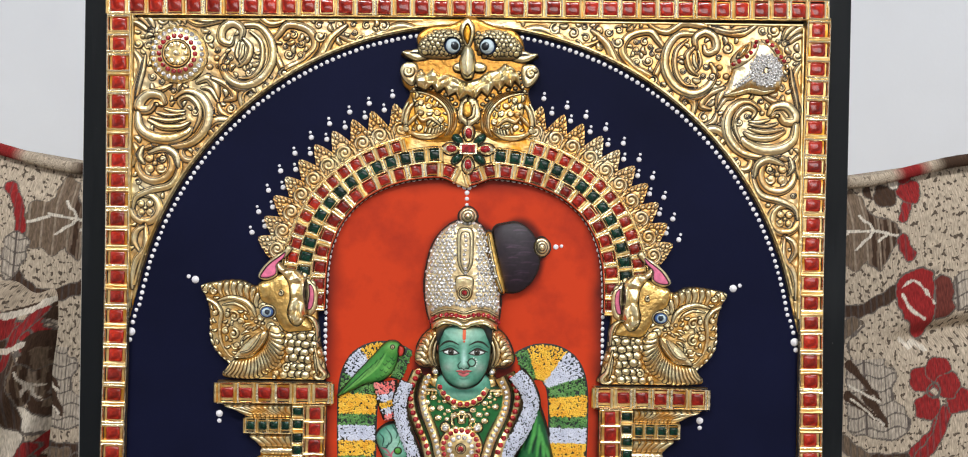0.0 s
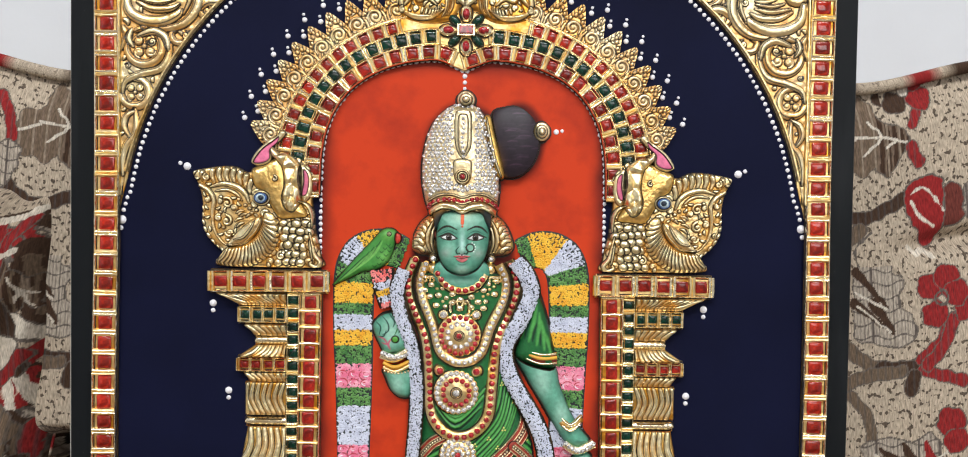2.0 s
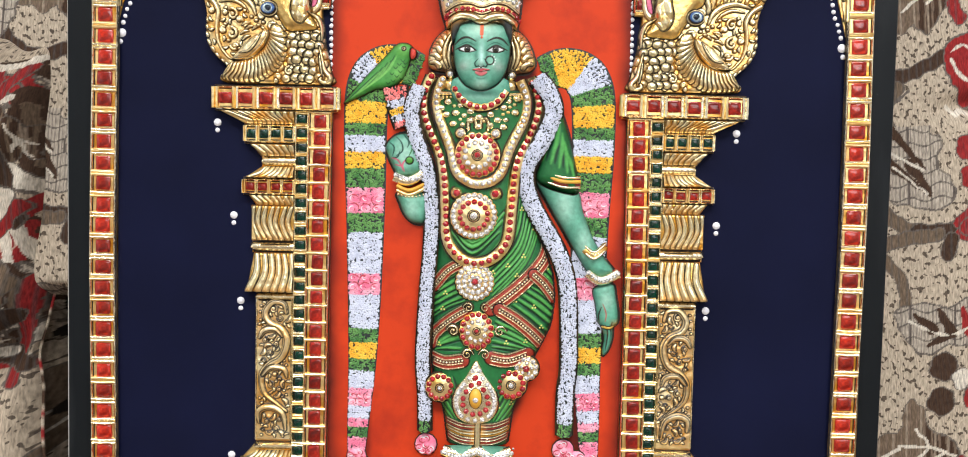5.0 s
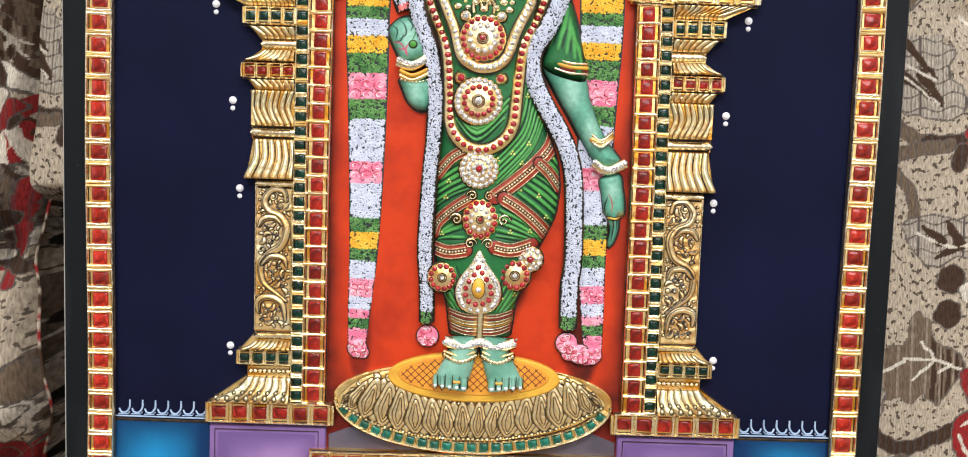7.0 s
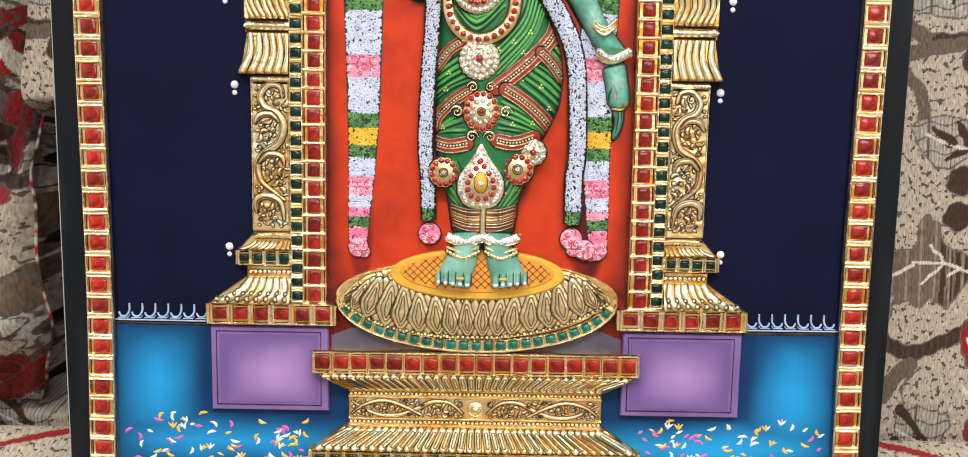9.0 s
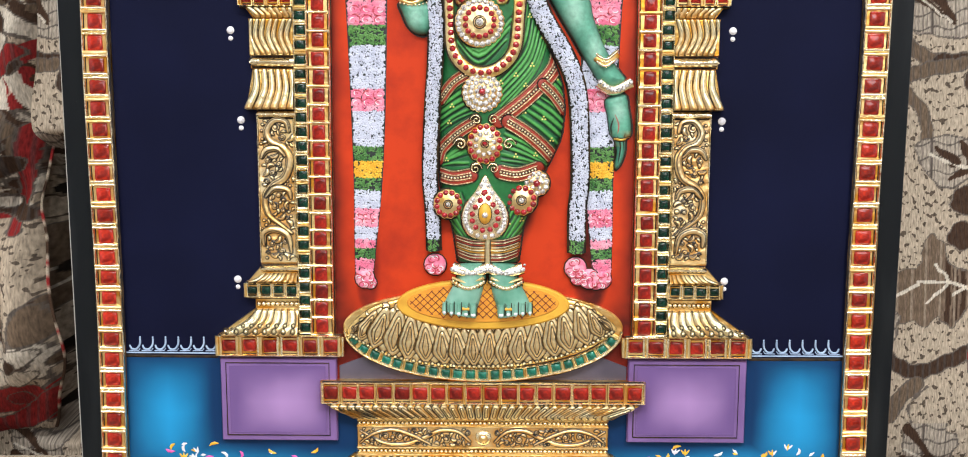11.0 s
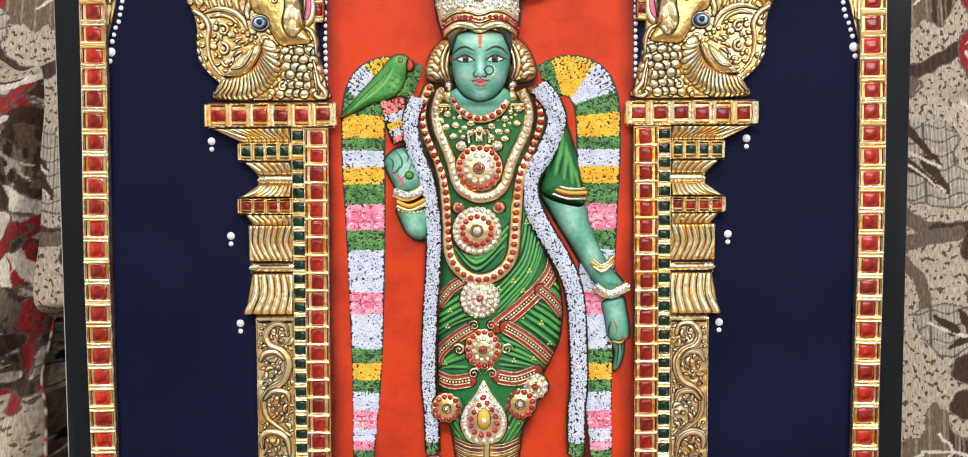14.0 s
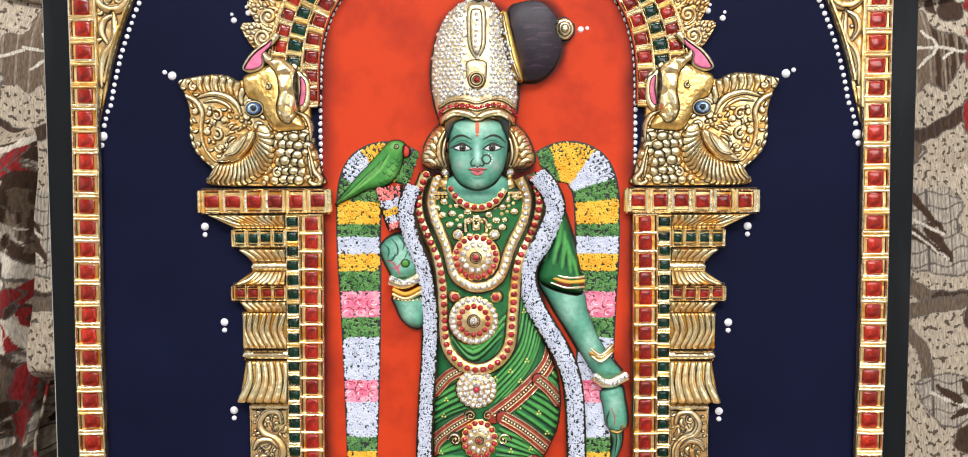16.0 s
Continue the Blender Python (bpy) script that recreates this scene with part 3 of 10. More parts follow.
        for x, z, r in pack(bare, (min(us), max(us), min(vs), max(vs)), radii, seed, []):
            if r > 1.9:
                self.volute(x, z, r, rnd.uniform(0, 360), rnd.choice((-1, 1)), 0.24 * r + 0.25, high)
            else:
                a = rnd.uniform(0, 6.28)
                c, s = math.cos(a) * r, math.sin(a) * r
                self.ridge([(x - c, z - s), (x - 0.4 * s, z + 0.4 * c), (x + c, z + s)], r * 0.6, high * 0.8)

    def mirror(self):
        """Turns the skin over to the other half of the panel."""
        self.X, self.xs = -self.X[:, ::-1], -self.xs[::-1]
        self.Z, self.H, self.on, self.g, self.c = self.Z[:, ::-1], self.H[:, ::-1], self.on[:, ::-1], self.g[:, ::-1], self.c[:, ::-1]

    def into(self, mesh, foot=0.5, outline=1):
        """Adds the skin to a mesh, with a steep edge down to its foot and a black outline so many cells wide."""
        wide = self.on.copy()
        for _ in range(outline):
            grown = wide.copy()
            grown[1:] |= wide[:-1]
            grown[:-1] |= wide[1:]
            grown[:, 1:] |= wide[:, :-1]
            grown[:, :-1] |= wide[:, 1:]
            wide = grown
        H = np.where(self.on, self.H, foot)
        C = np.where(self.on[..., None], self.c, np.array(LINE_INK))
        idx = np.full(wide.shape, -1)
        idx[wide] = np.arange(np.count_nonzero(wide))
        quad = np.stack([idx[:-1, :-1], idx[:-1, 1:], idx[1:, 1:], idx[1:, :-1]], axis=-1).reshape(-1, 4)
        quad = quad[(quad >= 0).all(axis=1)]
        start = len(mesh.v)
        mesh.add(np.stack([self.X[wide], H[wide], self.Z[wide]], axis=1).tolist(), quad.tolist(), PAINTED)
        mesh.skins.append((start, C[wide], np.where(self.on, self.g, 0.0)[wide]))


# ---- room ----
def box_mesh(name, x0, x1, y0, y1, z0, z1, material):
    me = bpy.data.meshes.new(name)
    v = [(x, y, z) for x in (x0, x1) for y in (y0, y1) for z in (z0, z1)]
    me.from_pydata(v, [], [(0, 1, 3, 2), (4, 6, 7, 5), (0, 4, 5, 1), (2, 3, 7, 6), (0, 2, 6, 4), (1, 5, 7, 3)])
    me.materials.append(material)
    return me


def structure(name, label, category, *box):
    return tagged(new(name, box_mesh(name, *box)), label, category, "", "structure")


structure("floor", "brown tiled living room floor", "floor", -2.2, 2.2, -3.1, 0.62, -0.1, 0.0, FLOOR)
structure("ceiling", "plain white painted ceiling", "ceiling", -2.2, 2.2, -3.1, 0.62, 2.7, 2.8, WALL)
structure("wall_north", "plain white wall behind the sofa", "wall", -2.2, 2.2, 0.50, 0.62, 0.0, 2.7, WALL)
structure("wall_west", "plain white side wall of the room", "wall", -2.32, -2.2, -3.1, 0.62, 0.0, 2.7, WALL)
structure("wall_east", "plain white side wall of the room", "wall", 2.2, 2.32, -3.1, 0.62, 0.0, 2.7, WALL)
structure("wall_south", "plain cream wall facing the sofa", "wall", -2.2, 2.2, -3.22, -3.1, 0.0, 2.7, TAN_WALL)


# ---- upholstery ----
def fabric_material():
    """Jacquard: woven motifs held in the colour attribute, speckles on the cream ground, ribs of thread."""
    m = bpy.data.materials.new("floral_jacquard")
    m.use_nodes = True
    nt = m.node_tree
    b = nt.nodes["Principled BSDF"]
    b.inputs["Roughness"].default_value = 0.85
    b.inputs["Specular IOR Level"].default_value = 0.2
    col = nt.nodes.new("ShaderNodeAttribute")
    col.attribute_name = "weave"
    uvn = nt.nodes.new("ShaderNodeAttribute")
    uvn.attribute_name = "cloth"
    sp = nt.nodes.new("ShaderNodeTexNoise")
    sp.inputs["Scale"].default_value, sp.inputs["Detail"].default_value = 250.0, 1.2
    sp.inputs["Roughness"].default_value = 0.6
    tall = nt.nodes.new("ShaderNodeMapping")
    tall.inputs["Scale"].default_value = (1.1, 0.95, 1.0)
    nt.links.new(uvn.outputs["Vector"], tall.inputs["Vector"])
    nt.links.new(tall.outputs["Vector"], sp.inputs["Vector"])
    ramp = nt.nodes.new("ShaderNodeValToRGB")
    ramp.color_ramp.elements[0].position, ramp.color_ramp.elements[1].position = 0.575, 0.62
    nt.links.new(sp.outputs["Fac"], ramp.inputs["Fac"])
    mul = nt.nodes.new("ShaderNodeMath")
    mul.operation = "MULTIPLY"
    nt.links.new(ramp.outputs["Color"], mul.inputs[0])
    nt.links.new(col.outputs["Alpha"], mul.inputs[1])
    mix = nt.nodes.new("ShaderNodeMix")
    mix.data_type = "RGBA"
    nt.links.new(mul.outputs[0], mix.inputs["Factor"])
    nt.links.new(col.outputs["Color"], mix.inputs["A"])
    mix.inputs["B"].default_value = (0.10, 0.075, 0.055, 1)
    # thread by thread: thin darker and lighter picks
    mp = nt.nodes.new("ShaderNodeMapping")
    mp.inputs["Scale"].default_value = (1.0, 0.18, 1.0)
    nt.links.new(uvn.outputs["Vector"], mp.inputs["Vector"])
    th = nt.nodes.new("ShaderNodeTexNoise")
    th.inputs["Scale"].default_value, th.inputs["Detail"].default_value = 1100.0, 2.0
    nt.links.new(mp.outputs["Vector"], th.inputs["Vector"])
    hsv = nt.nodes.new("ShaderNodeHueSaturation")
    mr = nt.nodes.new("ShaderNodeMapRange")
    mr.inputs["From Min"].default_value, mr.inputs["From Max"].default_value = 0.3, 0.7
    mr.inputs["To Min"].default_value, mr.inputs["To Max"].default_value = 0.6, 1.35
    nt.links.new(th.outputs["Fac"], mr.inputs["Value"])
    nt.links.new(mr.outputs["Result"], hsv.inputs["Value"])
    nt.links.new(mix.outputs["Result"], hsv.inputs["Color"])
    nt.links.new(hsv.outputs["Color"], b.inputs["Base Color"])
    wv = nt.nodes.new("ShaderNodeTexWave")
    wv.bands_direction = "Y"
    wv.inputs["Scale"].default_value, wv.inputs["Distortion"].default_value = 700.0, 1.5
    nt.links.new(uvn.outputs["Vector"], wv.inputs["Vector"])
    add = nt.nodes.new("ShaderNodeMath")
    nt.links.new(wv.outputs["Fac"], add.inputs[0])
    nt.links.new(th.outputs["Fac"], add.inputs[1])
    bp = nt.nodes.new("ShaderNodeBump")
    bp.inputs["Strength"].default_value, bp.inputs["Distance"].default_value = 0.4, 0.0005
    nt.links.new(add.outputs[0], bp.inputs["Height"])
    nt.links.new(bp.outputs["Normal"], b.inputs["Normal"])
    return m


FABRIC = fabric_material()
CREAM, UMBER, CRIMSON, SLATE, IVORY, TAUPE = (0.45, 0.37, 0.28), (0.055, 0.029, 0.017), (0.26, 0.018, 0.018), (0.12, 0.10, 0.085), (0.62, 0.56, 0.47), (0.15, 0.105, 0.07)


class Weave:
    """Draws motifs into the colours of cloth points u, v (millimetres)."""

    def __init__(self, u, v):
        self.u, self.v = u, v
        self.c = np.tile(np.array([*CREAM, 1.0]), (len(u), 1))
        self.wob = 1.3 * np.sin(u * 0.45 + 1.3 * np.sin(v * 0.31)) + 1.1 * np.sin(v * 0.52 + 1.7 * np.sin(u * 0.27))

    def fill(self, mask, colour):
        self.c[mask] = [*colour, 0.0]

    def shape(self, x, y, r, lobes, depth, turn=0.0, squash=1.0):
        dx, dy = self.u - x, (self.v - y) / squash
        a = np.arctan2(dy, dx) + turn
        return np.hypot(dx, dy) + self.wob - r * (1 - depth + depth * np.abs(np.cos(a * lobes / 2)))

    def leaf(self, x, y, r, turn=0.0):
        d = self.shape(x, y, r, 5, 0.38, turn)
        self.fill(d < 1.5, SLATE)
        self.fill(d < 0, UMBER)
        self.fill((d < 0) & (np.sin(self.u * 1.35 + 0.6 * np.sin(self.v * 0.2)) > 0.25), TAUPE)
        self.fill((d < 0) & (np.sin(self.u * 0.37 + self.v * 0.02) > 0.85), (0.26, 0.20, 0.15))
        for a, length in ((2.5, 0.6), (3.3, 0.95), (4.1, 0.6), (0.1, 0.8)):
            self.line(x, y, x + r * length * math.cos(a + turn), y + r * length * math.sin(a + turn), 1.5, IVORY, True)

    def line(self, x0, y0, x1, y1, w, colour, thin=False):
        dx, dy = x1 - x0, y1 - y0
        t = np.clip(((self.u - x0) * dx + (self.v - y0) * dy) / (dx * dx + dy * dy), 0, 1)
        d = np.hypot(self.u - x0 - t * dx + 0.4 * self.wob, self.v - y0 - t * dy)
        self.fill(d < (w * (1 - 0.7 * t) if thin else w), colour)

    def flower(self, x, y, r, colour, heart=IVORY, turn=0.0):
        d = self.shape(x, y, r, 5, 0.30, turn)
        self.fill(d < 2.0, SLATE)
        self.fill(d < 0, colour)
        q = np.hypot(self.u - x, self.v - y)
        self.fill(np.abs(q - r * 0.30) < 1.0, SLATE)
        self.fill(q < r * 0.24, heart)

    def fan(self, x, y, r, turn=0.0):
        d = self.shape(x, y, r, 7, 0.22, turn, 0.8)
        self.fill(d < 0, (0.40, 0.35, 0.29))
        self.fill((d < 0) & (np.sin(self.v * 1.1) * np.sin(self.u * 1.5) > 0.35), SLATE)
        self.fill((d < 0) & (np.sin(self.u * 0.8) > 0.9), (0.10, 0.08, 0.07))
        self.fill(np.abs(d) < 1.2, SLATE)
        self.line(x - r * 0.7, y + r * 0.5, x + r * 0.6, y - r * 0.5, 5, UMBER, True)
        self.line(x - r * 0.5, y + r * 0.3, x + r * 0.2, y + r * 0.1, 3, UMBER, True)

    def trail(self, pts, width, colour, shift=0):
        """A band along a smooth line, edged in slate where it is broad."""
        line = spline([(x + shift, y) for x, y in pts], 5)
        d = np.full(self.u.shape, 99.0)
        for (ax, ay), (bx, by) in zip(line, line[1:]):
            ex, ey = bx - ax, by - ay
            t = np.clip(((self.u - ax) * ex + (self.v - ay) * ey) / max(ex * ex + ey * ey, 1e-6), 0, 1)
            d = np.minimum(d, np.hypot(self.u - ax - ex * t, self.v - ay - ey * t))
        d = d + 0.35 * self.wob
        if width > 2.5:
            self.fill(d < width + 0.9, SLATE)
        self.fill(d < width, colour)
        if width > 2.5:
            self.fill((d < width) & (np.sin(self.u * 1.2) > 0.6), tuple(0.6 * c + 0.03 for c in colour))

    def patch(self, pts, colour, shift=0, edge=True):
        """A filled outline; gives back the points inside it."""
        poly = spline([(x + shift, y) for x, y in pts], 4, True)
        hit = field_of(poly)(self.u + 0.5 * self.wob, self.v + 0.3 * self.wob)
        self.fill(hit, colour)
        if edge:
            d = np.full(self.u.shape, 99.0)
            for (ax, ay), (bx, by) in zip(poly, poly[1:] + poly[:1]):
                ex, ey = bx - ax, by - ay
                t = np.clip(((self.u + 0.5 * self.wob - ax) * ex + (self.v + 0.3 * self.wob - ay) * ey) / max(ex * ex + ey * ey, 1e-6), 0, 1)
                d = np.minimum(d, np.hypot(self.u + 0.5 * self.wob - ax - ex * t, self.v + 0.3 * self.wob - ay - ey * t))
            self.fill(d < 0.7, SLATE)
        return hit

    def bloom(self, x, y, r, colour):
        """One round petal with a slate edge and threads across it."""
        q = np.hypot(self.u - x, self.v - y) + 0.5 * self.wob
        self.fill(q < r + 0.9, SLATE)
        self.fill(q < r, colour)
        self.fill((q < r) & (np.sin(self.u * 1.6 + self.v * 0.4) > 0.7), tuple(0.75 * c + 0.01 for c in colour))

    def ring(self, x, y, r):
        q = np.hypot(self.u - x, self.v - y) + 0.3 * self.wob
        self.fill(np.abs(q - r) < 0.9, SLATE)

    def lattice(self, pts, shift=0):
        """An outlined leaf filled with thin upright threads and cross lines."""
        hit = self.patch(pts, (0.42, 0.36, 0.29), shift)
        self.fill(hit & (np.sin(self.u * 2.3) > 0.55), (0.25, 0.21, 0.175))
        self.fill(hit & (np.sin(self.v * 0.62 + np.sin(self.u * 0.3)) > 0.93), SLATE)
        self.fill(hit & (np.sin(self.u * 0.41 + 1.0) > 0.95), (0.10, 0.08, 0.07))

    def stem(self, x, y, r, a0, a1, w, colour):
        dx, dy = self.u - x, self.v - y
        a = np.degrees(np.arctan2(dy, dx)) % 360
        inside = ((a - a0) % 360) < (a1 - a0)
        d = np.abs(np.hypot(dx, dy) + 0.5 * self.wob - r)
        self.fill(inside & (d < w + 1.3), SLATE)
        self.fill(inside & (d < w), colour)
        self.fill(inside & (d < w * 0.7) & (np.sin((self.u + self.v) * 0.9) > 0.3), tuple(0.6 * c + 0.03 for c in colour))

    def rose(self, x, y, r):
        d = self.shape(x, y, r, 3, 0.15, 0.4, 1.35)
        self.fill(d < 2.5, UMBER)
        self.fill(d < 0, CRIMSON)
        q = self.shape(x - r * 0.1, y + r * 0.1, r * 0.62, 3, 0.2, 1.2, 1.3)
        self.fill(np.abs(q) < 1.0, (0.50, 0.33, 0.26))


def back_pattern(u, v):
    """One repeat of the cloth: trefoil leaf, two-coloured flower, rose, lattice leaves and stems."""
    w = Weave(u, (v - 26) % 335 + 26)
    w.trail([(276, 78), (287, 68), (302, 63), (317, 68), (338, 77)], 4.6, UMBER)
    w.trail([(300, 54), (288, 42), (280, 28)], 5.0, TAUPE)
    w.trail([(309, 52), (297, 41), (297, 30), (301, 19)], 1.0, SLATE)
    w.trail([(289, 297), (304, 286), (322, 282), (342, 284)], 5.0, TAUPE)
    w.trail([(313, 283), (332, 282), (343, 284)], 5.0, UMBER)
    w.trail([(288, 271), (304, 278), (327, 280)], 4.4, TAUPE)
    w.trail([(343, 287), (357, 298), (368, 315)], 4.6, CRIMSON)
    w.trail([(343, 280), (357, 274), (373, 268)], 4.0, CRIMSON)
    w.trail([(337, 276), (334, 266)], 4.6, UMBER)
    w.trail([(290, 262), (301, 248), (305, 227)], 3.6, TAUPE)
    # trefoil leaf, paler on one side, with ivory veins
    leaf = w.patch([(309, 162), (317, 154), (320, 143), (328, 137), (339, 131), (343, 119), (336, 109), (330, 101), (325, 94), (318, 98), (314, 103), (305, 95), (298, 101), (288, 99), (283, 118), (287, 135), (300, 138), (303, 153)], UMBER)
    pale = leaf & (w.u + 0.4 * w.wob < 318)
    w.fill(pale, TAUPE)
    w.fill(leaf & (np.sin(w.u * 1.15 + 0.5 * np.sin(w.v * 0.15)) > 0.55), (0.17, 0.12, 0.085))
    w.fill(leaf & (np.sin(w.u * 0.62 + 0.7) > 0.86), (0.27, 0.21, 0.155))
    for a, b in (((323, 127), (300, 128)), ((323, 127), (312, 140)), ((323, 127), (306, 113)), ((323, 127), (345, 118)), ((300, 126), (285, 118)), ((334, 123), (325, 118))):
        w.line(*a, *b, 1.1, IVORY)
    # flower with brown and red petals round an ivory heart
    for p, tone in (((331, 185), UMBER), ((330, 160), UMBER), ((359, 189), CRIMSON), ((356, 162), CRIMSON)):
        w.bloom(*p, 9.6, tone)
    w.bloom(*(344, 175), 6.6, IVORY)
    # lattice leaves with ferns
    w.lattice([(298, 226), (317, 231), (335, 227), (349, 233), (356, 217), (352, 200), (334, 200), (320, 193), (307, 201), (300, 213)])
    for a, b, tone in (((310, 223), (323, 212), UMBER), ((327, 226), (336, 210), UMBER), ((320, 200), (337, 209), UMBER), ((344, 226), (348, 210), CRIMSON), ((351, 202), (348, 212), CRIMSON)):
        w.line(*b, *a, 4.2, tone, True)
    w.trail([(307, 218), (334, 207), (362, 218)], 1.0, IVORY)
    w.lattice([(296, 371), (309, 366), (320, 370), (324, 356), (332, 349), (327, 331), (336, 321), (340, 306), (326, 298), (307, 303), (294, 309)])
    for a, b in (((296, 357), (319, 329)), ((294, 333), (323, 309)), ((308, 333), (323, 311))):
        w.line(*a, *b, 4.0, UMBER, True)
    for a, b in (((295, 341), (318, 328)), ((297, 330), (321, 310))):
        w.line(*a, *b, 1.0, IVORY)
    # red five-petalled flower on its stem
    w.trail([(367, 314), (361, 298), (347, 283)], 4.4, CRIMSON)
    for p in ((351, 341), (364, 346), (378, 321), (354, 320), (371, 333)):
        w.bloom(*p, 9.4, CRIMSON)
    w.ring(*(360, 331), 5.0)
    w.bloom(*(363, 239), 10.5, CRIMSON)
    w.bloom(*(367, 225), 9.0, CRIMSON)
    # rose beside a striped leaf
    w.patch([(368, 79), (379, 78), (385, 68), (382, 54), (373, 48), (364, 52)], (0.13, 0.03, 0.022))
    w.lattice([(384, 77), (397, 80), (398, 56), (383, 54)])
    w.patch([(339, 85), (350, 90), (366, 87), (367, 66), (363, 38), (352, 38), (340, 59), (336, 75)], CRIMSON)
    w.trail([(341, 78), (351, 82), (359, 73), (366, 61)], 1.0, IVORY)
    w.trail([(341, 73), (347, 61), (358, 50)], 1.0, IVORY)
    w.trail([(344, 115), (350, 102)], 4.4, CRIMSON)
    w.trail([(339, 39), (345, 31), (351, 33), (357, 26)], 1.8, IVORY)
    # by the top seam the cloth is cut closer to the leaf
    w.v = v
    w.c[(v > 474) & (u > 326) & (u < 384)] = [*CREAM, 1.0]
    w.trail([(353, 480), (347, 468)], 3.6, CRIMSON)
    w.bloom(336, 488, 9.0, UMBER)
    w.bloom(356, 487, 9.4, CRIMSON)
    w.bloom(354, 500, 6.0, CRIMSON)
    w.bloom(345, 497, 4.6, IVORY)
    w.v = (v - 26) % 335 + 26
    w.trail([(-361, 142), (-352, 130), (-348, 111)], 4.0, CRIMSON, 628)
    w.lattice([(-359, 100), (-348, 109), (-341, 99), (-348, 78), (-358, 70)], 628)
    return w.c


def pillow_pattern(u, v):
    w = Weave(-430 + (u + 430) * 0.82, v)
    w.flower(-327, 358, 15, CRIMSON, CRIMSON)
    w.line(-345, 372, -296, 388, 3, UMBER)
    w.fan(-309, 368, 11, 0.4)
    w.fan(-306, 336, 15)
    w.line(-318, 352, -311, 300, 9, UMBER)
    w.line(-318, 346, -311, 306, 3, TAUPE)
    w.leaf(-292, 352, 14, 0.8)
    w.leaf(-350, 330, 26, 2.0)
    w.rose(-328, 256, 17)
    w.leaf(-338, 285, 20, 0.6)
    w.line(-345, 308, -302, 284, 13, SLATE, True)
    w.line(-343, 309, -305, 286, 10, IVORY, True)
    w.line(-302, 296, -318, 268, 3, CRIMSON)
    w.line(-322, 262, -309, 226, 5, IVORY, True)
    w.line(-330, 258, -322, 222, 4, IVORY, True)
    w.line(-302, 268, -306, 236, 4, UMBER)
    w.fan(-318, 226, 12, 0.3)
    w.leaf(-324, 207, 18, 1.4)
    w.leaf(-294, 262, 16, 0.2)
    w.leaf(-300, 200, 15, 0.9)
    w.line(-296, 240, -303, 180, 2, CRIMSON)
    w.leaf(-342, 212, 20, 0.2)
    w.flower(-321, 186, 14, IVORY, UMBER)
    w.line(-360, 170, -312, 166, 4, CRIMSON)
    w.line(-360, 174, -314, 172, 2.2, IVORY)
    w.leaf(-305, 102, 13, 0.5)
    w.flower(-321, 75, 15, IVORY, UMBER)
    w.leaf(-299, 72, 12, 0.9)
    w.flower(-312, 40, 17, CRIMSON, UMBER)
    w.leaf(-340, 90, 20, 0.4)
    w.leaf(-296, 172, 13, 0.4)
    w.leaf(-322, 322, 15, 1.9)
    w.leaf(-300, 318, 12, 0.6)
    w.leaf(-298, 48, 13, 1.0)
    w.leaf(-336, 180, 14, 0.1)
    w.leaf(-292, 128, 12, 0.2)
    w.line(-286, 120, -288, 88, 3, CRIMSON)
    w.trail([(-342, 355), (-338, 318), (-323, 268)], 7.0, UMBER)
    w.patch([(-320, 285), (-335, 291), (-354, 318), (-363, 299), (-344, 286), (-337, 261)], IVORY)
    w.trail([(-318, 277), (-331, 261), (-342, 254), (-356, 263)], 4.2, CRIMSON)
    w.trail([(-351, 245), (-337, 236), (-326, 223)], 7.0, TAUPE)
    w.trail([(-314, 223), (-316, 191), (-319, 156)], 4.0, CRIMSON)
    w.trail([(-348, 191), (-335, 194), (-321, 200)], 6.0, UMBER)
    w.trail([(-347, 167), (-329, 174), (-315, 165)], 5.0, UMBER)
    w.trail([(-357, 178), (-338, 178), (-324, 173)], 3.0, IVORY)
    w.bloom(*[(-347, 365)][0], 11.0, CRIMSON)
    w.trail([(-361, 339), (-342, 335), (-332, 360), (-322, 376)], 3.5, CRIMSON)
    w.trail([(-356, 352), (-340, 346), (-326, 352)], 2.0, IVORY)
    w.trail([(-350, 372), (-334, 374), (-318, 384)], 2.4, IVORY)
    w.bloom(*[(-325, 45)][0], 13.0, CRIMSON)
    w.bloom(*[(-325, 45)][0], 6.0, (0.20, 0.016, 0.016))
    w.trail([(-345, 21), (-323, 26), (-308, 43)], 8.0, CRIMSON)
    for x, y in [(-331, 84), (-320, 80), (-334, 64), (-322, 65)]:
        w.bloom(x, y, 6.5, IVORY)
    w.bloom(*[(-325, 74)][0], 4.0, UMBER)
    w.patch([(-313, 111), (-307, 99), (-311, 88), (-321, 90), (-319, 103)], TAUPE)
    return w.c * np.array([0.84, 0.82, 0.80, 1.0])


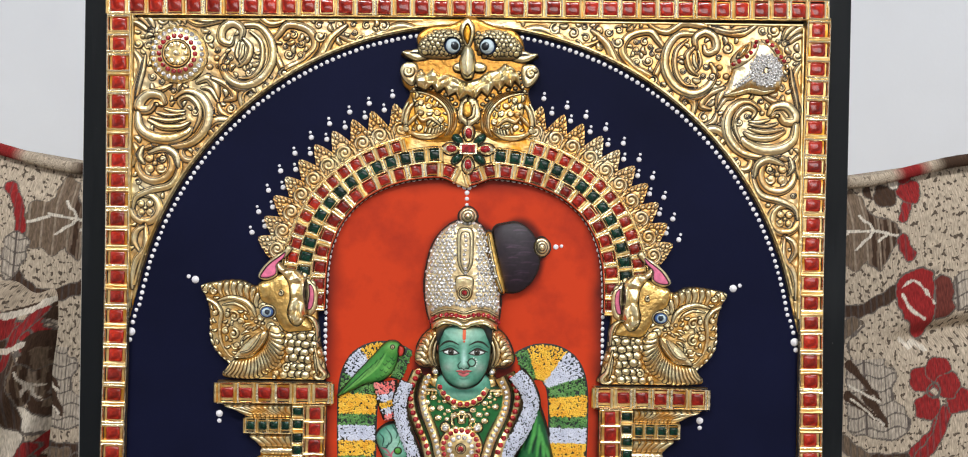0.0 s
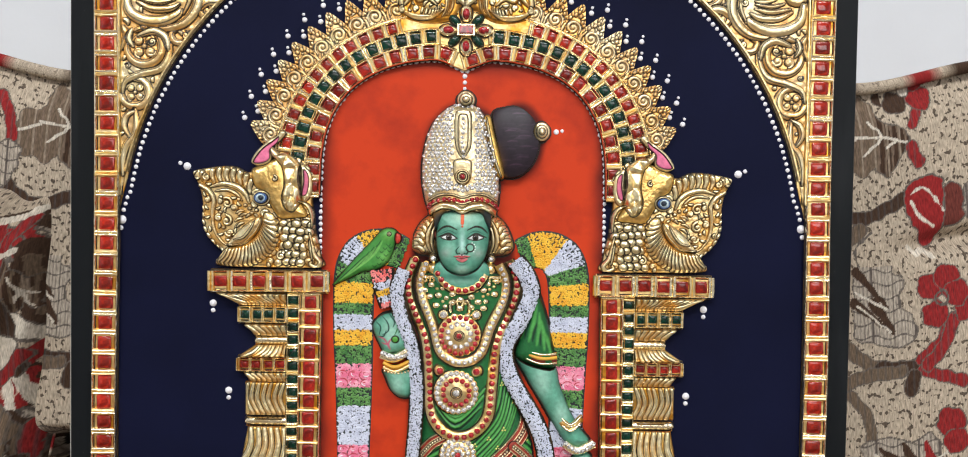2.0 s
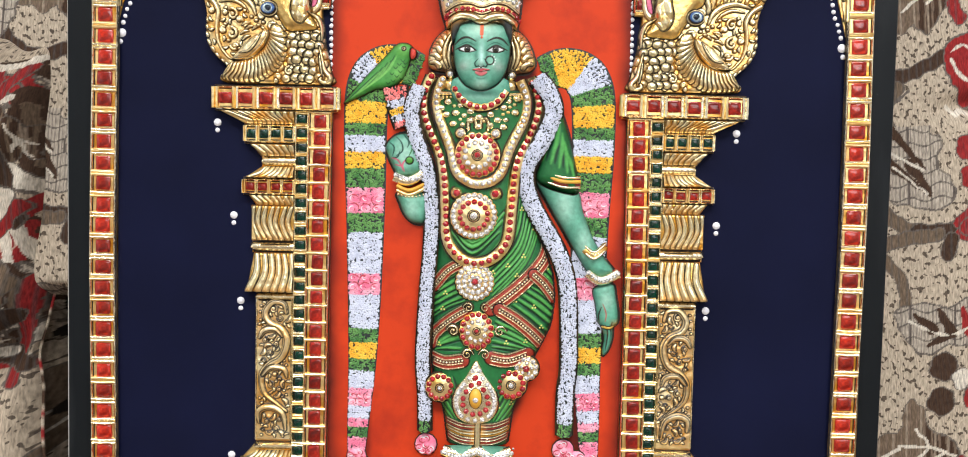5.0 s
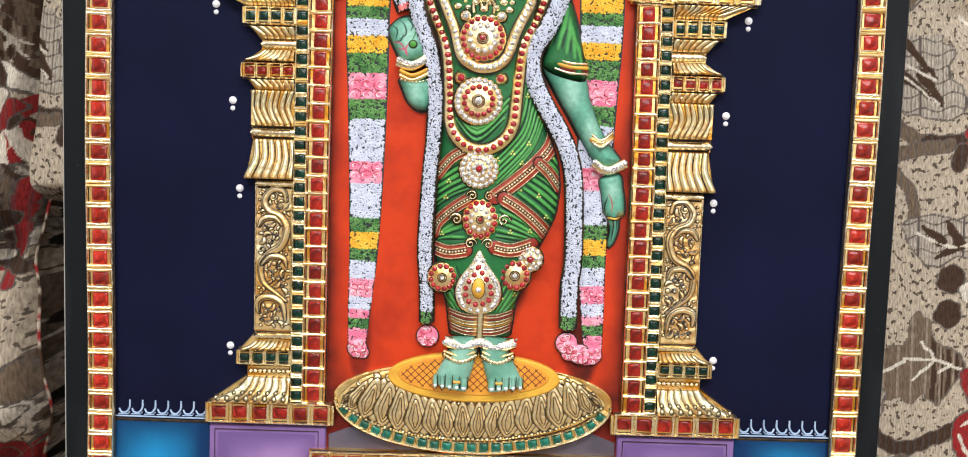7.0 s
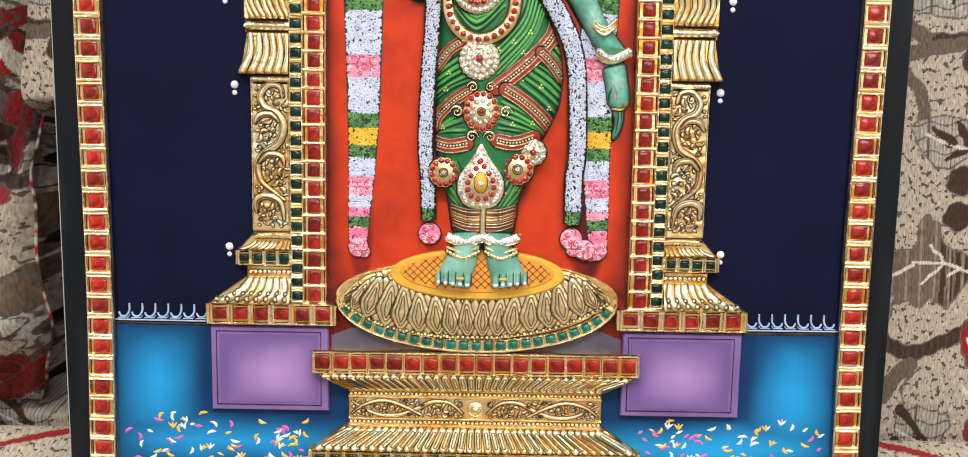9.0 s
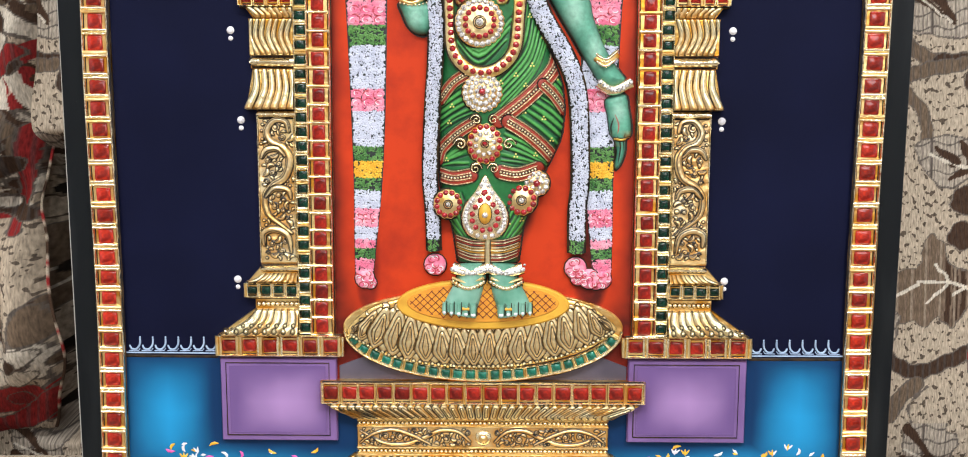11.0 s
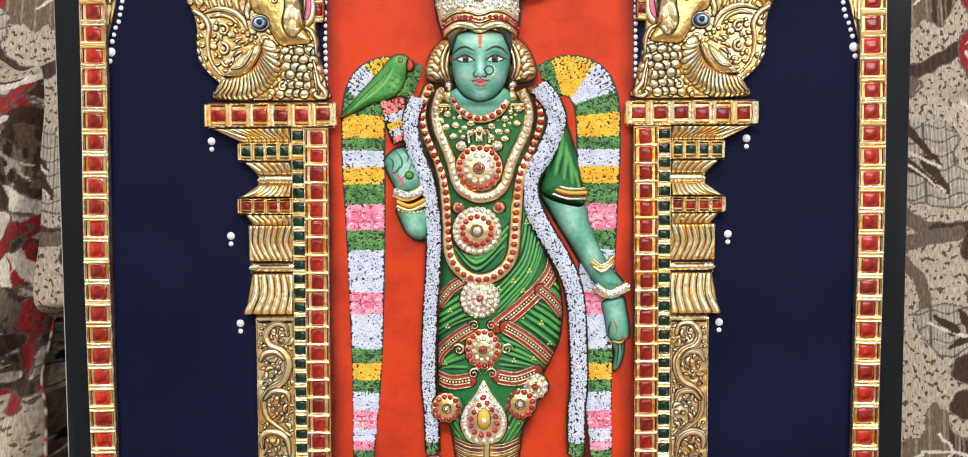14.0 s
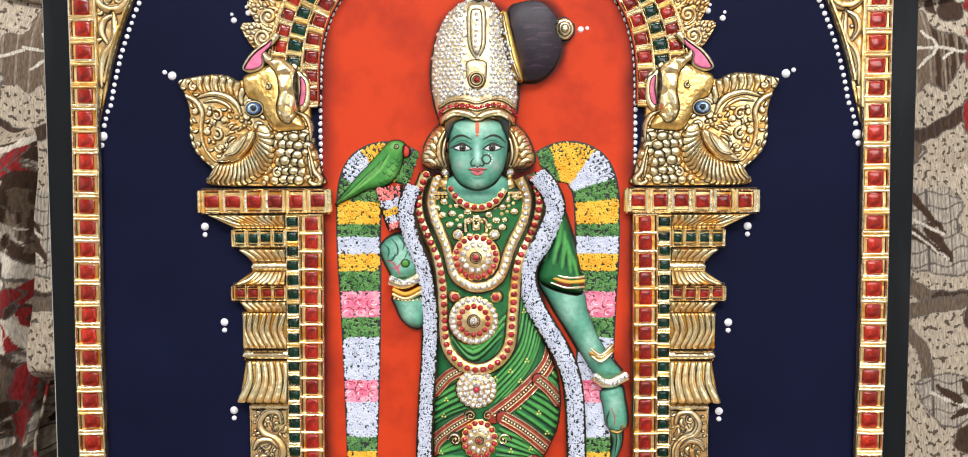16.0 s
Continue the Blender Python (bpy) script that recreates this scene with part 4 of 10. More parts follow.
def cloth_grid(name, us, vs, place, pattern):
    """A cloth surface: place(u, v) gives metres, pattern(u, v) the woven colours."""
    gu, gv = np.meshgrid(us, vs)
    u, v = gu.ravel(), gv.ravel()
    xyz = np.stack(place(u, v), axis=1)
    nu, nv = len(us), len(vs)
    i = np.arange(nu * nv).reshape(nv, nu)
    quads = np.stack([i[:-1, :-1], i[:-1, 1:], i[1:, 1:], i[1:, :-1]], axis=-1).reshape(-1, 4)
    me = bpy.data.meshes.new(name)
    me.from_pydata(xyz.tolist(), [], quads.tolist())
    me.polygons.foreach_set("use_smooth", [True] * len(quads))
    col = me.color_attributes.new("weave", "FLOAT_COLOR", "POINT")
    col.data.foreach_set("color", pattern(u, v).ravel())
    att = me.attributes.new("cloth", "FLOAT_VECTOR", "POINT")
    att.data.foreach_set("vector", np.stack([u * MM, v * MM, 0 * u], axis=1).ravel())
    me.materials.append(FABRIC)
    return me


def smooth(x, a, b):
    t = np.clip((x - a) / (b - a), 0, 1)
    return t * t * (3 - 2 * t)


LEAN_SIN, LEAN_COS = math.sin(radians(LEAN_BACK)), math.cos(radians(LEAN_BACK))


def behind(x, deep, high):
    """World place of a point deep behind the panel's plane and high up along it (metres)."""
    return [x, deep * LEAN_COS + high * LEAN_SIN, SEAT_Z + FOOT + high * LEAN_COS - deep * LEAN_SIN]


def back_top(x):
    return 0.486 + 0.022 * smooth(np.abs(x), 0.30, 0.42)


def back_place(u, v):
    """The backrest: a puffed cushion with a pulled seam and a rolled top."""
    x = u * MM
    top = back_top(x)
    s = v / 500.0
    roll = smooth(s, 0.94, 1.06)
    high = np.minimum(s * top, top + 0.004) - 0.02 * roll * 0
    deep = 0.118 + 0.115 * high
    deep = deep - 0.012 * np.sin(np.clip(s, 0, 1) * math.pi) ** 0.6
    seam = np.exp(-((v - 372.0) / 9.0) ** 2) * smooth(np.abs(x), 0.31, 0.37)
    deep = deep + 0.016 * seam + 0.003 * np.sin(u * 0.021) * np.sin(v * 0.017)
    # crevice beside the pillow, sunk into the backrest so that it stays dark
    deep = deep + 0.22 * np.exp(-((u + 290.0) / 26.0) ** 4) * smooth(v, 235, 175) * smooth(v, 5, 40)
    over = np.clip(s - 1.0, 0, None) * 0.5
    deep = deep + over * 1.0 + 0.010 * smooth(s, 0.93, 1.0)
    return behind(x, deep, high)


def crevice_shade(u, v, colours):
    """Near-black painted into the weave of the crevice, in place of its shade."""
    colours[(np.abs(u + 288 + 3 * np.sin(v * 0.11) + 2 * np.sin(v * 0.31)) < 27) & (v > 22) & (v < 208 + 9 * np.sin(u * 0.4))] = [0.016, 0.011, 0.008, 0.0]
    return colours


sofa = tagged(new("sofa"), "cream, red and brown floral jacquard upholstered sofa", "sofa")
strip, left_strip = np.arange(240, 426, 0.8), np.arange(244, 402, 0.8)
cols = np.concatenate([-np.arange(410, 900, 12.0)[::-1], -left_strip[::-1], np.linspace(-225, 225, 30), strip, np.arange(436, 900, 12.0)])
rows_v = np.concatenate([np.arange(-30, 500, 0.8), np.arange(500, 760, 6.0)])
back = new("backrest", cloth_grid("backrest", cols, rows_v, back_place, lambda u, v: crevice_shade(u, v, back_pattern(np.where(u > 0, u, u + 628), v))))
back.parent = sofa
tagged(back, "puffed floral backrest with a pulled seam")

cord = []
for x in np.linspace(-0.88, 0.88, 161):
    p = behind(x, 0.118 + 0.115 * float(back_top(x)) + 0.004 + 0.002 * math.sin(x * 40), float(back_top(x)) + 0.003)
    cord.append(p)


def cord_mesh(name, pts, r, v_of):
    """A round covered cord through points, in the cloth of the sofa."""
    k = 10
    xs = np.array(pts)
    t = np.gradient(xs, axis=0)
    t /= np.linalg.norm(t, axis=1)[:, None]
    side = np.cross(t, np.array([0, 0.3, 1.0]))
    side /= np.linalg.norm(side, axis=1)[:, None]
    up = np.cross(side, t)
    ring = [xs + r * (math.cos(2 * math.pi * j / k) * side + math.sin(2 * math.pi * j / k) * up) for j in range(k)]
    v = np.stack(ring, axis=1).reshape(-1, 3)
    n = len(pts)
    faces = [(i * k + j, i * k + (j + 1) % k, (i + 1) * k + (j + 1) % k, (i + 1) * k + j) for i in range(n - 1) for j in range(k)]
    me = bpy.data.meshes.new(name)
    me.from_pydata(v.tolist(), [], faces)
    me.polygons.foreach_set("use_smooth", [True] * len(faces))
    u = np.repeat(np.arange(n) * 11.0, k)
    w = np.tile(np.arange(k) * 3.0, n)
    colour = np.tile(np.array([*CREAM, 0.6]), (n * k, 1))
    s = np.sin(u * 0.045) + 0.6 * np.sin(u * 0.13 + 1)
    colour[s > 0.35] = [*UMBER, 0.0]
    colour[s < -0.75] = [*CRIMSON, 0.0]
    col = me.color_attributes.new("weave", "FLOAT_COLOR", "POINT")
    col.data.foreach_set("color", colour.ravel())
    att = me.attributes.new("cloth", "FLOAT_VECTOR", "POINT")
    att.data.foreach_set("vector", np.stack([u * MM, w * MM, 0 * u], axis=1).ravel())
    me.materials.append(FABRIC)
    return me


piping = new("piping", cord_mesh("piping", cord, 0.0048, 0))
piping.parent = sofa


def seat_place(u, v):
    """The seat: flat in the middle, rounded over its front, tucked in at the back."""
    x, y = u * MM, v * MM
    tuck = smooth(y, 0.075, 0.118)
    z = SEAT_Z - 0.0005 + 0.010 * np.exp(-((y - 0.072) / 0.026) ** 2) * smooth(np.abs(x), 0.22, 0.26) - 0.05 * tuck
    front = smooth(-y, 0.34, 0.43)
    z = z - 0.05 * front - np.clip(-y - 0.43, 0, 1) * 3.0
    return [x, np.maximum(y, -0.44 - np.clip(-y - 0.43, 0, 1) * 0.1), z]


def seat_pattern(u, v):
    w = Weave(np.abs(u), v)
    w.line(262, 70, 318, 50, 4, CRIMSON, True)
    w.leaf(285, 30, 14, 0.7)
    w.leaf(345, 80, 18)
    w.flower(340, -20, 22, CRIMSON)
    w.stem(300, -90, 60, 20, 150, 4, UMBER)
    return w.c


seat = new("seat_cushion", cloth_grid("seat_cushion", np.concatenate([-np.arange(420, 900, 20.0)[::-1], -np.arange(220, 410, 1.4)[::-1], np.linspace(-205, 205, 20), np.arange(220, 410, 1.4), np.arange(420, 900, 20.0)]), np.concatenate([np.arange(-520, -100, 12.0), np.arange(-96, 130, 1.4)]), seat_place, seat_pattern))
seat.parent = sofa
UNDER = mat("dark_brown_upholstery_base", (0.05, 0.03, 0.02), 0.8, 0.0, (0.08, 0.05, 0.035), 60.0)
base = new("base", box_mesh("base", -0.9, 0.9, -0.40, 0.40, 0.06, 0.33, UNDER))
base.parent = sofa
hull = new("back_frame", box_mesh("back_frame", -0.9, 0.9, 0.31, 0.42, 0.33, 0.83, UNDER))
hull.parent = sofa
for sx in (-1, 1):
    arm = Mesh()
    arm.plate([(sx * 900, 60), (sx * 1060, 60), (sx * 1060, 600), (sx * 1030, 640), (sx * 930, 640), (sx * 900, 600)], -400, 420, UNDER, 20)
    part("arm", arm, sofa)
    for y in (-0.36, 0.36):
        leg = new("leg", box_mesh("leg", sx * 0.84 - 0.025, sx * 0.84 + 0.025, y - 0.025, y + 0.025, 0.0, 0.06, WOOD))
        leg.parent = sofa


def pillow_front(u, v):
    """The pillow's face: plump, pinched across its waist, drawn to a cord at the side."""
    cx, hw = -430.0, 147.0
    edge = 1.0 - np.clip(np.abs((u - cx) / hw), 0, 1) ** 6
    vert = 1.0 - np.clip(np.abs((v - 205.0) / 192.0), 0, 1) ** 5
    puff = np.sqrt(np.clip(edge, 0, 1)) * np.sqrt(np.clip(vert, 0, 1))
    waist = np.exp(-((v - 168.0) / 16.0) ** 2)
    low = np.exp(-((v - 90.0) / 62.0) ** 2)
    bulge = 0.805 + 0.20 * np.exp(-((v - 78.0) / 55.0) ** 2) + 0.025 * smooth(v, 320, 390) - 0.03 * waist
    x = (cx + (u - cx) * bulge) * MM
    deep = 0.128 + 0.10 * v * MM - 0.045 * low - 0.050 * puff + 0.014 * waist * puff + 0.006 * np.sin(v * 0.06 + u * 0.09 + 1.2 * np.sin(v * 0.03)) + 0.005 * np.sin(u * 0.16 - v * 0.045 + np.sin(v * 0.05)) + 0.007 * np.exp(-((u + 318.0 - 0.12 * v) / 7.0) ** 2)
    return behind(x, deep, v * MM + 0.004)


pillow = tagged(new("throw_pillow"), "plump floral throw pillow with red piping, propped on the sofa", "pillow")
cover = new("cover", cloth_grid("cover", np.concatenate([np.linspace(-577, -400, 40), np.arange(-398, -282.4, 0.9)]), np.arange(13, 398, 0.9), pillow_front, pillow_pattern))
cover.parent = pillow
rim = []
for i in range(121):
    v = 14 + 382 * i / 120
    p = [float(q[0]) for q in pillow_front(np.array([-283.0]), np.array([v]))]
    rim.append(p)
edge_cord = new("piping", cord_mesh("pillow_piping", rim, 0.0015, 0))
edge_cord.parent = pillow

# ---- the panel: board, painted grounds, gilded border ----
painting = tagged(new("relief_painting"), "gilded and jewelled temple relief painting leaning on the sofa", "painting")
painting.matrix_world = PANEL

board = Mesh()
board.plate([(-229, -6), (229, -6), (231, 600), (-231, 600)], -18, 0.0, BLACK, 0.8)
rnd = random.Random(17)
CHIP = mat("bare_plaster_chip", (0.42, 0.40, 0.36), 0.8)
for k in range(26):
    side, z = rnd.choice((-1, 1)), rnd.uniform(10, 590)
    x = side * (229.0 + z * 0.0033) - side * rnd.choice((0.5, 0.5, 0.6, rnd.uniform(2, 10)))
    board.dab(x, z, rnd.uniform(0.8, 2.4), rnd.uniform(0.35, 0.8), math.pi / 2 + rnd.uniform(-0.3, 0.3), -0.42 if abs(x) > 226 else -0.35, CHIP)
board.ribbon([(-229.3, 0), (-230.6, 590)], 0.28, -0.75, 0.3, CHIP, 3)
part("board", board, painting, "black-edged wooden board with chipped paint")

ground = Mesh()
ground.plate([(-203, 100), (203, 100), (204, 572), (-203, 570)], 0.0, 0.5, NAVY)
part("navy_ground", ground, painting, "smooth navy painted ground")


def oval_arch(a, b2, power, cusp, wide, n):
    """Half of a squared oval over z = 404, dipping to a cusp in its middle."""
    pts = []
    for i in range(n + 1):
        t = math.pi * i / n
        c, s = math.cos(t), math.sin(t)
        x = a * math.copysign(abs(c) ** (2 / power), c)
        z = 404 + b2 * s ** (2 / power)
        pts.append((x, z - cusp * math.exp(-(x / wide) ** 2)))
    return pts


def inner_arch(grow, n=90):
    return oval_arch(82.3 + grow, 73.0 + grow, 2.7, 7.0, 8.5, n)


def mid_arch(off, n=90):
    """A line set off outwards from the arch; the cusp fades with distance."""
    return oval_arch(82.3 + off, 73.0 + off, 2.7 - 0.45 * off / 27.5, max(0.0, 8.0 - 0.42 * off), 10.0, n)


niche = Mesh()
niche.plate([(-82.6, 88), (82.6, 88)] + [(82.5, 404)] + inner_arch(0)[1:-1] + [(-82.5, 404)], 0.5, 1.0, VERMILION)
part("niche_ground", niche, painting, "vermilion niche ground with darker sprayed edges")

# gilded border with one row of red stones on each side
border = Mesh()
for x in (-208.5, 209.0):
    border.plate([(x - 7.6, 9.3), (x + 7.2, 9.3), (x + 7.4, 586), (x - 7.2, 584)], 0.5, 2.6, AMBER, 0.6)
border.plate([(-201, 571.5), (201, 575.5), (201, 587.5), (-201, 583.5)], 0.5, 2.6, AMBER, 0.6)
border.plate([(-201, 8.3), (201, 9.3), (201, 21.3), (-201, 20.3)], 0.5, 2.6, AMBER, 0.6)
border_ob = part("border", border, painting, "gilded border set with red square stones")
rims = Mesh()
gem_row(rims, border_ob, "ruby", spline([(-209.5, 13.3), (-207.8, 130), (-209.0, 260), (-207.6, 400), (-209.0, 571.4)], 12), 11.6, 7.7, 8.3, 2.6, 13.4)
gem_row(rims, border_ob, "ruby", spline([(209.0, 13.3), (207.8, 150), (209.2, 300), (208.3, 430), (210.1, 575.6)], 12), 11.6, 7.7, 8.3, 2.6, 13.4)
gem_row(rims, border_ob, "ruby", [(-215.5, 577.2), (0, 579.6), (214.5, 581.8)], 11.3, 7.8, 8.2, 2.6, 11.4)
gem_row(rims, border_ob, "ruby", [(-200, 14.5), (0, 15.1), (200, 15.7)], 13.6, 9.0, 7.6, 2.6, 11.4)
part("stone_setting", rims, border_ob, "pale gold rims and bars")

# ---- ornament ----
def ridge(mesh, path, width, d0, h, material, line=0.6, steps=5):
    line *= 1.5
    """A raised gilded line with the thin black outline painted round its foot."""
    ws = width if isinstance(width, (list, tuple)) else [width] * len(path)
    mesh.ribbon(path, [w + line for w in ws], d0, 0.42, INK, 3)
    mesh.ribbon(path, ws, d0, h, material, steps)


def knob(mesh, x, z, rx, rz, d0, h, material, rot=0.0, line=0.5, seg=10):
    line *= 1.35
    mesh.dome(x, z, rx + line, rz + line, d0 - 0.1, 0.5, INK, rot, seg, 2)
    mesh.dome(x, z, rx, rz, d0, h, material, rot, seg, 3)


def scroll(mesh, cx, cz, r, turn, side, d0, material, fill=True):
    """A curling tendril that fills a circle, with buds in its eye and along its back."""
    n = 24 if r > 4 else 16
    pts, ws = [], []
    turns = 1.7 if r > 5 else 1.35
    for i in range(n + 1):
        f = i / n
        a = radians(turn) + side * f * 2 * math.pi * turns
        q = r * (0.86 - 0.70 * f ** 0.8)
        pts.append((cx + q * math.cos(a), cz + q * math.sin(a)))
        ws.append(max(0.42, r * (0.16 if r > 5 else 0.19) * (1 - 0.45 * f) * min(1.0, 0.35 + 4 * f)))
    ridge(mesh, pts, ws, d0, [w * 0.9 + 0.9 for w in ws], material, 0.5 if r > 4 else 0.35)
    knob(mesh, pts[-1][0], pts[-1][1], r * 0.17, r * 0.17, d0 + 0.3, r * 0.2 + 0.7, material, 0, 0.35, 8)
    if fill and r > 6:
        for k in range(9):
            a = radians(turn) + side * (0.5 + k * 0.62)
            q = r * 0.56
            knob(mesh, cx + q * math.cos(a), cz + q * math.sin(a), r * 0.12, r * 0.075, d0 + 0.2, r * 0.10 + 0.5, PALE_GOLD if k % 3 else material, math.degrees(a) + 50 * side, 0.3, 8)


def pack(inside, box, radii, seed, placed):
    """Fills a region with circles, largest first."""
    rnd = random.Random(seed)
    taken = np.zeros((6000, 3))
    k = len(placed)
    if k:
        taken[:k] = placed
    out = []
    for r, tries in radii:
        for _ in range(tries):
            x, z = rnd.uniform(box[0], box[1]), rnd.uniform(box[2], box[3])
            if not inside(x, z, r):
                continue
            t = taken[:k]
            if k and np.any((t[:, 0] - x) ** 2 + (t[:, 1] - z) ** 2 < (t[:, 2] + r) ** 2 * 0.95):
                continue
            taken[k] = (x, z, r)
            k += 1
            out.append((x, z, r))
    return out


def polygon_test(poly):
    """A test for circles lying inside a polygon."""
    p = np.array(poly)
    q = np.roll(p, -1, axis=0)

    def inside(x, z, r):
        cut = (p[:, 1] > z) != (q[:, 1] > z)
        dz = np.where(q[:, 1] == p[:, 1], 1e-9, q[:, 1] - p[:, 1])
        if np.count_nonzero(cut & (x < p[:, 0] + (z - p[:, 1]) * (q[:, 0] - p[:, 0]) / dz)) % 2 == 0:
            return False
        e = q - p
        t = np.clip(((x - p[:, 0]) * e[:, 0] + (z - p[:, 1]) * e[:, 1]) / np.maximum((e ** 2).sum(axis=1), 1e-9), 0, 1)
        return np.min((p[:, 0] + t * e[:, 0] - x) ** 2 + (p[:, 1] + t * e[:, 1] - z) ** 2) > (r * 0.9) ** 2

    return inside


def carved_gold():
    """Rounded gold relief: black drawn lines beside each form and an amber stain on the ground near them."""
    m = mat("chased_gold_leaf", (1.0, 0.86, 0.55), 0.31, 0.92, (0.98, 0.76, 0.36), 55.0, 0.42, 0.72, bump=0.5, bump_scale=330.0)
    nt = m.node_tree
    b = nt.nodes["Principled BSDF"]
    colour = [n for n in nt.nodes if n.bl_idname == "ShaderNodeValToRGB"][0].outputs["Color"]
    tc = nt.nodes.new("ShaderNodeTexCoord")
    cloud = nt.nodes.new("ShaderNodeTexNoise")
    cloud.inputs["Scale"].default_value = 42.0
    nt.links.new(tc.outputs["Object"], cloud.inputs["Vector"])
    patch = nt.nodes.new("ShaderNodeMapRange")
    patch.inputs["From Min"].default_value, patch.inputs["From Max"].default_value = 0.32, 0.56
    nt.links.new(cloud.outputs["Fac"], patch.inputs["Value"])

    def read(name):
        a = nt.nodes.new("ShaderNodeAttribute")
        a.attribute_name = name
        return a.outputs["Fac"]

    def blend(factor, a, rgb):
        mix = nt.nodes.new("ShaderNodeMix")
        mix.data_type = "RGBA"
        nt.links.new(factor, mix.inputs["Factor"])
        nt.links.new(a, mix.inputs["A"])
        mix.inputs["B"].default_value = (*rgb, 1)
        return mix.outputs["Result"]

    amount = nt.nodes.new("ShaderNodeMath")
    amount.operation = "MULTIPLY"
    nt.links.new(read("stain"), amount.inputs[0])
    nt.links.new(patch.outputs["Result"], amount.inputs[1])
    line = read("line")
    colour = blend(line, blend(amount.outputs[0], colour, (0.80, 0.36, 0.05)), (0.012, 0.008, 0.005))
    nt.links.new(colour, b.inputs["Base Color"])
    inv = nt.nodes.new("ShaderNodeMath")
    inv.operation = "SUBTRACT"
    inv.inputs[0].default_value = 0.95
    nt.links.new(line, inv.inputs[1])
    nt.links.new(inv.outputs[0], b.inputs["Metallic"])
    return m


CHASED = carved_gold()


def curl(x, z, r, start, hand, w):
    """A small volute: (path, half width)."""
    w = min(w, r * 0.21)
    turns = min(1.6, max(1.15, (r - w) / (2.1 * w)))
    pts = []
    for i in range(19):
        f = i / 18
        a = radians(start) + hand * f * 2 * math.pi * turns
        q = max(0.0, (r - w) * (1 - f ** 0.85))
        pts.append((x + q * math.cos(a), z + q * math.sin(a)))
    return (tuple(pts), -w)


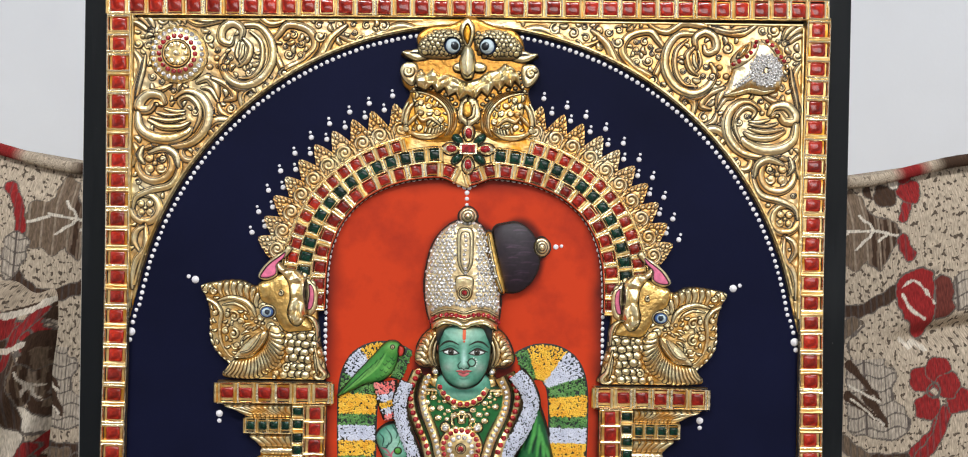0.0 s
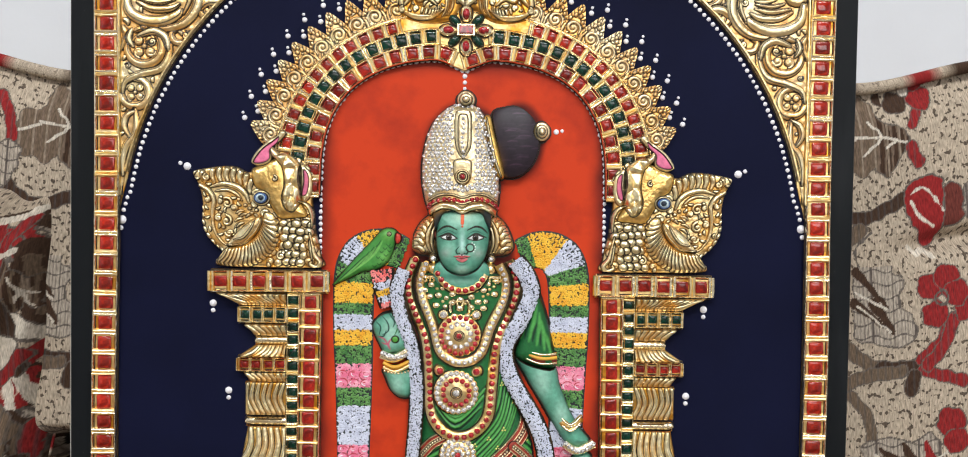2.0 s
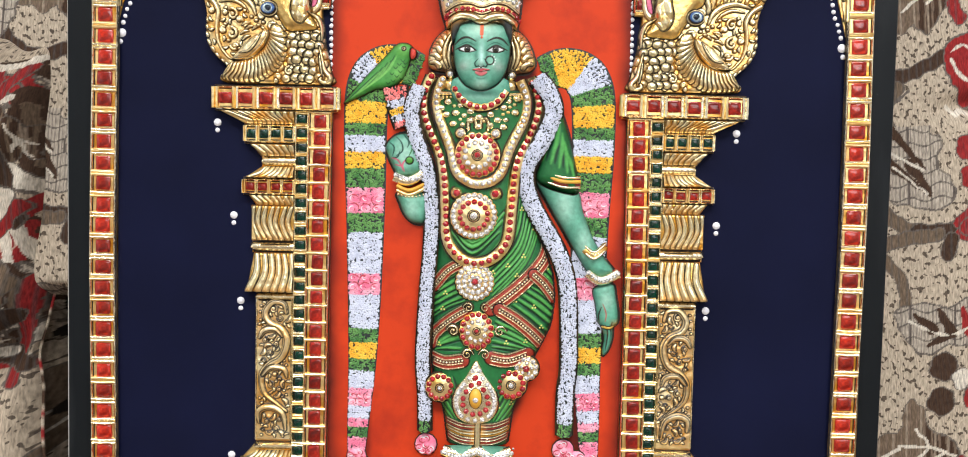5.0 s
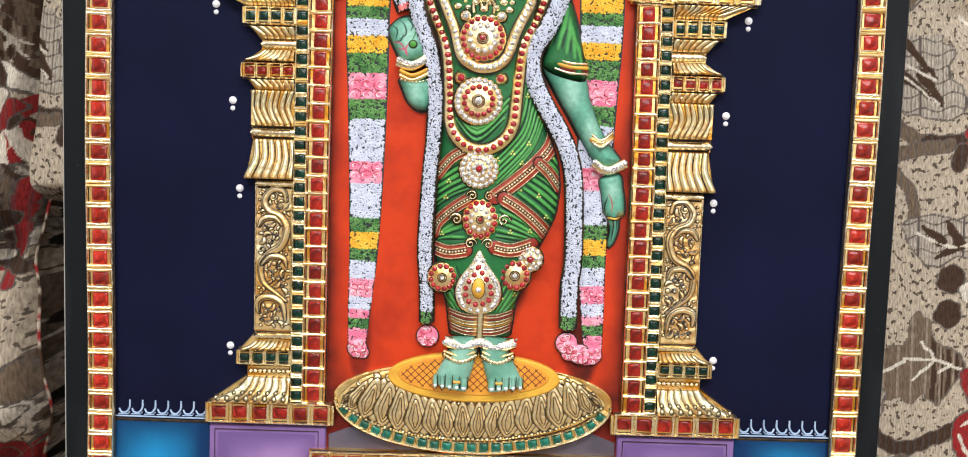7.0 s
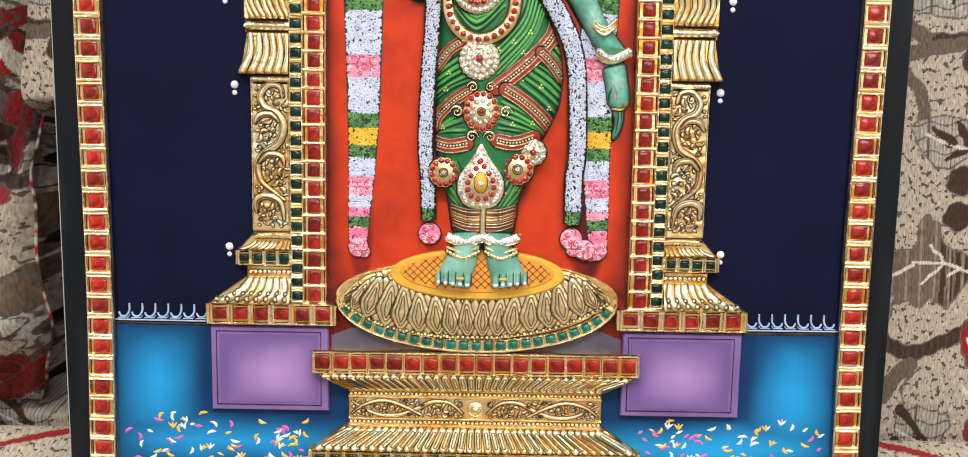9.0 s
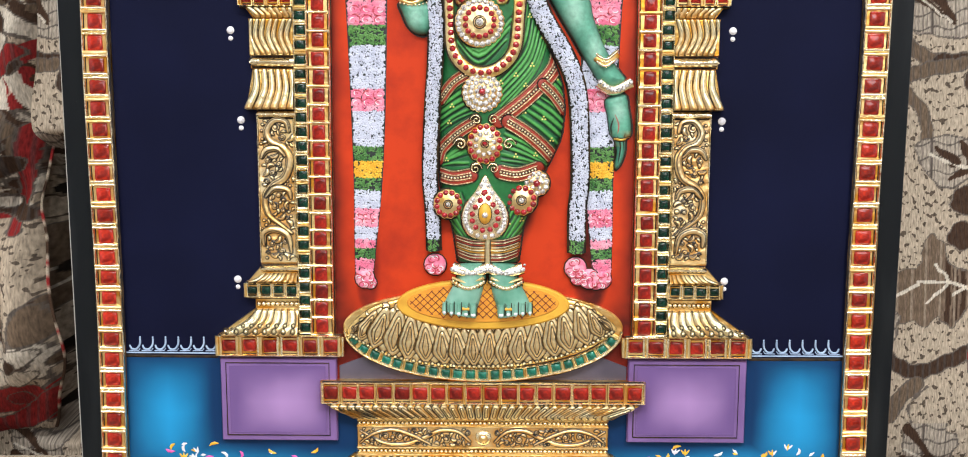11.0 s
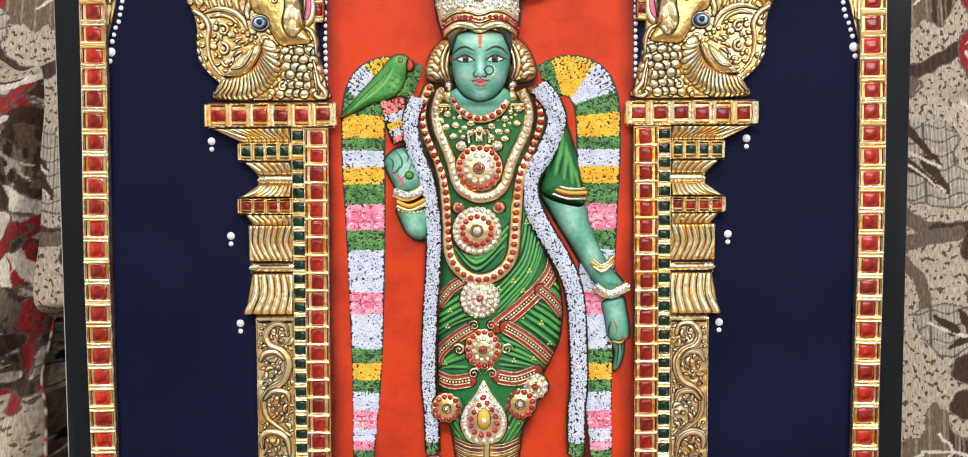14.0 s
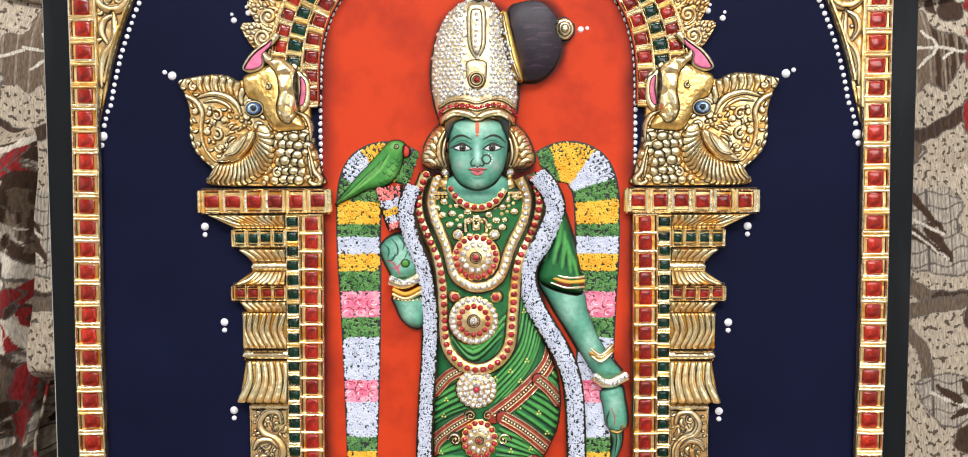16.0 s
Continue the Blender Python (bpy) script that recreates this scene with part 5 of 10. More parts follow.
def relief_field(name, parent, label, inside, box, strokes, d0, cell=0.36, filler=None, side=1, rise=1.0, line=0.24, swell=1.0, even=False):
    """A chased sheet: every stroke (path, half width) is a rounded ridge over those before it.
    filler = (test for circles, radii, seed) fills the bare ground with volutes and grains."""
    xs, zs = np.arange(box[0], box[1] + cell, cell), np.arange(box[2], box[3] + cell, cell)
    X, Z = np.meshgrid(xs, zs)
    H, ink, stain, free = 0.35 + 0.09 * np.sin(X * 0.9 + 1.7 * np.sin(Z * 0.37)) + 0.08 * np.sin(Z * 1.1 + 1.3 * np.sin(X * 0.45)), np.zeros(X.shape), np.zeros(X.shape), np.full(X.shape, 9.0)

    def press(path, w):
        smooth = list(path) if w < 0 or len(path) < 3 else spline(path, 5)
        pts = np.array([(side * x, z) for x, z in smooth])
        w, volute = abs(w) * (swell if len(path) > 2 and w > 0 else 1.0), w < 0
        n = len(pts)
        f = np.linspace(0, 1, n)
        if n < 3 or (even and not volute):
            ws = np.full(n, w)
        elif volute:
            ws = w * (0.55 + 0.45 * np.minimum(1, f * 3)) * (1 + 0.25 * (f > 0.85))
        else:
            ws = w * (0.30 + 0.70 * np.sin(np.pi * np.minimum(1, 0.10 + 0.84 * f)))
        pad = w + 4.0
        i0, i1 = np.searchsorted(xs, (pts[:, 0].min() - pad, pts[:, 0].max() + pad))
        j0, j1 = np.searchsorted(zs, (pts[:, 1].min() - pad, pts[:, 1].max() + pad))
        if i1 - i0 < 2 or j1 - j0 < 2:
            return
        win = (slice(j0, j1), slice(i0, i1))
        gx, gz = X[win], Z[win]
        best, wid, hand = np.full(gx.shape, 99.0), np.full(gx.shape, w), np.zeros(gx.shape)
        for k in range(n - 1):
            ex, ez = pts[k + 1] - pts[k]
            t = np.clip(((gx - pts[k, 0]) * ex + (gz - pts[k, 1]) * ez) / max(ex * ex + ez * ez, 1e-9), 0, 1)
            wk = ws[k] + (ws[k + 1] - ws[k]) * t
            d = np.hypot(gx - pts[k, 0] - ex * t, gz - pts[k, 1] - ez * t) - wk
            near = d < best
            best, wid = np.where(near, d, best), np.where(near, wk, wid)
            hand = np.where(near, np.sign((gx - pts[k, 0]) * ez - (gz - pts[k, 1]) * ex), hand)
        prof = np.sqrt(np.clip(1 - ((best + wid) / wid) ** 2, 0, 1))
        high = rise * (0.5 + 0.62 * np.minimum(wid, 2.4))
        H[win] = np.where(best < 0, high * prof, H[win])
        mark = np.clip(1 - (np.abs(best) - line) / 0.22, 0, 1)
        if w > 1.3 and n > 2 and not volute:
            # a second drawn line along one flank of a broad stem
            inner = np.clip(1 - np.abs((best + wid) * hand - 0.42 * wid) / 0.5, 0, 1) * (wid > 0.9) * (best < 0)
            mark, prof = np.maximum(mark, np.minimum(1.0, 1.5 * inner)), prof * (1 - 0.22 * inner)
        ink[win] = np.where(best < -line - 0.1, mark, np.maximum(ink[win], mark))
        stain[win] = np.where(best < 0, 0.25 * np.clip(1 + best / 0.8, 0, 1), np.maximum(stain[win], np.exp(-np.maximum(best, 0) / 2.6)))
        free[win] = np.minimum(free[win], best)

    for path, w in strokes:
        press(path, w)
    if filler:
        test, radii, seed = filler
        rnd = random.Random(seed)

        def bare(x, z, r):
            i, j = int((x - box[0]) / cell), int((z - box[2]) / cell)
            if not (0 <= i < X.shape[1] and 0 <= j < X.shape[0]) or free[j, i] < r * 0.95:
                return False
            return test(x, z, r)

        for x, z, r in pack(bare, box, radii, seed, []):
            if r > 2.0:
                press(*curl(side * x, z, r, rnd.uniform(0, 360), rnd.choice((-1, 1)), 0.34 + 0.16 * r))
            elif rnd.random() < 0.9:
                a = rnd.uniform(0, 6.28)
                c, s = math.cos(a) * r, math.sin(a) * r
                press(((side * (x - c), z - s), (side * (x - s * 0.45), z + c * 0.45), (side * (x + c), z + s)), r * 0.62)
            else:
                press(((side * x, z), (side * x + 0.1, z)), r * 0.72)
    keep = inside(X, Z)
    idx = np.full(X.shape, -1)
    idx[keep] = np.arange(np.count_nonzero(keep))
    quad = np.stack([idx[:-1, :-1], idx[:-1, 1:], idx[1:, 1:], idx[1:, :-1]], axis=-1).reshape(-1, 4)
    quad = quad[(quad >= 0).all(axis=1)]
    lift = d0(Z[keep]) if callable(d0) else d0
    v = np.stack([X[keep], -(lift + H[keep]), Z[keep]], axis=1) * MM
    me = bpy.data.meshes.new(name)
    me.from_pydata(v.tolist(), [], quad.tolist())
    me.polygons.foreach_set("use_smooth", [True] * len(quad))
    for key, values in (("line", ink), ("stain", stain)):
        me.attributes.new(key, "FLOAT", "POINT").data.foreach_set("value", values[keep].astype(np.float32))
    me.materials.append(CHASED)
    ob = new(name, me)
    ob.parent = parent
    return tagged(ob, label)


ROUND_SCROLL = [
    (((137.8, 565.6), (126.0, 565.8), (118.7, 557.1), (117.8, 545.3), (124.2, 534.7), (134.5, 530.3), (143.7, 534.4), (148.0, 542.8), (145.5, 548.4)), 2.1),
    (((131.2, 562.7), (124.3, 555.7), (124.1, 543.9), (129.4, 535.9), (137.2, 534.7)), 1.2),
    (((136.3, 558.0), (135.8, 563.9), (141.7, 567.4), (147.5, 563.7), (148.0, 557.2), (142.8, 555.0), (141.3, 559.0)), 2.0),
    (((134.8, 558.1), (130.7, 552.9), (132.8, 545.0), (137.3, 541.7)), 1.5),
    (((137.6, 556.1), (139.0, 548.8), (136.3, 543.4)), 1.0),
    (((134.9, 554.1), (135.5, 548.9), (137.4, 545.6)), 0.8),
    curl(131.8, 537.9, 2.9, 90, 1, 0.8),
    curl(142.6, 546.8, 2.6, 0, -1, 0.8),
    curl(146.2, 540.8, 3.2, 200, 1, 0.9),
]
OPEN_SCROLL = [
    (((116.3, 531.6), (109.9, 540.0), (98.9, 546.3), (91.9, 555.0), (96.0, 564.1), (107.8, 567.1), (113.5, 561.8), (116.7, 557.1), (112.8, 555.9)), 1.8),
    curl(105.3, 561.0, 3.3, 60, 1, 0.9),
    curl(100.4, 555.9, 3.2, 0, -1, 0.9),
    curl(107.7, 549.4, 3.9, 180, 1, 1.0),
    curl(100.7, 548.9, 3.2, 300, -1, 0.9),
    curl(110.1, 554.0, 2.2, 90, 1, 0.7),
    (((116.6, 552.5), (113.9, 545.4), (111.9, 540.2), (114.4, 534.9)), 1.5),
    curl(110.5, 537.9, 3.7, 90, -1, 1.1),
    (((99.5, 541.1), (89.1, 547.8), (82.8, 559.1), (73.8, 567.1)), 2.1),
    (((92.3, 540.3), (82.6, 549.3), (73.6, 555.3)), 1.5),
    curl(89.4, 560.3, 4.5, 150, 1, 1.2),
    curl(80.6, 546.0, 2.6, 0, 1, 0.9),
]
TOP_STEM = [
    (((172.4, 572.4), (162.5, 566.4), (148.3, 569.3), (135.3, 572.2), (127.4, 572.3), (119.5, 567.3), (111.7, 568.7), (106.6, 573.3)), 1.8),
    (((166.5, 569.9), (156.1, 568.1), (143.1, 571.2)), 1.1),
    curl(183.4, 569.1, 5.0, 120, 1, 1.5),
    (((200.4, 571.8), (195.1, 568.6), (189.8, 563.5)), 2.0),
    (((195.2, 571.9), (191.2, 569.4), (188.5, 564.2)), 1.6),
    (((201.0, 567.2), (196.4, 565.4), (191.8, 561.5)), 1.4),
    curl(197.5, 554.0, 4.2, 30, -1, 1.3),
]
TOP_STEM += [
    (((199.3, 549.0), (195.7, 542.5), (196.9, 533.3), (200.6, 522.8), (200.9, 512.4)), 1.8),
    (((193.2, 547.1), (194.3, 538.6), (196.5, 529.4), (198.7, 518.9)), 1.1),
    curl(189.8, 561.6, 2.9, 0, 1, 1.4),
    curl(155.2, 557.9, 4.5, 90, -1, 1.4),
    (((150.5, 546.4), (150.7, 546.4)), 1.7),
    (((154.7, 541.1), (154.9, 541.1)), 1.7),
    (((155.5, 536.1), (155.7, 536.1)), 1.4),
    (((149.7, 541.4), (149.9, 541.4)), 1.4),
]
LEAF_STEM = [
    (((161.9, 531.7), (155.5, 534.1), (150.8, 528.3), (150.0, 521.2)), 2.0),
    (((159.3, 528.2), (154.0, 527.4), (149.3, 519.9)), 1.2),
    (((152.9, 534.2), (143.6, 529.8), (139.4, 523.3), (145.5, 521.2)), 1.8),
    curl(141.8, 516.1, 4.2, 90, 1, 1.4),
    (((149.3, 518.6), (147.3, 514.0), (142.0, 511.1), (135.5, 513.6)), 1.5),
    (((135.0, 517.5), (135.7, 524.7), (130.6, 529.1), (127.7, 526.6)), 1.6),
    curl(130.5, 524.8, 2.4, 0, 1, 0.9),
    (((143.7, 531.7), (137.1, 527.9), (129.3, 530.7), (121.6, 536.1)), 1.4),
    curl(121.5, 530.2, 2.9, 60, 1, 1.0),
    (((189.2, 529.6), (187.9, 525.7), (182.7, 527.1), (177.5, 529.8)), 1.6),
    (((152.5, 515.9), (153.1, 511.9), (148.5, 510.7)), 1.3),
    (((154.9, 504.1), (150.5, 508.7), (144.6, 509.2), (141.7, 506.7)), 2.0),
]
CURLED_SCROLL = [
    (((174.8, 522.0), (168.3, 525.8), (160.5, 523.6), (155.5, 515.8), (156.3, 505.4), (163.9, 496.1), (175.6, 493.0), (187.3, 494.1)), 2.2),
    (((171.0, 516.6), (172.4, 520.5), (167.0, 522.8), (161.7, 518.3), (160.3, 510.5), (164.0, 501.9)), 1.4),
    curl(163.2, 513.7, 3.4, 90, 1, 1.0),
]
CURLED_SCROLL += [
    (((181.2, 519.0), (183.9, 523.4), (191.1, 524.0), (196.1, 519.0), (195.5, 514.8), (190.3, 514.9), (186.7, 519.2), (182.8, 517.7)), 2.3),
    (((185.7, 517.9), (185.9, 517.9)), 1.2),
    (((197.0, 512.4), (195.3, 503.3), (187.4, 498.2), (177.0, 497.4), (167.9, 501.0), (165.6, 503.9)), 2.6),
    (((190.4, 508.4), (182.3, 504.6), (171.9, 504.8), (166.5, 507.5)), 1.6),
    (((189.4, 510.2), (178.5, 508.3), (169.1, 510.1)), 1.2),
    (((186.1, 513.3), (178.5, 511.5), (169.4, 512.7)), 1.0),
    (((181.2, 515.6), (174.6, 513.9), (169.2, 514.5)), 0.9),
    (((189.6, 489.0), (180.8, 491.6), (174.2, 488.0), (172.5, 480.9)), 1.8),
    (((199.0, 494.1), (196.9, 488.9), (199.8, 481.0)), 1.5),
    (((193.8, 492.6), (195.5, 487.0), (193.0, 482.5)), 1.3),
    curl(162.5, 489.5, 3.4, 90, 1, 1.2),
    curl(182.0, 485.5, 3.2, 0, -1, 1.1),
]

VINE = [
    (((105.0, 228.1), (106.6, 233.2), (112.8, 233.8), (116.9, 228.2), (114.6, 222.3), (107.9, 218.9), (104.7, 212.3), (107.4, 203.2), (114.3, 198.5), (118.5, 191.9), (117.1, 182.7), (110.2, 176.7), (104.6, 172.3)), 1.9),
    (((119.8, 213.8), (117.2, 217.8), (111.5, 218.6), (107.3, 214.8)), 1.6),
    (((117.9, 192.4), (113.2, 197.0), (106.5, 196.2), (104.5, 191.6)), 1.6),
    (((119.6, 166.0), (119.7, 172.1), (113.9, 174.6), (106.9, 171.2), (104.9, 161.9)), 1.8),
]
VINE_CURLS = [
    curl(112.3, 229.9, 3.1, 90, 1, 1.2),
    curl(108.5, 224.8, 2.4, 0, -1, 1.1),
    curl(116.8, 212.4, 2.4, 90, 1, 1.1),
    curl(110.8, 210.1, 2.4, 0, -1, 1.1),
    curl(114.1, 205.3, 2.4, 180, 1, 1.0),
    curl(117.5, 200.8, 2.0, 0, 1, 0.9),
    curl(113.5, 187.0, 2.7, 90, 1, 1.2),
    curl(108.7, 190.7, 2.0, 0, 1, 0.9),
    curl(108.8, 184.7, 2.2, 200, -1, 1.0),
    curl(106.9, 180.4, 1.7, 0, 1, 0.8),
    curl(115.5, 166.4, 2.2, 90, 1, 1.0),
    curl(110.1, 162.2, 2.7, 0, -1, 1.2),
]
VINE_CURLS += [
    curl(108.4, 167.5, 2.0, 90, 1, 0.9),
    curl(117.7, 161.4, 1.6, 0, 1, 0.8),
    (((119.3, 223.7), (119.5, 223.7)), 0.8),
    (((119.9, 221.2), (120.1, 221.2)), 0.8),
    (((118.0, 219.8), (118.2, 219.8)), 0.7),
    (((106.1, 200.9), (106.3, 200.9)), 0.8),
    (((104.7, 198.4), (104.9, 198.4)), 0.8),
    (((107.3, 199.1), (107.5, 199.1)), 0.7),
    (((119.4, 179.3), (119.6, 179.3)), 0.8),
    (((118.4, 176.7), (118.6, 176.7)), 0.8),
    (((120.2, 174.5), (120.4, 174.5)), 0.7),
    (((119.0, 231.6), (119.2, 231.6)), 0.8),
    (((119.6, 228.2), (119.8, 228.2)), 0.7),
]


ARCH_Z, ARCH_R = 368.0, 197.0
ROUNDELS = ((186.4, 482.8, 10.4), (191.6, 456.0, 8.0), (148.5, 506.0, 6.0))
SIDE_VINE = [(((171.5, 492.0), (172.0, 479.0), (177.0, 470.0), (188.0, 466.8), (197.0, 462.5), (199.0, 456.0)), 1.7), (((191.5, 446.0), (190.8, 438.0), (191.4, 431.5), (196.2, 425.5), (198.4, 418.0), (198.6, 408.0)), 1.7), (((192.5, 445.0), (196.8, 442.0), (198.0, 436.0), (195.0, 430.5)), 1.5), (((160.5, 491.3), (164.0, 485.6), (169.0, 486.0), (170.6, 490.6), (167.0, 492.4)), 1.5)]


def in_spandrel(x, z, r):
    return abs(x) < 200.5 - r and z < 571.5 + 0.01 * x - r and math.hypot(x, z - ARCH_Z) > ARCH_R + 6.0 + r * 0.95 and z > 402 and abs(x) > 26


for side in (-1, 1):
    sp = Mesh()
    curve = arc(0, ARCH_Z, ARCH_R + 3, ARCH_R + 3, 90, 11, 40)
    outline = [(x * side, z) for x, z in [(0, 573)] + [(201, 573)] + [(201, 388)] + curve[::-1]]
    sp.plate(outline, 0.5, 1.5, AMBER, 0.3)
    # the rolled edge along the arch and the border
    ridge(sp, [(x * side, z) for x, z in arc(0, ARCH_Z, ARCH_R + 4.4, ARCH_R + 4.4, 84, 12, 70)], 1.3, 1.5, 2.4, GOLD)
    ridge(sp, [(side * 200.6, 396), (side * 200.6, 571)], 0.9, 1.5, 2.6, GOLD)
    ridge(sp, [(side * 28, 571.6 + 0.28 * side), (side * 200, 570.6 + 2.0 * side)], 0.9, 1.5, 2.6, GOLD)
    corner = part("corner_ornament", sp, painting, "gold corner plate above the arch")
    # wavy stems down the side strip and along the top, towards the middle
    more = [(tuple((u, 562.5 - 5.0 * math.sin(u / 8.5)) for u in range(26, 78, 3)), 2.0)]
    for u in range(32, 76, 13):
        more.append(curl(u + 6.5, 562.5 + (5.2 if (u - 32) // 13 % 2 else -5.2) * math.cos(0.3), 4.6, 90, 1 if (u - 32) // 13 % 2 else -1, 1.2))
    for x, z, r in ROUNDELS:
        more.append((tuple((x + r * math.cos(radians(a)), z + r * math.sin(radians(a))) for a in range(60, 410, 20)), 2.1))
        for k in range(4):
            a = radians(40 + 90 * k)
            more.append((curl(x + 0.46 * r * math.cos(a), z + 0.46 * r * math.sin(a), 0.36 * r, 90 * k, 1, 1.0)[0], -0.12 * r))
        more.append((((x, z), (x + 0.1, z)), 0.14 * r))
    relief_field("scrollwork", corner, "chased gold scrollwork with black drawn lines",
                 lambda X, Z: (np.abs(X) < 200.4) & (X * side > 0) & (Z < 571.4 + 0.01 * X) & (np.hypot(X, Z - ARCH_Z) > ARCH_R + 4.6) & (Z > 396),
                 (-201, 0, 395, 574) if side < 0 else (0, 201, 395, 574), more + SIDE_VINE + TOP_STEM + LEAF_STEM + OPEN_SCROLL + ROUND_SCROLL + CURLED_SCROLL, 1.8, 0.36,
                 (lambda x, z, r: in_spandrel(x, z, r) and math.hypot(abs(x) - 172, z - 548) > 17 + r, ((5.4, 2500), (4.2, 3500), (3.2, 4500), (2.4, 5500), (1.9, 6000), (1.3, 6000)), 7), side, 1.35, 0.26, 1.35)

# jewelled rosette and jewelled shell in the upper corners
ros = Mesh()
knob(ros, -173.5, 548, 17, 17, 1.6, 5.0, GOLD, 0, 0.8, 28)
for r, n, s, m in ((14.3, 26, 1.6, CRYSTAL), (10.6, 18, 1.65, RUBY_BEAD)):
    for i in range(n):
        a = 2 * math.pi * i / n
        ros.bead(-173.5 + r * math.cos(a), 548 + r * math.sin(a), s, 1.5 + 5.0 * math.sqrt(1 - (r / 17) ** 2), m, 1.5)
for i in range(9):
    a = 2 * math.pi * i / 9
    ros.bead(-173.5 + 5.4 * math.cos(a), 548 + 5.4 * math.sin(a), 1.7, 6.2, PALE_GOLD, 1.8)
ridge(ros, arc(-173.5, 548, 7.7, 7.7, 0, 360, 28), 0.5, 6.0, 1.0, GOLD, 0.4, 4)
ridge(ros, arc(-173.5, 548, 16.6, 16.6, 0, 360, 40), 0.8, 2.0, 2.0, PALE_GOLD, 0.4, 4)
knob(ros, -173.5, 548, 2.6, 2.6, 6.2, 2.6, PALE_GOLD, 0, 0.5)
part("rosette", ros, painting, "round gold boss ringed with red and clear stones")

shell = Mesh()


def shell_depth(x, z):
    return 1.8 + 6.4 * math.sqrt(max(0.0, 1 - ((x - 174) / 19) ** 4 - ((z - 547) / 19) ** 4))


conch = Relief((148, 196, 522, 570), 0.3)
win, sd = conch.form([(152.0, 528.4), (155.4, 538.0), (158.0, 545.4), (157.0, 551.3), (161.6, 557.4), (168.1, 562.1), (178.1, 564.3), (186.2, 560.8), (190.0, 551.4), (189.6, 542.3), (186.4, 533.0), (177.1, 529.6), (168.1, 530.6), (159.1, 527.8)], 1.8, 6.0, 11.0, (0.98, 0.84, 0.54), 1.0, 0.55, True, (1.3, (0.78, 0.36, 0.05), 0.75))
# the whorl's edge, the leaf on the shoulder and the fluted lip
conch.ridge([(156.8, 547.5), (160.5, 548.2), (166.0, 551.8), (169.8, 556.6), (171.4, 562.2)], 2.0, 1.0, taper="")
conch.ridge([(176.9, 562.6), (181.5, 558.6), (184.6, 554.4), (188.6, 549.6)], 1.9, 1.0, taper="")
conch.form([(159.6, 551.2), (163.6, 552.8), (166.4, 557.2), (167.0, 560.6), (162.4, 556.6)], 5.0, 1.5, 2.0, ink=0.3)
conch.ridge([(161.2, 553.0), (163.6, 556.0), (166.2, 559.6)], 0.5, 0.6)
conch.ridge([(153.6, 529.2), (161.0, 530.6), (168.6, 532.4), (176.4, 531.2), (183.0, 532.8)], 1.5, 1.6, stain=1.0)
for k in range(7):
    conch.mark([(164.0 + 2.2 * k, 531.0 + 0.25 * k), (164.6 + 2.0 * k, 536.4 - 0.3 * abs(k - 3))], 0.2, LINE_INK, 0.8, 0.25)
conch.crumple([(150, 524), (194, 524), (194, 568), (150, 568)], 0.14, 5.0)
conch.into(shell, 1.6, 2)
for i in range(104):
    a, r = i * 2.4, 0.96 * math.sqrt(i + 3)
    x, z = 177.0 + r * math.cos(a), 544.2 + r * math.sin(a)
    shell.bead(x, z, 1.12, max(4.6, shell_depth(x, z)) - 0.1, CRYSTAL, 1.3, 7)
shell.ribbon(arc(177.0, 544.2, 1.5, 1.9, 0, 360, 14), 0.4, 8.0, 1.1, INK, 4)
for i in range(12):
    for o in (0, 1):
        f = i / 11
        x, z = 153.8 + 13.6 * f, 530.4 + 8.4 * f + o * (1.2 + 1.6 * f)
        shell.bead(x, z, 1.1, max(3.6, shell_depth(x, z)), CRYSTAL, 1.3, 7)
for line in (spline([(157.8, 547.8), (162.6, 550.4), (166.5, 553.4), (169.5, 557.0), (171.0, 561.2)], 3), spline([(177.6, 561.8), (182.0, 557.8), (184.6, 553.8), (187.8, 549.9)], 3)):
    for k in range(6):
        x, z = line[min(len(line) - 1, round(k * (len(line) - 1) / 5))]
        shell.bead(x, z, 1.4, max(3.4, shell_depth(x, z)) + 0.5, RUBY_BEAD, 1.4, 8)
part("shell_boss", shell, painting, "gold conch boss paved with clear and red stones")

# white dots along the great arch and round the ornaments
dots = Mesh()


def dot_line(path, pitch, r):
    rest = 0.0
    for (ax, az), (bx, bz) in zip(path, path[1:]):
        step = math.hypot(bx - ax, bz - az)
        s = rest
        while s < step:
            f = s / step
            q = r * random.uniform(0.88, 1.1)
            dots.bead(ax + (bx - ax) * f + random.uniform(-0.15, 0.15), az + (bz - az) * f + random.uniform(-0.15, 0.15), q, 0.5, PEARL, q * 0.55, 8)
            s += pitch
        rest = s - step


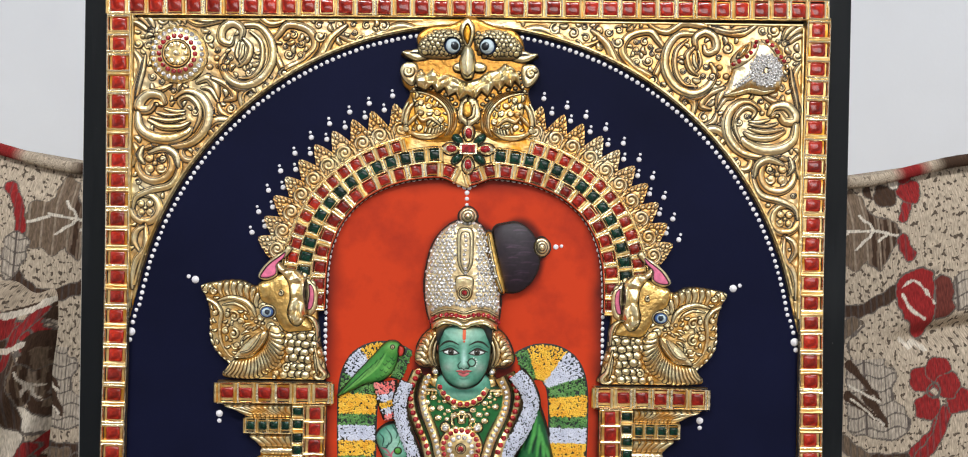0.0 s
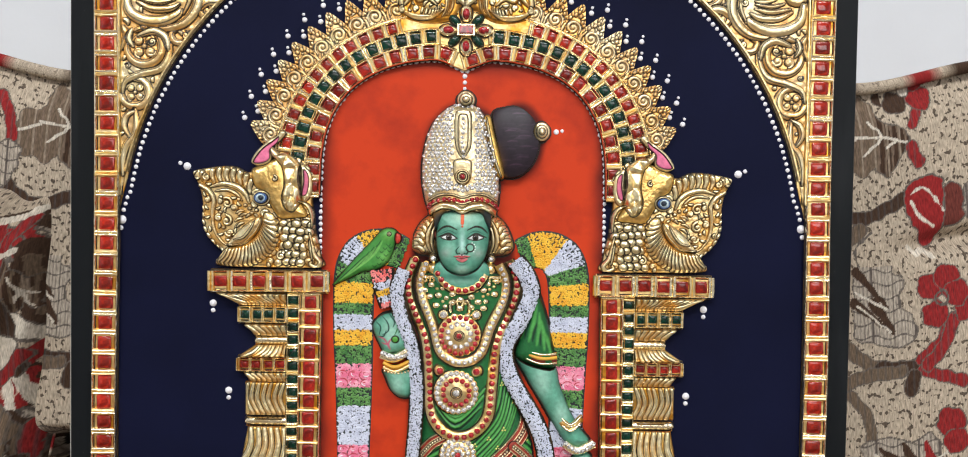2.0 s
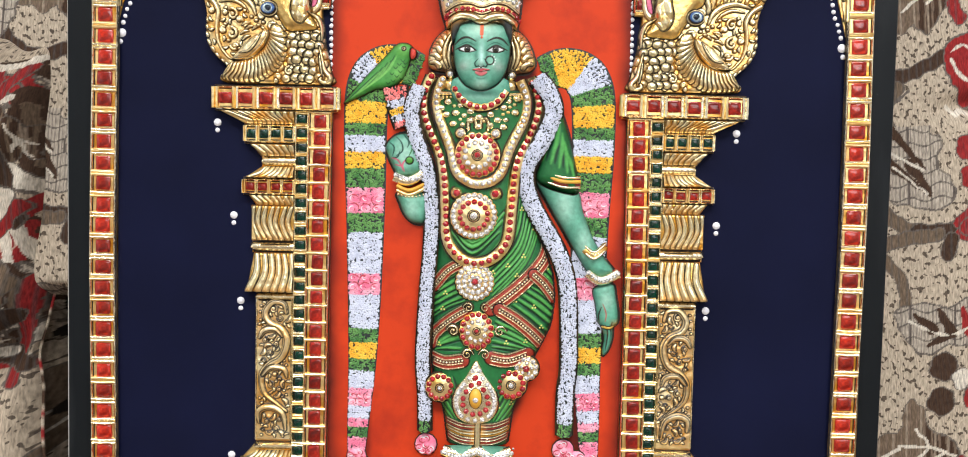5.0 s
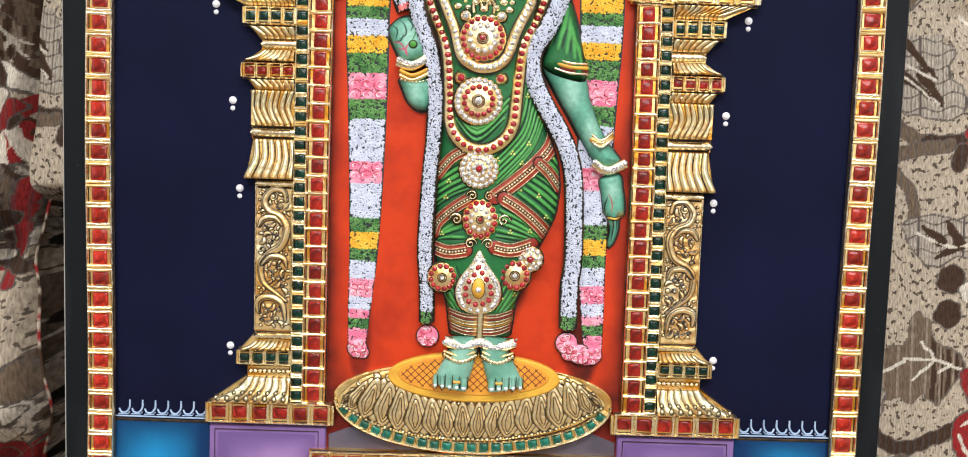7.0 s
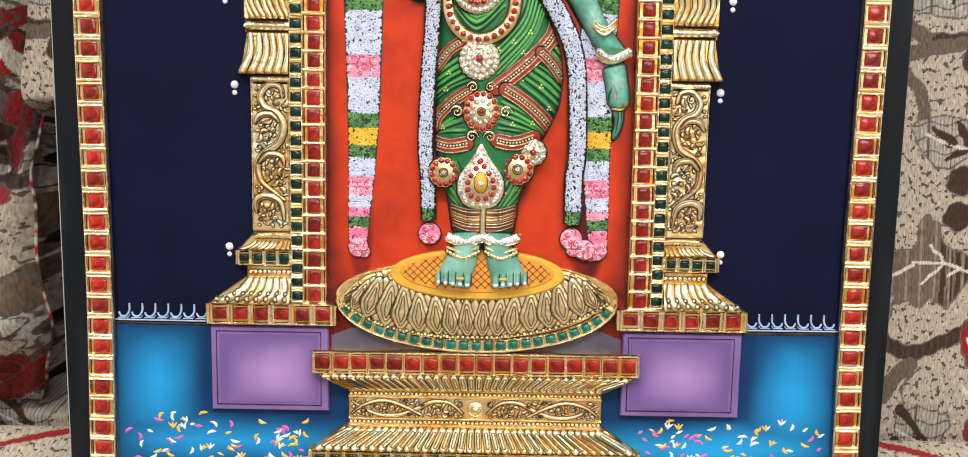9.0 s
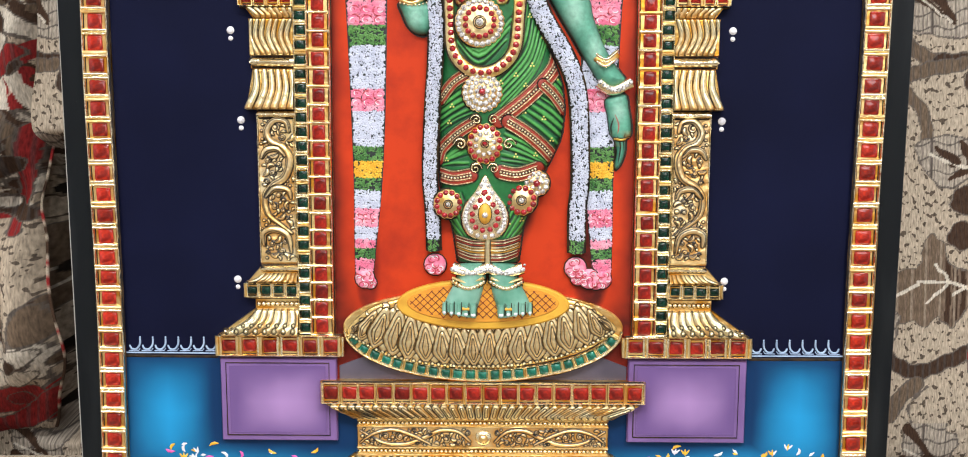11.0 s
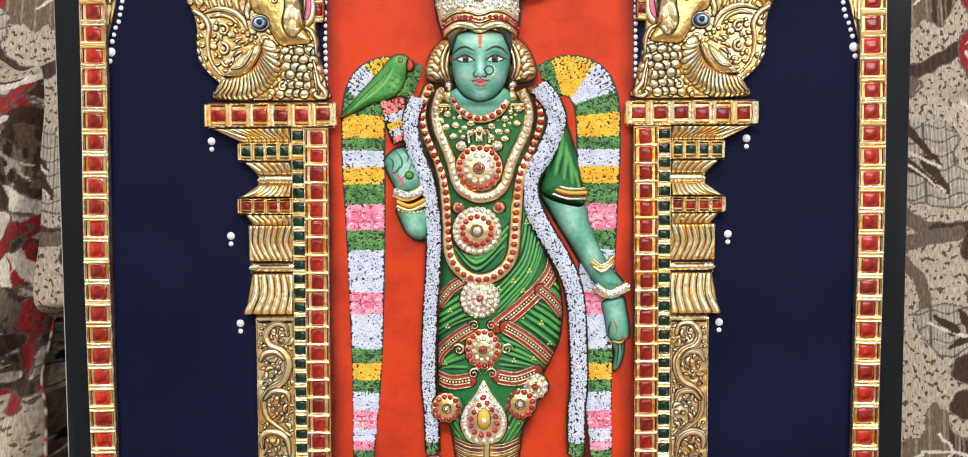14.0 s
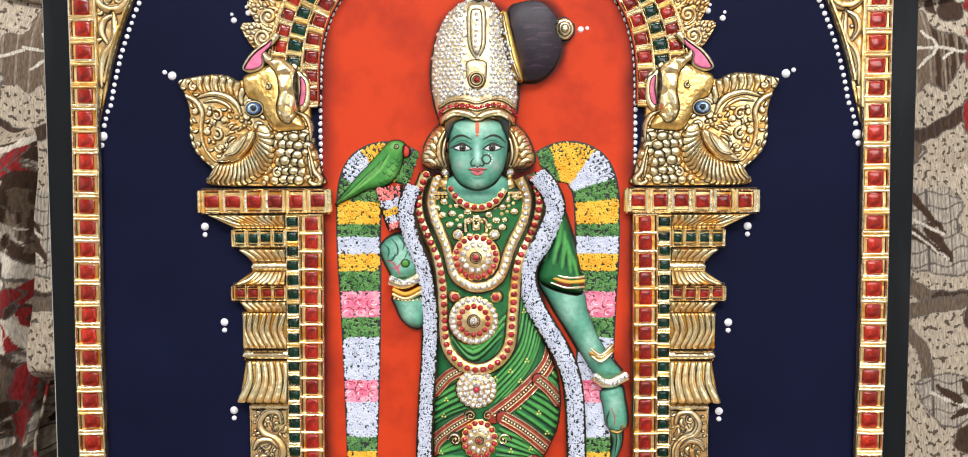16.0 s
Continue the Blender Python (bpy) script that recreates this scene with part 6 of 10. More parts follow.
for side in (-1, 1):
    dot_line([(x * side, z) for x, z in arc(0, ARCH_Z, ARCH_R, ARCH_R, 84, 9, 60) + [(196.6, 395), (197.8, 391), (198.8, 387.5)]], 3.75, 1.28)
    dots.bead(side * 199.6, 381.8, 2.5, 0.5, PEARL, 1.3, 10)
    dots.bead(side * 200.4, 377.0, 1.5, 0.5, PEARL, 0.8)
    for x, z, s in ((146, 333.5, -1), (136.5, 282, -1), (132.2, 234, -1), (136.6, 146, 1)):
        x = x if side < 0 else x - 3.0
        dots.bead(side * x, z, 2.15, 0.5, PEARL, 1.2, 10)
        dots.bead(side * x, z - 4.3, 1.4, 0.5, PEARL, 0.8)
    dots.bead(side * 161.8, 413.6, 2.3, 0.5, PEARL, 1.2, 10)
    dots.bead(side * 165.8, 415.4, 1.3, 0.5, PEARL, 0.8)
    dot_line([(side * 83.2, 360), (side * 83.0, 404)], 3.5, 1.35)
dot_line(inner_arch(0.6), 3.5, 1.35)
for i, r in enumerate((1.5, 1.3, 1.1)):
    dots.bead(0.2, 468.5 - 3.6 * i, r, 1.0, PEARL, 0.8)
dots.bead(54.2, 436.8, 1.7, 1.0, PEARL, 1.0)
dots.bead(57.6, 437.4, 1.1, 1.0, PEARL, 0.7)

# ---- the jewelled arch ----
OUT = 27.5


def band(off):
    line = mid_arch(off)
    return [(82.3 + off, 398)] + line + [(-82.3 - off, 398)]


arch = Mesh()
outer, inner = band(OUT + 1.5), band(1.6)
arch.plate(outer + inner[::-1], 0.5, 3.4, AMBER, 0.5)
arch_ob = part("arch", arch, painting, "gilded arch band set with red and green stones")
setting = Mesh()


def between(line, x0, x1, keep_side=0):
    return [p for p in line if x0 <= p[0] <= x1]


gem_row(setting, arch_ob, "garnet", between(band(5.6), 0.0, 200), 9.6, 5.8, 5.8, 3.4, 8.2)
gem_row(setting, arch_ob, "garnet", between(band(5.6), -200, 0.0), 9.6, 5.8, 5.8, 3.4, 8.2)
for lo, hi in ((14, 200), (-200, -14)):
    gem_row(setting, arch_ob, "emerald", between(band(14.6), lo, hi), 8.6, 5.6, 5.6, 3.4, 8.0)
for lo, hi in ((36, 200), (-200, -36)):
    gem_row(setting, arch_ob, "ruby", between(band(22.8), lo, hi), 8.7, 5.2, 5.2, 3.4, 7.4)
setting.ribbon(band(OUT + 1.0), 0.9, 3.0, 1.8, PALE_GOLD, 4)
part("stone_setting", setting, arch_ob, "pale gold rims and bars")

# jewelled cross at the crown of the arch
cross = Mesh()
for i in range(4):
    a = 90 * i
    c, s = math.cos(radians(a)), math.sin(radians(a))
    knob(cross, 0.6 + 10.5 * c, 494.4 + 9.8 * s, 5.2, 3.6, 5.0, 2.4, PALE_GOLD, a, 0.5, 12)
    knob(cross, 0.6 + 10.2 * c, 494.4 + 9.4 * s, 3.4, 2.3, 6.2, 2.6, RUBY_BEAD, a, 0.3, 12)
    c, s = math.cos(radians(a + 45)), math.sin(radians(a + 45))
    knob(cross, 0.6 + 9.5 * c, 494.4 + 8.2 * s, 4.2, 2.2, 5.0, 1.8, EMERALD, a + 45, 0.5, 10)
cross.plate([(-4.8, 491), (6.0, 491), (6.0, 498), (-4.8, 498)], 5.0, 7.8, PALE_GOLD, 0.5)
cross.plate([(-3.4, 492), (4.6, 492), (4.6, 497), (-3.4, 497)], 7.4, 9.0, RUBY_BEAD, 0.8)
part("crown_jewel", cross, arch_ob, "cross of red and green stones")

# flame-shaped leaves along the outer edge, each with a pair of white dots at its tip
edge_line = mid_arch(OUT + 1.0, 240)
for side in (-1, 1):
    run = [(x, z) for x, z in edge_line if x * side > 33 and z > 424]
    run.sort(key=lambda p: p[1])
    length = [0.0]
    for (ax, az), (bx, bz) in zip(run, run[1:]):
        length.append(length[-1] + math.hypot(bx - ax, bz - az))
    count = 10
    for i in range(count):
        s = length[-1] * (i + 0.45) / count
        j = min(range(len(run)), key=lambda q: abs(length[q] - s))
        x, z = run[j]
        nx, nz = x, (z - 404) * 1.15
        q = math.hypot(nx, nz)
        nx, nz = nx / q, nz / q
        nx, nz = nx * 0.88, nz * 0.88 + 0.30
        q = math.hypot(nx, nz)
        nx, nz = nx / q, nz / q
        tx, tz = -nz * side, nx * side
        size = 18.5 + 2.6 * i / count

        def at(u, w):
            return (x + nx * u + tx * w, z + nz * u + tz * w)

        fl = Mesh()
        shape = spline([(-1.5, -7.0), (5, -7.3), (11.0, -5.4), (size, -0.4), (11.6, 5.2), (5, 7.2), (-1.5, 6.9)], 4)
        fl.plate([at(u, w) for u, w in shape], 0.5, 2.6, AMBER, 0.4)
        leaf = part("flame_leaf", fl, arch_ob, "pointed embossed gold leaf")
        strokes = [((at(u * 0.97, w * 0.93), at(u * 0.86 - 0.4, w * 0.72)), 0.95) for u, w in shape[1:-1:2]]
        strokes += [((at(u, w), at(u + 0.7, w)), r) for u, w, r in ((12.6, -1.5, 1.1), (12.4, 1.4, 1.1), (14.6, 0.0, 1.0), (16.4, -0.2, 0.7), (9.6, -3.8, 1.0), (9.6, 3.8, 1.0))]
        spiral = [at(5.0 + (4.5 - 4.2 * f) * math.cos(-2.0 + 10.2 * f), (4.6 - 4.2 * f) * math.sin(-2.0 + 10.2 * f)) for f in (k / 22 for k in range(23))]
        strokes += [((at(-1, -5.2), at(3.5, -5.7), at(8.0, -4.0)), 0.8), ((at(-1, 5.4), at(3.5, 5.7), at(8.0, 4.2)), 0.8), (tuple(spiral), -1.0)]
        outline = [at(u, w) for u, w in shape]
        us, vs = [q[0] for q in outline], [q[1] for q in outline]
        relief_field("scrollwork", leaf, "", field_of(outline), (min(us), max(us), min(vs), max(vs)), strokes, 2.7, 0.33, (polygon_test(outline), ((1.0, 700),), i), 1, 1.3, 0.15)
        px, pz = at(size + 5.0, -0.4)
        dots.bead(px, pz, 1.6, 0.5, PEARL, 1.0, 9)
        dots.bead(px + nx * 1.2, pz + 3.1, 0.95, 0.5, PEARL, 0.7, 8)
        if i < count - 1:
            px, pz = at(19.0, 7.0)
            dots.bead(px, pz, 1.6, 0.5, PEARL, 1.0, 9)
            dots.bead(px + nx * 1.2, pz + 3.1, 0.95, 0.5, PEARL, 0.7, 8)
part("dot_trim", dots, painting, "raised white paint dots", "stuff")

# ---- mask ornament over the arch ----
mask = Mesh()
PLUME = [(8.9, 509.7), (9.5, 518.5), (15.3, 525.3), (24.8, 528.4), (34.4, 527.8), (33.8, 521.2), (32.4, 511.6), (34.8, 502.1), (23.1, 500.4), (13.5, 502.4)]
BROW = [(2.9, 559.7), (7.2, 564.2), (14.5, 565.8), (23.3, 563.8), (29.3, 559.5), (31.6, 553.7), (28.7, 548.5), (19.9, 547.6), (11.2, 548.2), (5.2, 552.4)]
face = Relief((-48, 48, 494, 578), 0.3)
right_edge = [(0.5, 573.8), (14.5, 568.9), (24.9, 566.9), (31.6, 561.1), (34.0, 553.1), (39.9, 552.4), (41.4, 550.3), (34.1, 545.7), (42.3, 541.4), (40.2, 536.2), (35.9, 529.5), (38.2, 521.4), (40.6, 514.1), (40.0, 505.2), (32.7, 499.9), (18.0, 498.9), (6.8, 504.6), (1.6, 507.5)]
left_edge = [(-2.1, 507.4), (-7.8, 499.9), (-21.1, 498.2), (-34.4, 500.9), (-39.6, 507.4), (-39.1, 517.8), (-34.8, 527.4), (-38.6, 531.8), (-40.1, 537.6), (-38.0, 543.6), (-33.7, 546.6), (-40.4, 550.1), (-38.2, 553.1), (-30.9, 554.0), (-31.0, 562.1), (-22.3, 568.2), (-11.3, 569.1)]
face.form(right_edge + left_edge, 3.0, 2.4, 4.0, (0.60, 0.29, 0.06))
for s in (-1, 1):
    def q(pts):
        """The same form on either half of the ornament."""
        return [(0.6 + s * (x - 0.6), z) for x, z in pts]

    # paired plumes under the jaw
    face.form(q(PLUME), 4.0, 2.0, 3.0, (0.80, 0.48, 0.14))
    for off in range(4):
        face.ridge(q([(x + 1.1 * off, z - 0.3 * off) for x, z in [(32.9, 529.3), (22.6, 527.6), (14.6, 523.1), (9.5, 516.3), (9.0, 508.2), (11.3, 503.1)]]), 1.0 if off else 1.4, 2.4 - 0.3 * off)
    for k in range(9):
        x, z = spline([(29.2, 530.0), (19.7, 527.6), (12.4, 523.0), (8.1, 517.0), (6.7, 509.7)], 2)[k]
        face.spot(*q([(x - 1.2, z + 1.0)])[0], 1.2, 1.0, 1.8)
    face.form(q([(14.9, 506.1), (17.7, 513.5), (23.5, 518.8), (31.5, 522.6), (33.1, 516.8), (30.3, 510.1), (23.0, 505.6)]), 5.2, 1.6, 3.0, (0.90, 0.64, 0.26))
    face.ridge(q([(14.1, 506.1), (21.6, 501.8), (31.1, 502.0), (38.4, 505.8)]), 1.7, 2.4)
    for k in range(7):
        x, z = spline([(15.6, 507.6), (21.5, 505.5), (29.6, 507.9)], 4)[k]
        face.ridge(q([(x, z), (x + 0.6, z - 2.2)]), 0.8, 1.6, taper="", smooth=False)
    face.ridge(q([(17.8, 508.4), (22.9, 512.2), (28.0, 510.8), (30.9, 513.8)]), 1.3, 2.6)
    face.spot(*q([(29.4, 515.2)])[0], 2.0, 1.7, 2.8)
    face.ridge(q([(30.9, 514.5), (33.9, 511.6), (36.9, 508.0)]), 1.2, 2.0)
    face.ridge(q([(33.8, 521.2), (36.8, 516.9), (38.4, 510.3), (37.0, 505.1)]), 1.6, 2.8)
    face.ridge(q([(36.7, 522.0), (39.7, 516.2), (40.6, 508.8)]), 1.1, 2.2)
    face.volute(*q([(37.7, 505.8)])[0], 2.6, 90, -s, 0.8, 2.0)
    # curled ends beside the frill, and the pointed ear
    face.form(q([(31.9, 544.0), (38.5, 545.6), (42.2, 541.2), (40.1, 535.3), (35.0, 531.5), (32.0, 535.2)]), 4.8, 2.0, 2.4)
    face.volute(*q([(37.1, 539.7)])[0], 4.2, 30, s, 1.1, 2.2)
    for k in range(5):
        face.spot(*q([[(33.6, 529.3), (32.1, 531.5), (30.6, 534.4), (30.5, 537.3), (29.7, 540.3)][k]])[0], 1.1, 1.0, 1.6)
    face.form(q([(24.4, 548.3), (27.3, 552.7), (32.5, 553.6), (36.9, 552.2), (41.3, 551.5), (37.0, 547.8), (31.1, 546.2)]), 5.4, 2.4, 2.0)
    face.mark(q([(28.1, 549.1), (31.8, 550.6), (36.2, 550.7)]), 0.8, LINE_INK, 1.0)
    # scaled brow bulge round the boss
    face.form(q(BROW), 5.5, 6.5, 9.0)
    brow = polygon_test(spline(q(BROW), 4, True))
    for row in range(8):
        for k in range(12):
            x, z = 0.6 + s * (3.0 + 2.55 * k + 1.2 * (row % 2)), 547.5 + 2.5 * row + 0.10 * k
            if brow(x, z, 0.9):
                face.spot(x + 0.5 * math.sin(5 * k + row), z + 0.5 * math.sin(3 * k + 4 * row), 1.7 + 0.4 * math.sin(7 * k + row), 1.5, 1.5, rot=25 * s * row, ink=0.17)
    ex, ez = q([(11.0, 554.7)])[0]
    face.form([(ex + 4.9 * math.cos(radians(a)), ez + 5.0 * math.sin(radians(a))) for a in range(0, 360, 30)], 9.0, 3.4, 4.4, (0.03, 0.07, 0.20), 0.0)
    face.spot(ex - s * 0.2, ez, 4.1, 4.3, 1.2, (0.56, 0.68, 0.74), 0.0, ink=0)
    face.spot(ex - s * 1.5, ez - 0.4, 2.4, 2.5, 1.5, (0.015, 0.018, 0.025), 0.0, ink=0)
    face.spot(ex - s * 0.6, ez + 0.8, 0.6, 0.7, 1.8, (0.6, 0.65, 0.7), 0.0, ink=0)
    face.form(q([(1.7, 542.9), (5.3, 545.9), (10.5, 543.8), (9.1, 540.1), (4.0, 540.0)]), 8.0, 3.0, 2.4)
    # tongue hollow between the plumes
    face.form(q([(-0.5, 524.1), (4.2, 524.9), (6.5, 519.8), (7.4, 513.2), (3.8, 509.5), (-0.2, 508.3)]), 5.6, 1.6, 2.0)
    face.ridge(q([(-0.3, 512.0), (3.0, 513.9), (3.6, 520.5)]), 1.0, 1.4)
for s in (-1, 1):
    face.fill([(0.6 + s * (x - 0.6), z) for x, z in PLUME], ((2.4, 500), (1.7, 900), (1.1, 900)), 31, 1.5)
frill = [(-30.2, 530.5), (-31.8, 537.1), (-28.2, 540.8), (-25.2, 538.7), (-21.6, 541.7), (-17.2, 538.1), (-12.8, 538.9), (-6.9, 536.1), (-0.7, 534.0), (6.2, 536.4), (12.0, 540.9), (17.1, 541.7), (21.4, 545.4), (25.9, 543.3), (29.6, 539.7), (31.2, 531.0), (27.5, 534.6), (25.4, 530.9), (21.7, 533.0), (18.1, 528.5), (15.1, 531.4), (11.6, 525.5), (7.8, 528.3), (4.3, 523.9), (-0.5, 526.0), (-5.2, 523.0), (-7.5, 527.3), (-11.8, 525.1), (-14.1, 530.1), (-18.5, 527.1), (-21.5, 531.4), (-25.1, 528.5)]
face.form(frill, 8.0, 3.4, 4.0, LEAF_GOLD, 1.0, 0.25, False)
face.crumple(frill, 5.0, 6.5)
face.form([(-3.5, 552.8), (-1.0, 555.8), (2.3, 552.9), (3.9, 545.6), (2.6, 536.9), (-0.7, 535.3), (-4.0, 537.5), (-5.6, 545.5)], 9.0, 6.0, 5.0)
face.mark([(-4.0, 538.9), (-0.7, 536.4), (2.5, 539.0)], 0.5, LINE_INK)
face.form([(-1.3, 572.1), (2.8, 567.8), (2.9, 561.9), (0.1, 553.8), (-2.9, 555.9), (-5.2, 561.7), (-5.3, 567.6)], 7.0, 2.6, 2.0)
face.form([(-1.3, 568.4), (1.0, 564.8), (0.7, 560.4), (-1.0, 556.0), (-3.3, 560.3), (-3.4, 564.7)], 8.0, 1.4, 1.6, (0.62, 0.28, 0.03))
face.form([(-2.3, 521.7), (1.4, 521.8), (2.2, 515.2), (-0.3, 513.0), (-2.9, 515.1)], 6.8, 1.4, 1.6, (0.80, 0.42, 0.08))
face.into(mask, 0.7, 2)
part("mask_ornament", mask, painting, "bulging gold mask ornament with blue enamel bosses")


# ---- bracket ornaments on the capitals ----
def bracket(side):
    shapes = Relief((78, 166, 351, 442), 0.3)
    outline = [(-157.6, 410.2), (-149.8, 412.5), (-140.6, 413.7), (-132.1, 413.4), (-125.7, 410.4), (-120.4, 412.7), (-108.0, 417.8), (-98.2, 420.6), (-91.7, 416.4), (-87.6, 412.2), (-87.1, 401.0), (-88.1, 394.5), (-86.9, 386.4), (-86.1, 377.7), (-84.2, 370.2), (-82.4, 362.1), (-82.1, 355.6), (-112.2, 355.0), (-140.1, 355.7), (-143.7, 359.0), (-139.6, 363.5), (-146.4, 370.0), (-150.2, 375.3), (-151.7, 381.8), (-151.5, 389.9), (-152.4, 397.3), (-154.5, 403.8)]
    shapes.form([(-x, z) for x, z in outline], 3.2, 1.6, 3.0, (0.95, 0.73, 0.37))

    def q(pts):
        return [(-x, z) for x, z in pts]

    # feathered crest along the upper edge
    for a, b in zip([(-149.6, 404.3), (-144.4, 404.3), (-140.5, 404.6), (-136.5, 404.9), (-132.6, 404.6), (-128.8, 403.3), (-125.5, 401.0), (-123.6, 398.4)], [(-151.4, 409.8), (-145.5, 411.4), (-141.6, 412.0), (-137.1, 412.0), (-133.2, 411.3), (-129.3, 410.3), (-125.7, 408.4), (-122.9, 405.2)]):
        mid = ((a[0] + b[0]) / 2 - 0.8, (a[1] + b[1]) / 2)
        shapes.ridge(q([a, mid, b]), 1.75, 2.2, taper="swell")
    shapes.volute(148.9, 407.2, 2.9, 60, -1, 0.8, 1.8)
    # looping ropes and leaves of the tail
    shapes.ridge(q([(-152.6, 402.4), (-147.7, 399.5), (-144.6, 394.0), (-145.4, 385.6), (-144.0, 376.5), (-139.5, 369.7), (-136.0, 367.7)]), 1.5, 2.6, taper="end")
    shapes.ridge(q([(-146.4, 401.7), (-139.2, 403.6), (-131.4, 402.0), (-126.3, 397.8), (-124.1, 392.6)]), 1.6, 2.4)
    shapes.ridge(q([(-143.8, 399.1), (-137.3, 400.1), (-131.5, 397.8), (-128.3, 393.9)]), 1.0, 1.8)
    for x, z, r, a, h in ((-136.8, 392.3, 4.4, 60, 1), (-132.9, 389.7, 2.6, 200, -1), (-137.0, 382.0, 4.2, 90, 1), (-135.2, 375.2, 3.4, 0, -1), (-148.5, 394.3, 2.4, 120, 1), (-129.4, 386.5, 2.4, 30, 1)):
        shapes.volute(-x, z, r, a, h, 0.9, 2.0)
    for x, z in [(-151.9, 389.5), (-151.9, 385.6), (-151.7, 381.4), (-150.5, 377.2), (-148.3, 373.3), (-145.7, 369.7), (-142.9, 366.4), (-140.3, 364.8)]:
        shapes.ridge([(-x + 0.3, z + 1.2), (-x - 0.6, z), (-x - 1.6, z - 1.6)], 1.3, 1.6)
    for a, b in zip([(-131.7, 386.5), (-129.8, 384.2), (-132.4, 381.7), (-128.5, 381.0), (-125.9, 384.2), (-131.2, 378.4)], [(-127.1, 388.1), (-125.2, 386.2), (-127.8, 383.6), (-132.5, 377.8), (-121.9, 386.2), (-127.2, 381.0)]):
        shapes.ridge(q([a, ((a[0] + b[0]) / 2, (a[1] + b[1]) / 2 + 0.7), b]), 0.85, 1.4)
    for x, z in [(-123.8, 389.4), (-126.4, 391.3), (-122.5, 386.8), (-119.9, 388.4), (-140.8, 386.9), (-139.0, 378.1), (-140.6, 395.9), (-130.2, 394.6), (-132.9, 373.9)]:
        shapes.spot(-x, z, 1.2, 1.0, 1.4)
    shapes.fill([(-x, z) for x, z in outline], ((3.6, 900), (2.8, 1500), (2.1, 2500), (1.4, 1500)), 19, 1.7)
    # round scales of the breast
    rnd = random.Random(3)
    for x0, z0 in ((-104.4, 380.9), (-106.4, 376.4), (-103.2, 371.9), (-105.2, 367.7), (-104.7, 363.1), (-106.7, 358.9)):
        for k in range(5):
            x, z = -x0 - 4.3 * k + rnd.uniform(-0.8, 0.8), z0 + rnd.uniform(-0.8, 0.8)
            if x > 84.5:
                shapes.spot(x, z, 2.7 + rnd.uniform(-0.3, 0.4), 2.4 + rnd.uniform(-0.3, 0.3), 2.2, rot=rnd.uniform(-40, 40), ink=0.2)
    for x, z, r, a, h in ((-105.3, 362.1, 3.3, 90, -1), (-111.3, 358.9, 2.5, 0, 1), (-112.6, 356.6, 1.6, 90, 1)):
        shapes.volute(-x, z, r, a, h, 0.8, 2.2)
    # wing: an almond ringed by a rope, with broad feathers round it
    inner = spline(q([(-137.3, 366.1), (-130.5, 366.1), (-123.2, 368.7), (-118.6, 373.5), (-115.9, 379.0), (-115.2, 383.8)]), 4)
    outer = spline(q([(-142.0, 358.6), (-133.9, 356.7), (-122.8, 357.3), (-113.5, 363.1), (-108.5, 371.2), (-108.6, 384.1)]), 4)
    fan = q([(-142.0, 358.6), (-133.9, 356.7), (-122.8, 357.3), (-113.5, 363.1), (-108.2, 371.2), (-107.1, 379.0), (-109.9, 386.1), (-115.1, 387.0), (-116.5, 379.6), (-120.5, 373.2), (-125.8, 369.3), (-132.4, 367.1), (-137.6, 366.1)])
    shapes.form(fan, 5.2, 2.2, 4.0, (0.93, 0.70, 0.33))
    for k in range(1, 20):
        (ax, az), (bx, bz) = inner[k], outer[k]
        shapes.ridge([(ax, az), ((ax + bx) / 2 - 0.6, (az + bz) / 2 - 0.9), (bx, bz)], 1.75, 2.0, taper="swell")
    shapes.form(q([(-136.6, 368.0), (-132.3, 373.9), (-126.3, 379.7), (-120.4, 383.8), (-117.1, 384.1), (-117.5, 379.6), (-121.2, 373.5), (-127.1, 369.3), (-133.0, 367.7)]), 5.6, 2.4, 3.5)
    shapes.ridge(q([(-136.0, 368.0), (-127.8, 368.7), (-121.5, 373.8), (-117.8, 379.6), (-117.1, 383.8)]), 0.9, 1.4)
    shapes.ridge(q([(-132.3, 371.3), (-127.1, 372.5), (-123.1, 377.1), (-120.4, 382.2)]), 0.7, 0.8)
    # head: amber cheek, foil crumpled over the jaw, pink ear and mouth
    shapes.form(q([(-122.8, 412.0), (-116.3, 414.9), (-108.5, 418.7), (-103.3, 416.1), (-100.3, 407.1), (-98.5, 397.5), (-92.7, 391.1), (-90.2, 385.3), (-98.0, 384.0), (-106.4, 384.1), (-111.5, 391.2), (-116.6, 399.5), (-121.0, 402.7)]), 5.0, 4.2, 6.0, (0.88, 0.58, 0.20))
    jaw = q([(-111.9, 427.5), (-107.5, 422.4), (-101.1, 421.1), (-95.4, 416.6), (-93.5, 410.8), (-93.0, 400.6), (-93.8, 393.6), (-97.7, 387.8), (-102.2, 389.1), (-104.7, 395.5), (-103.3, 403.9), (-104.4, 412.8), (-108.2, 417.9), (-110.8, 420.5)])
    shapes.form(jaw, 7.0, 3.0, 3.0)
    shapes.crumple(jaw, 4.0, 6.5)
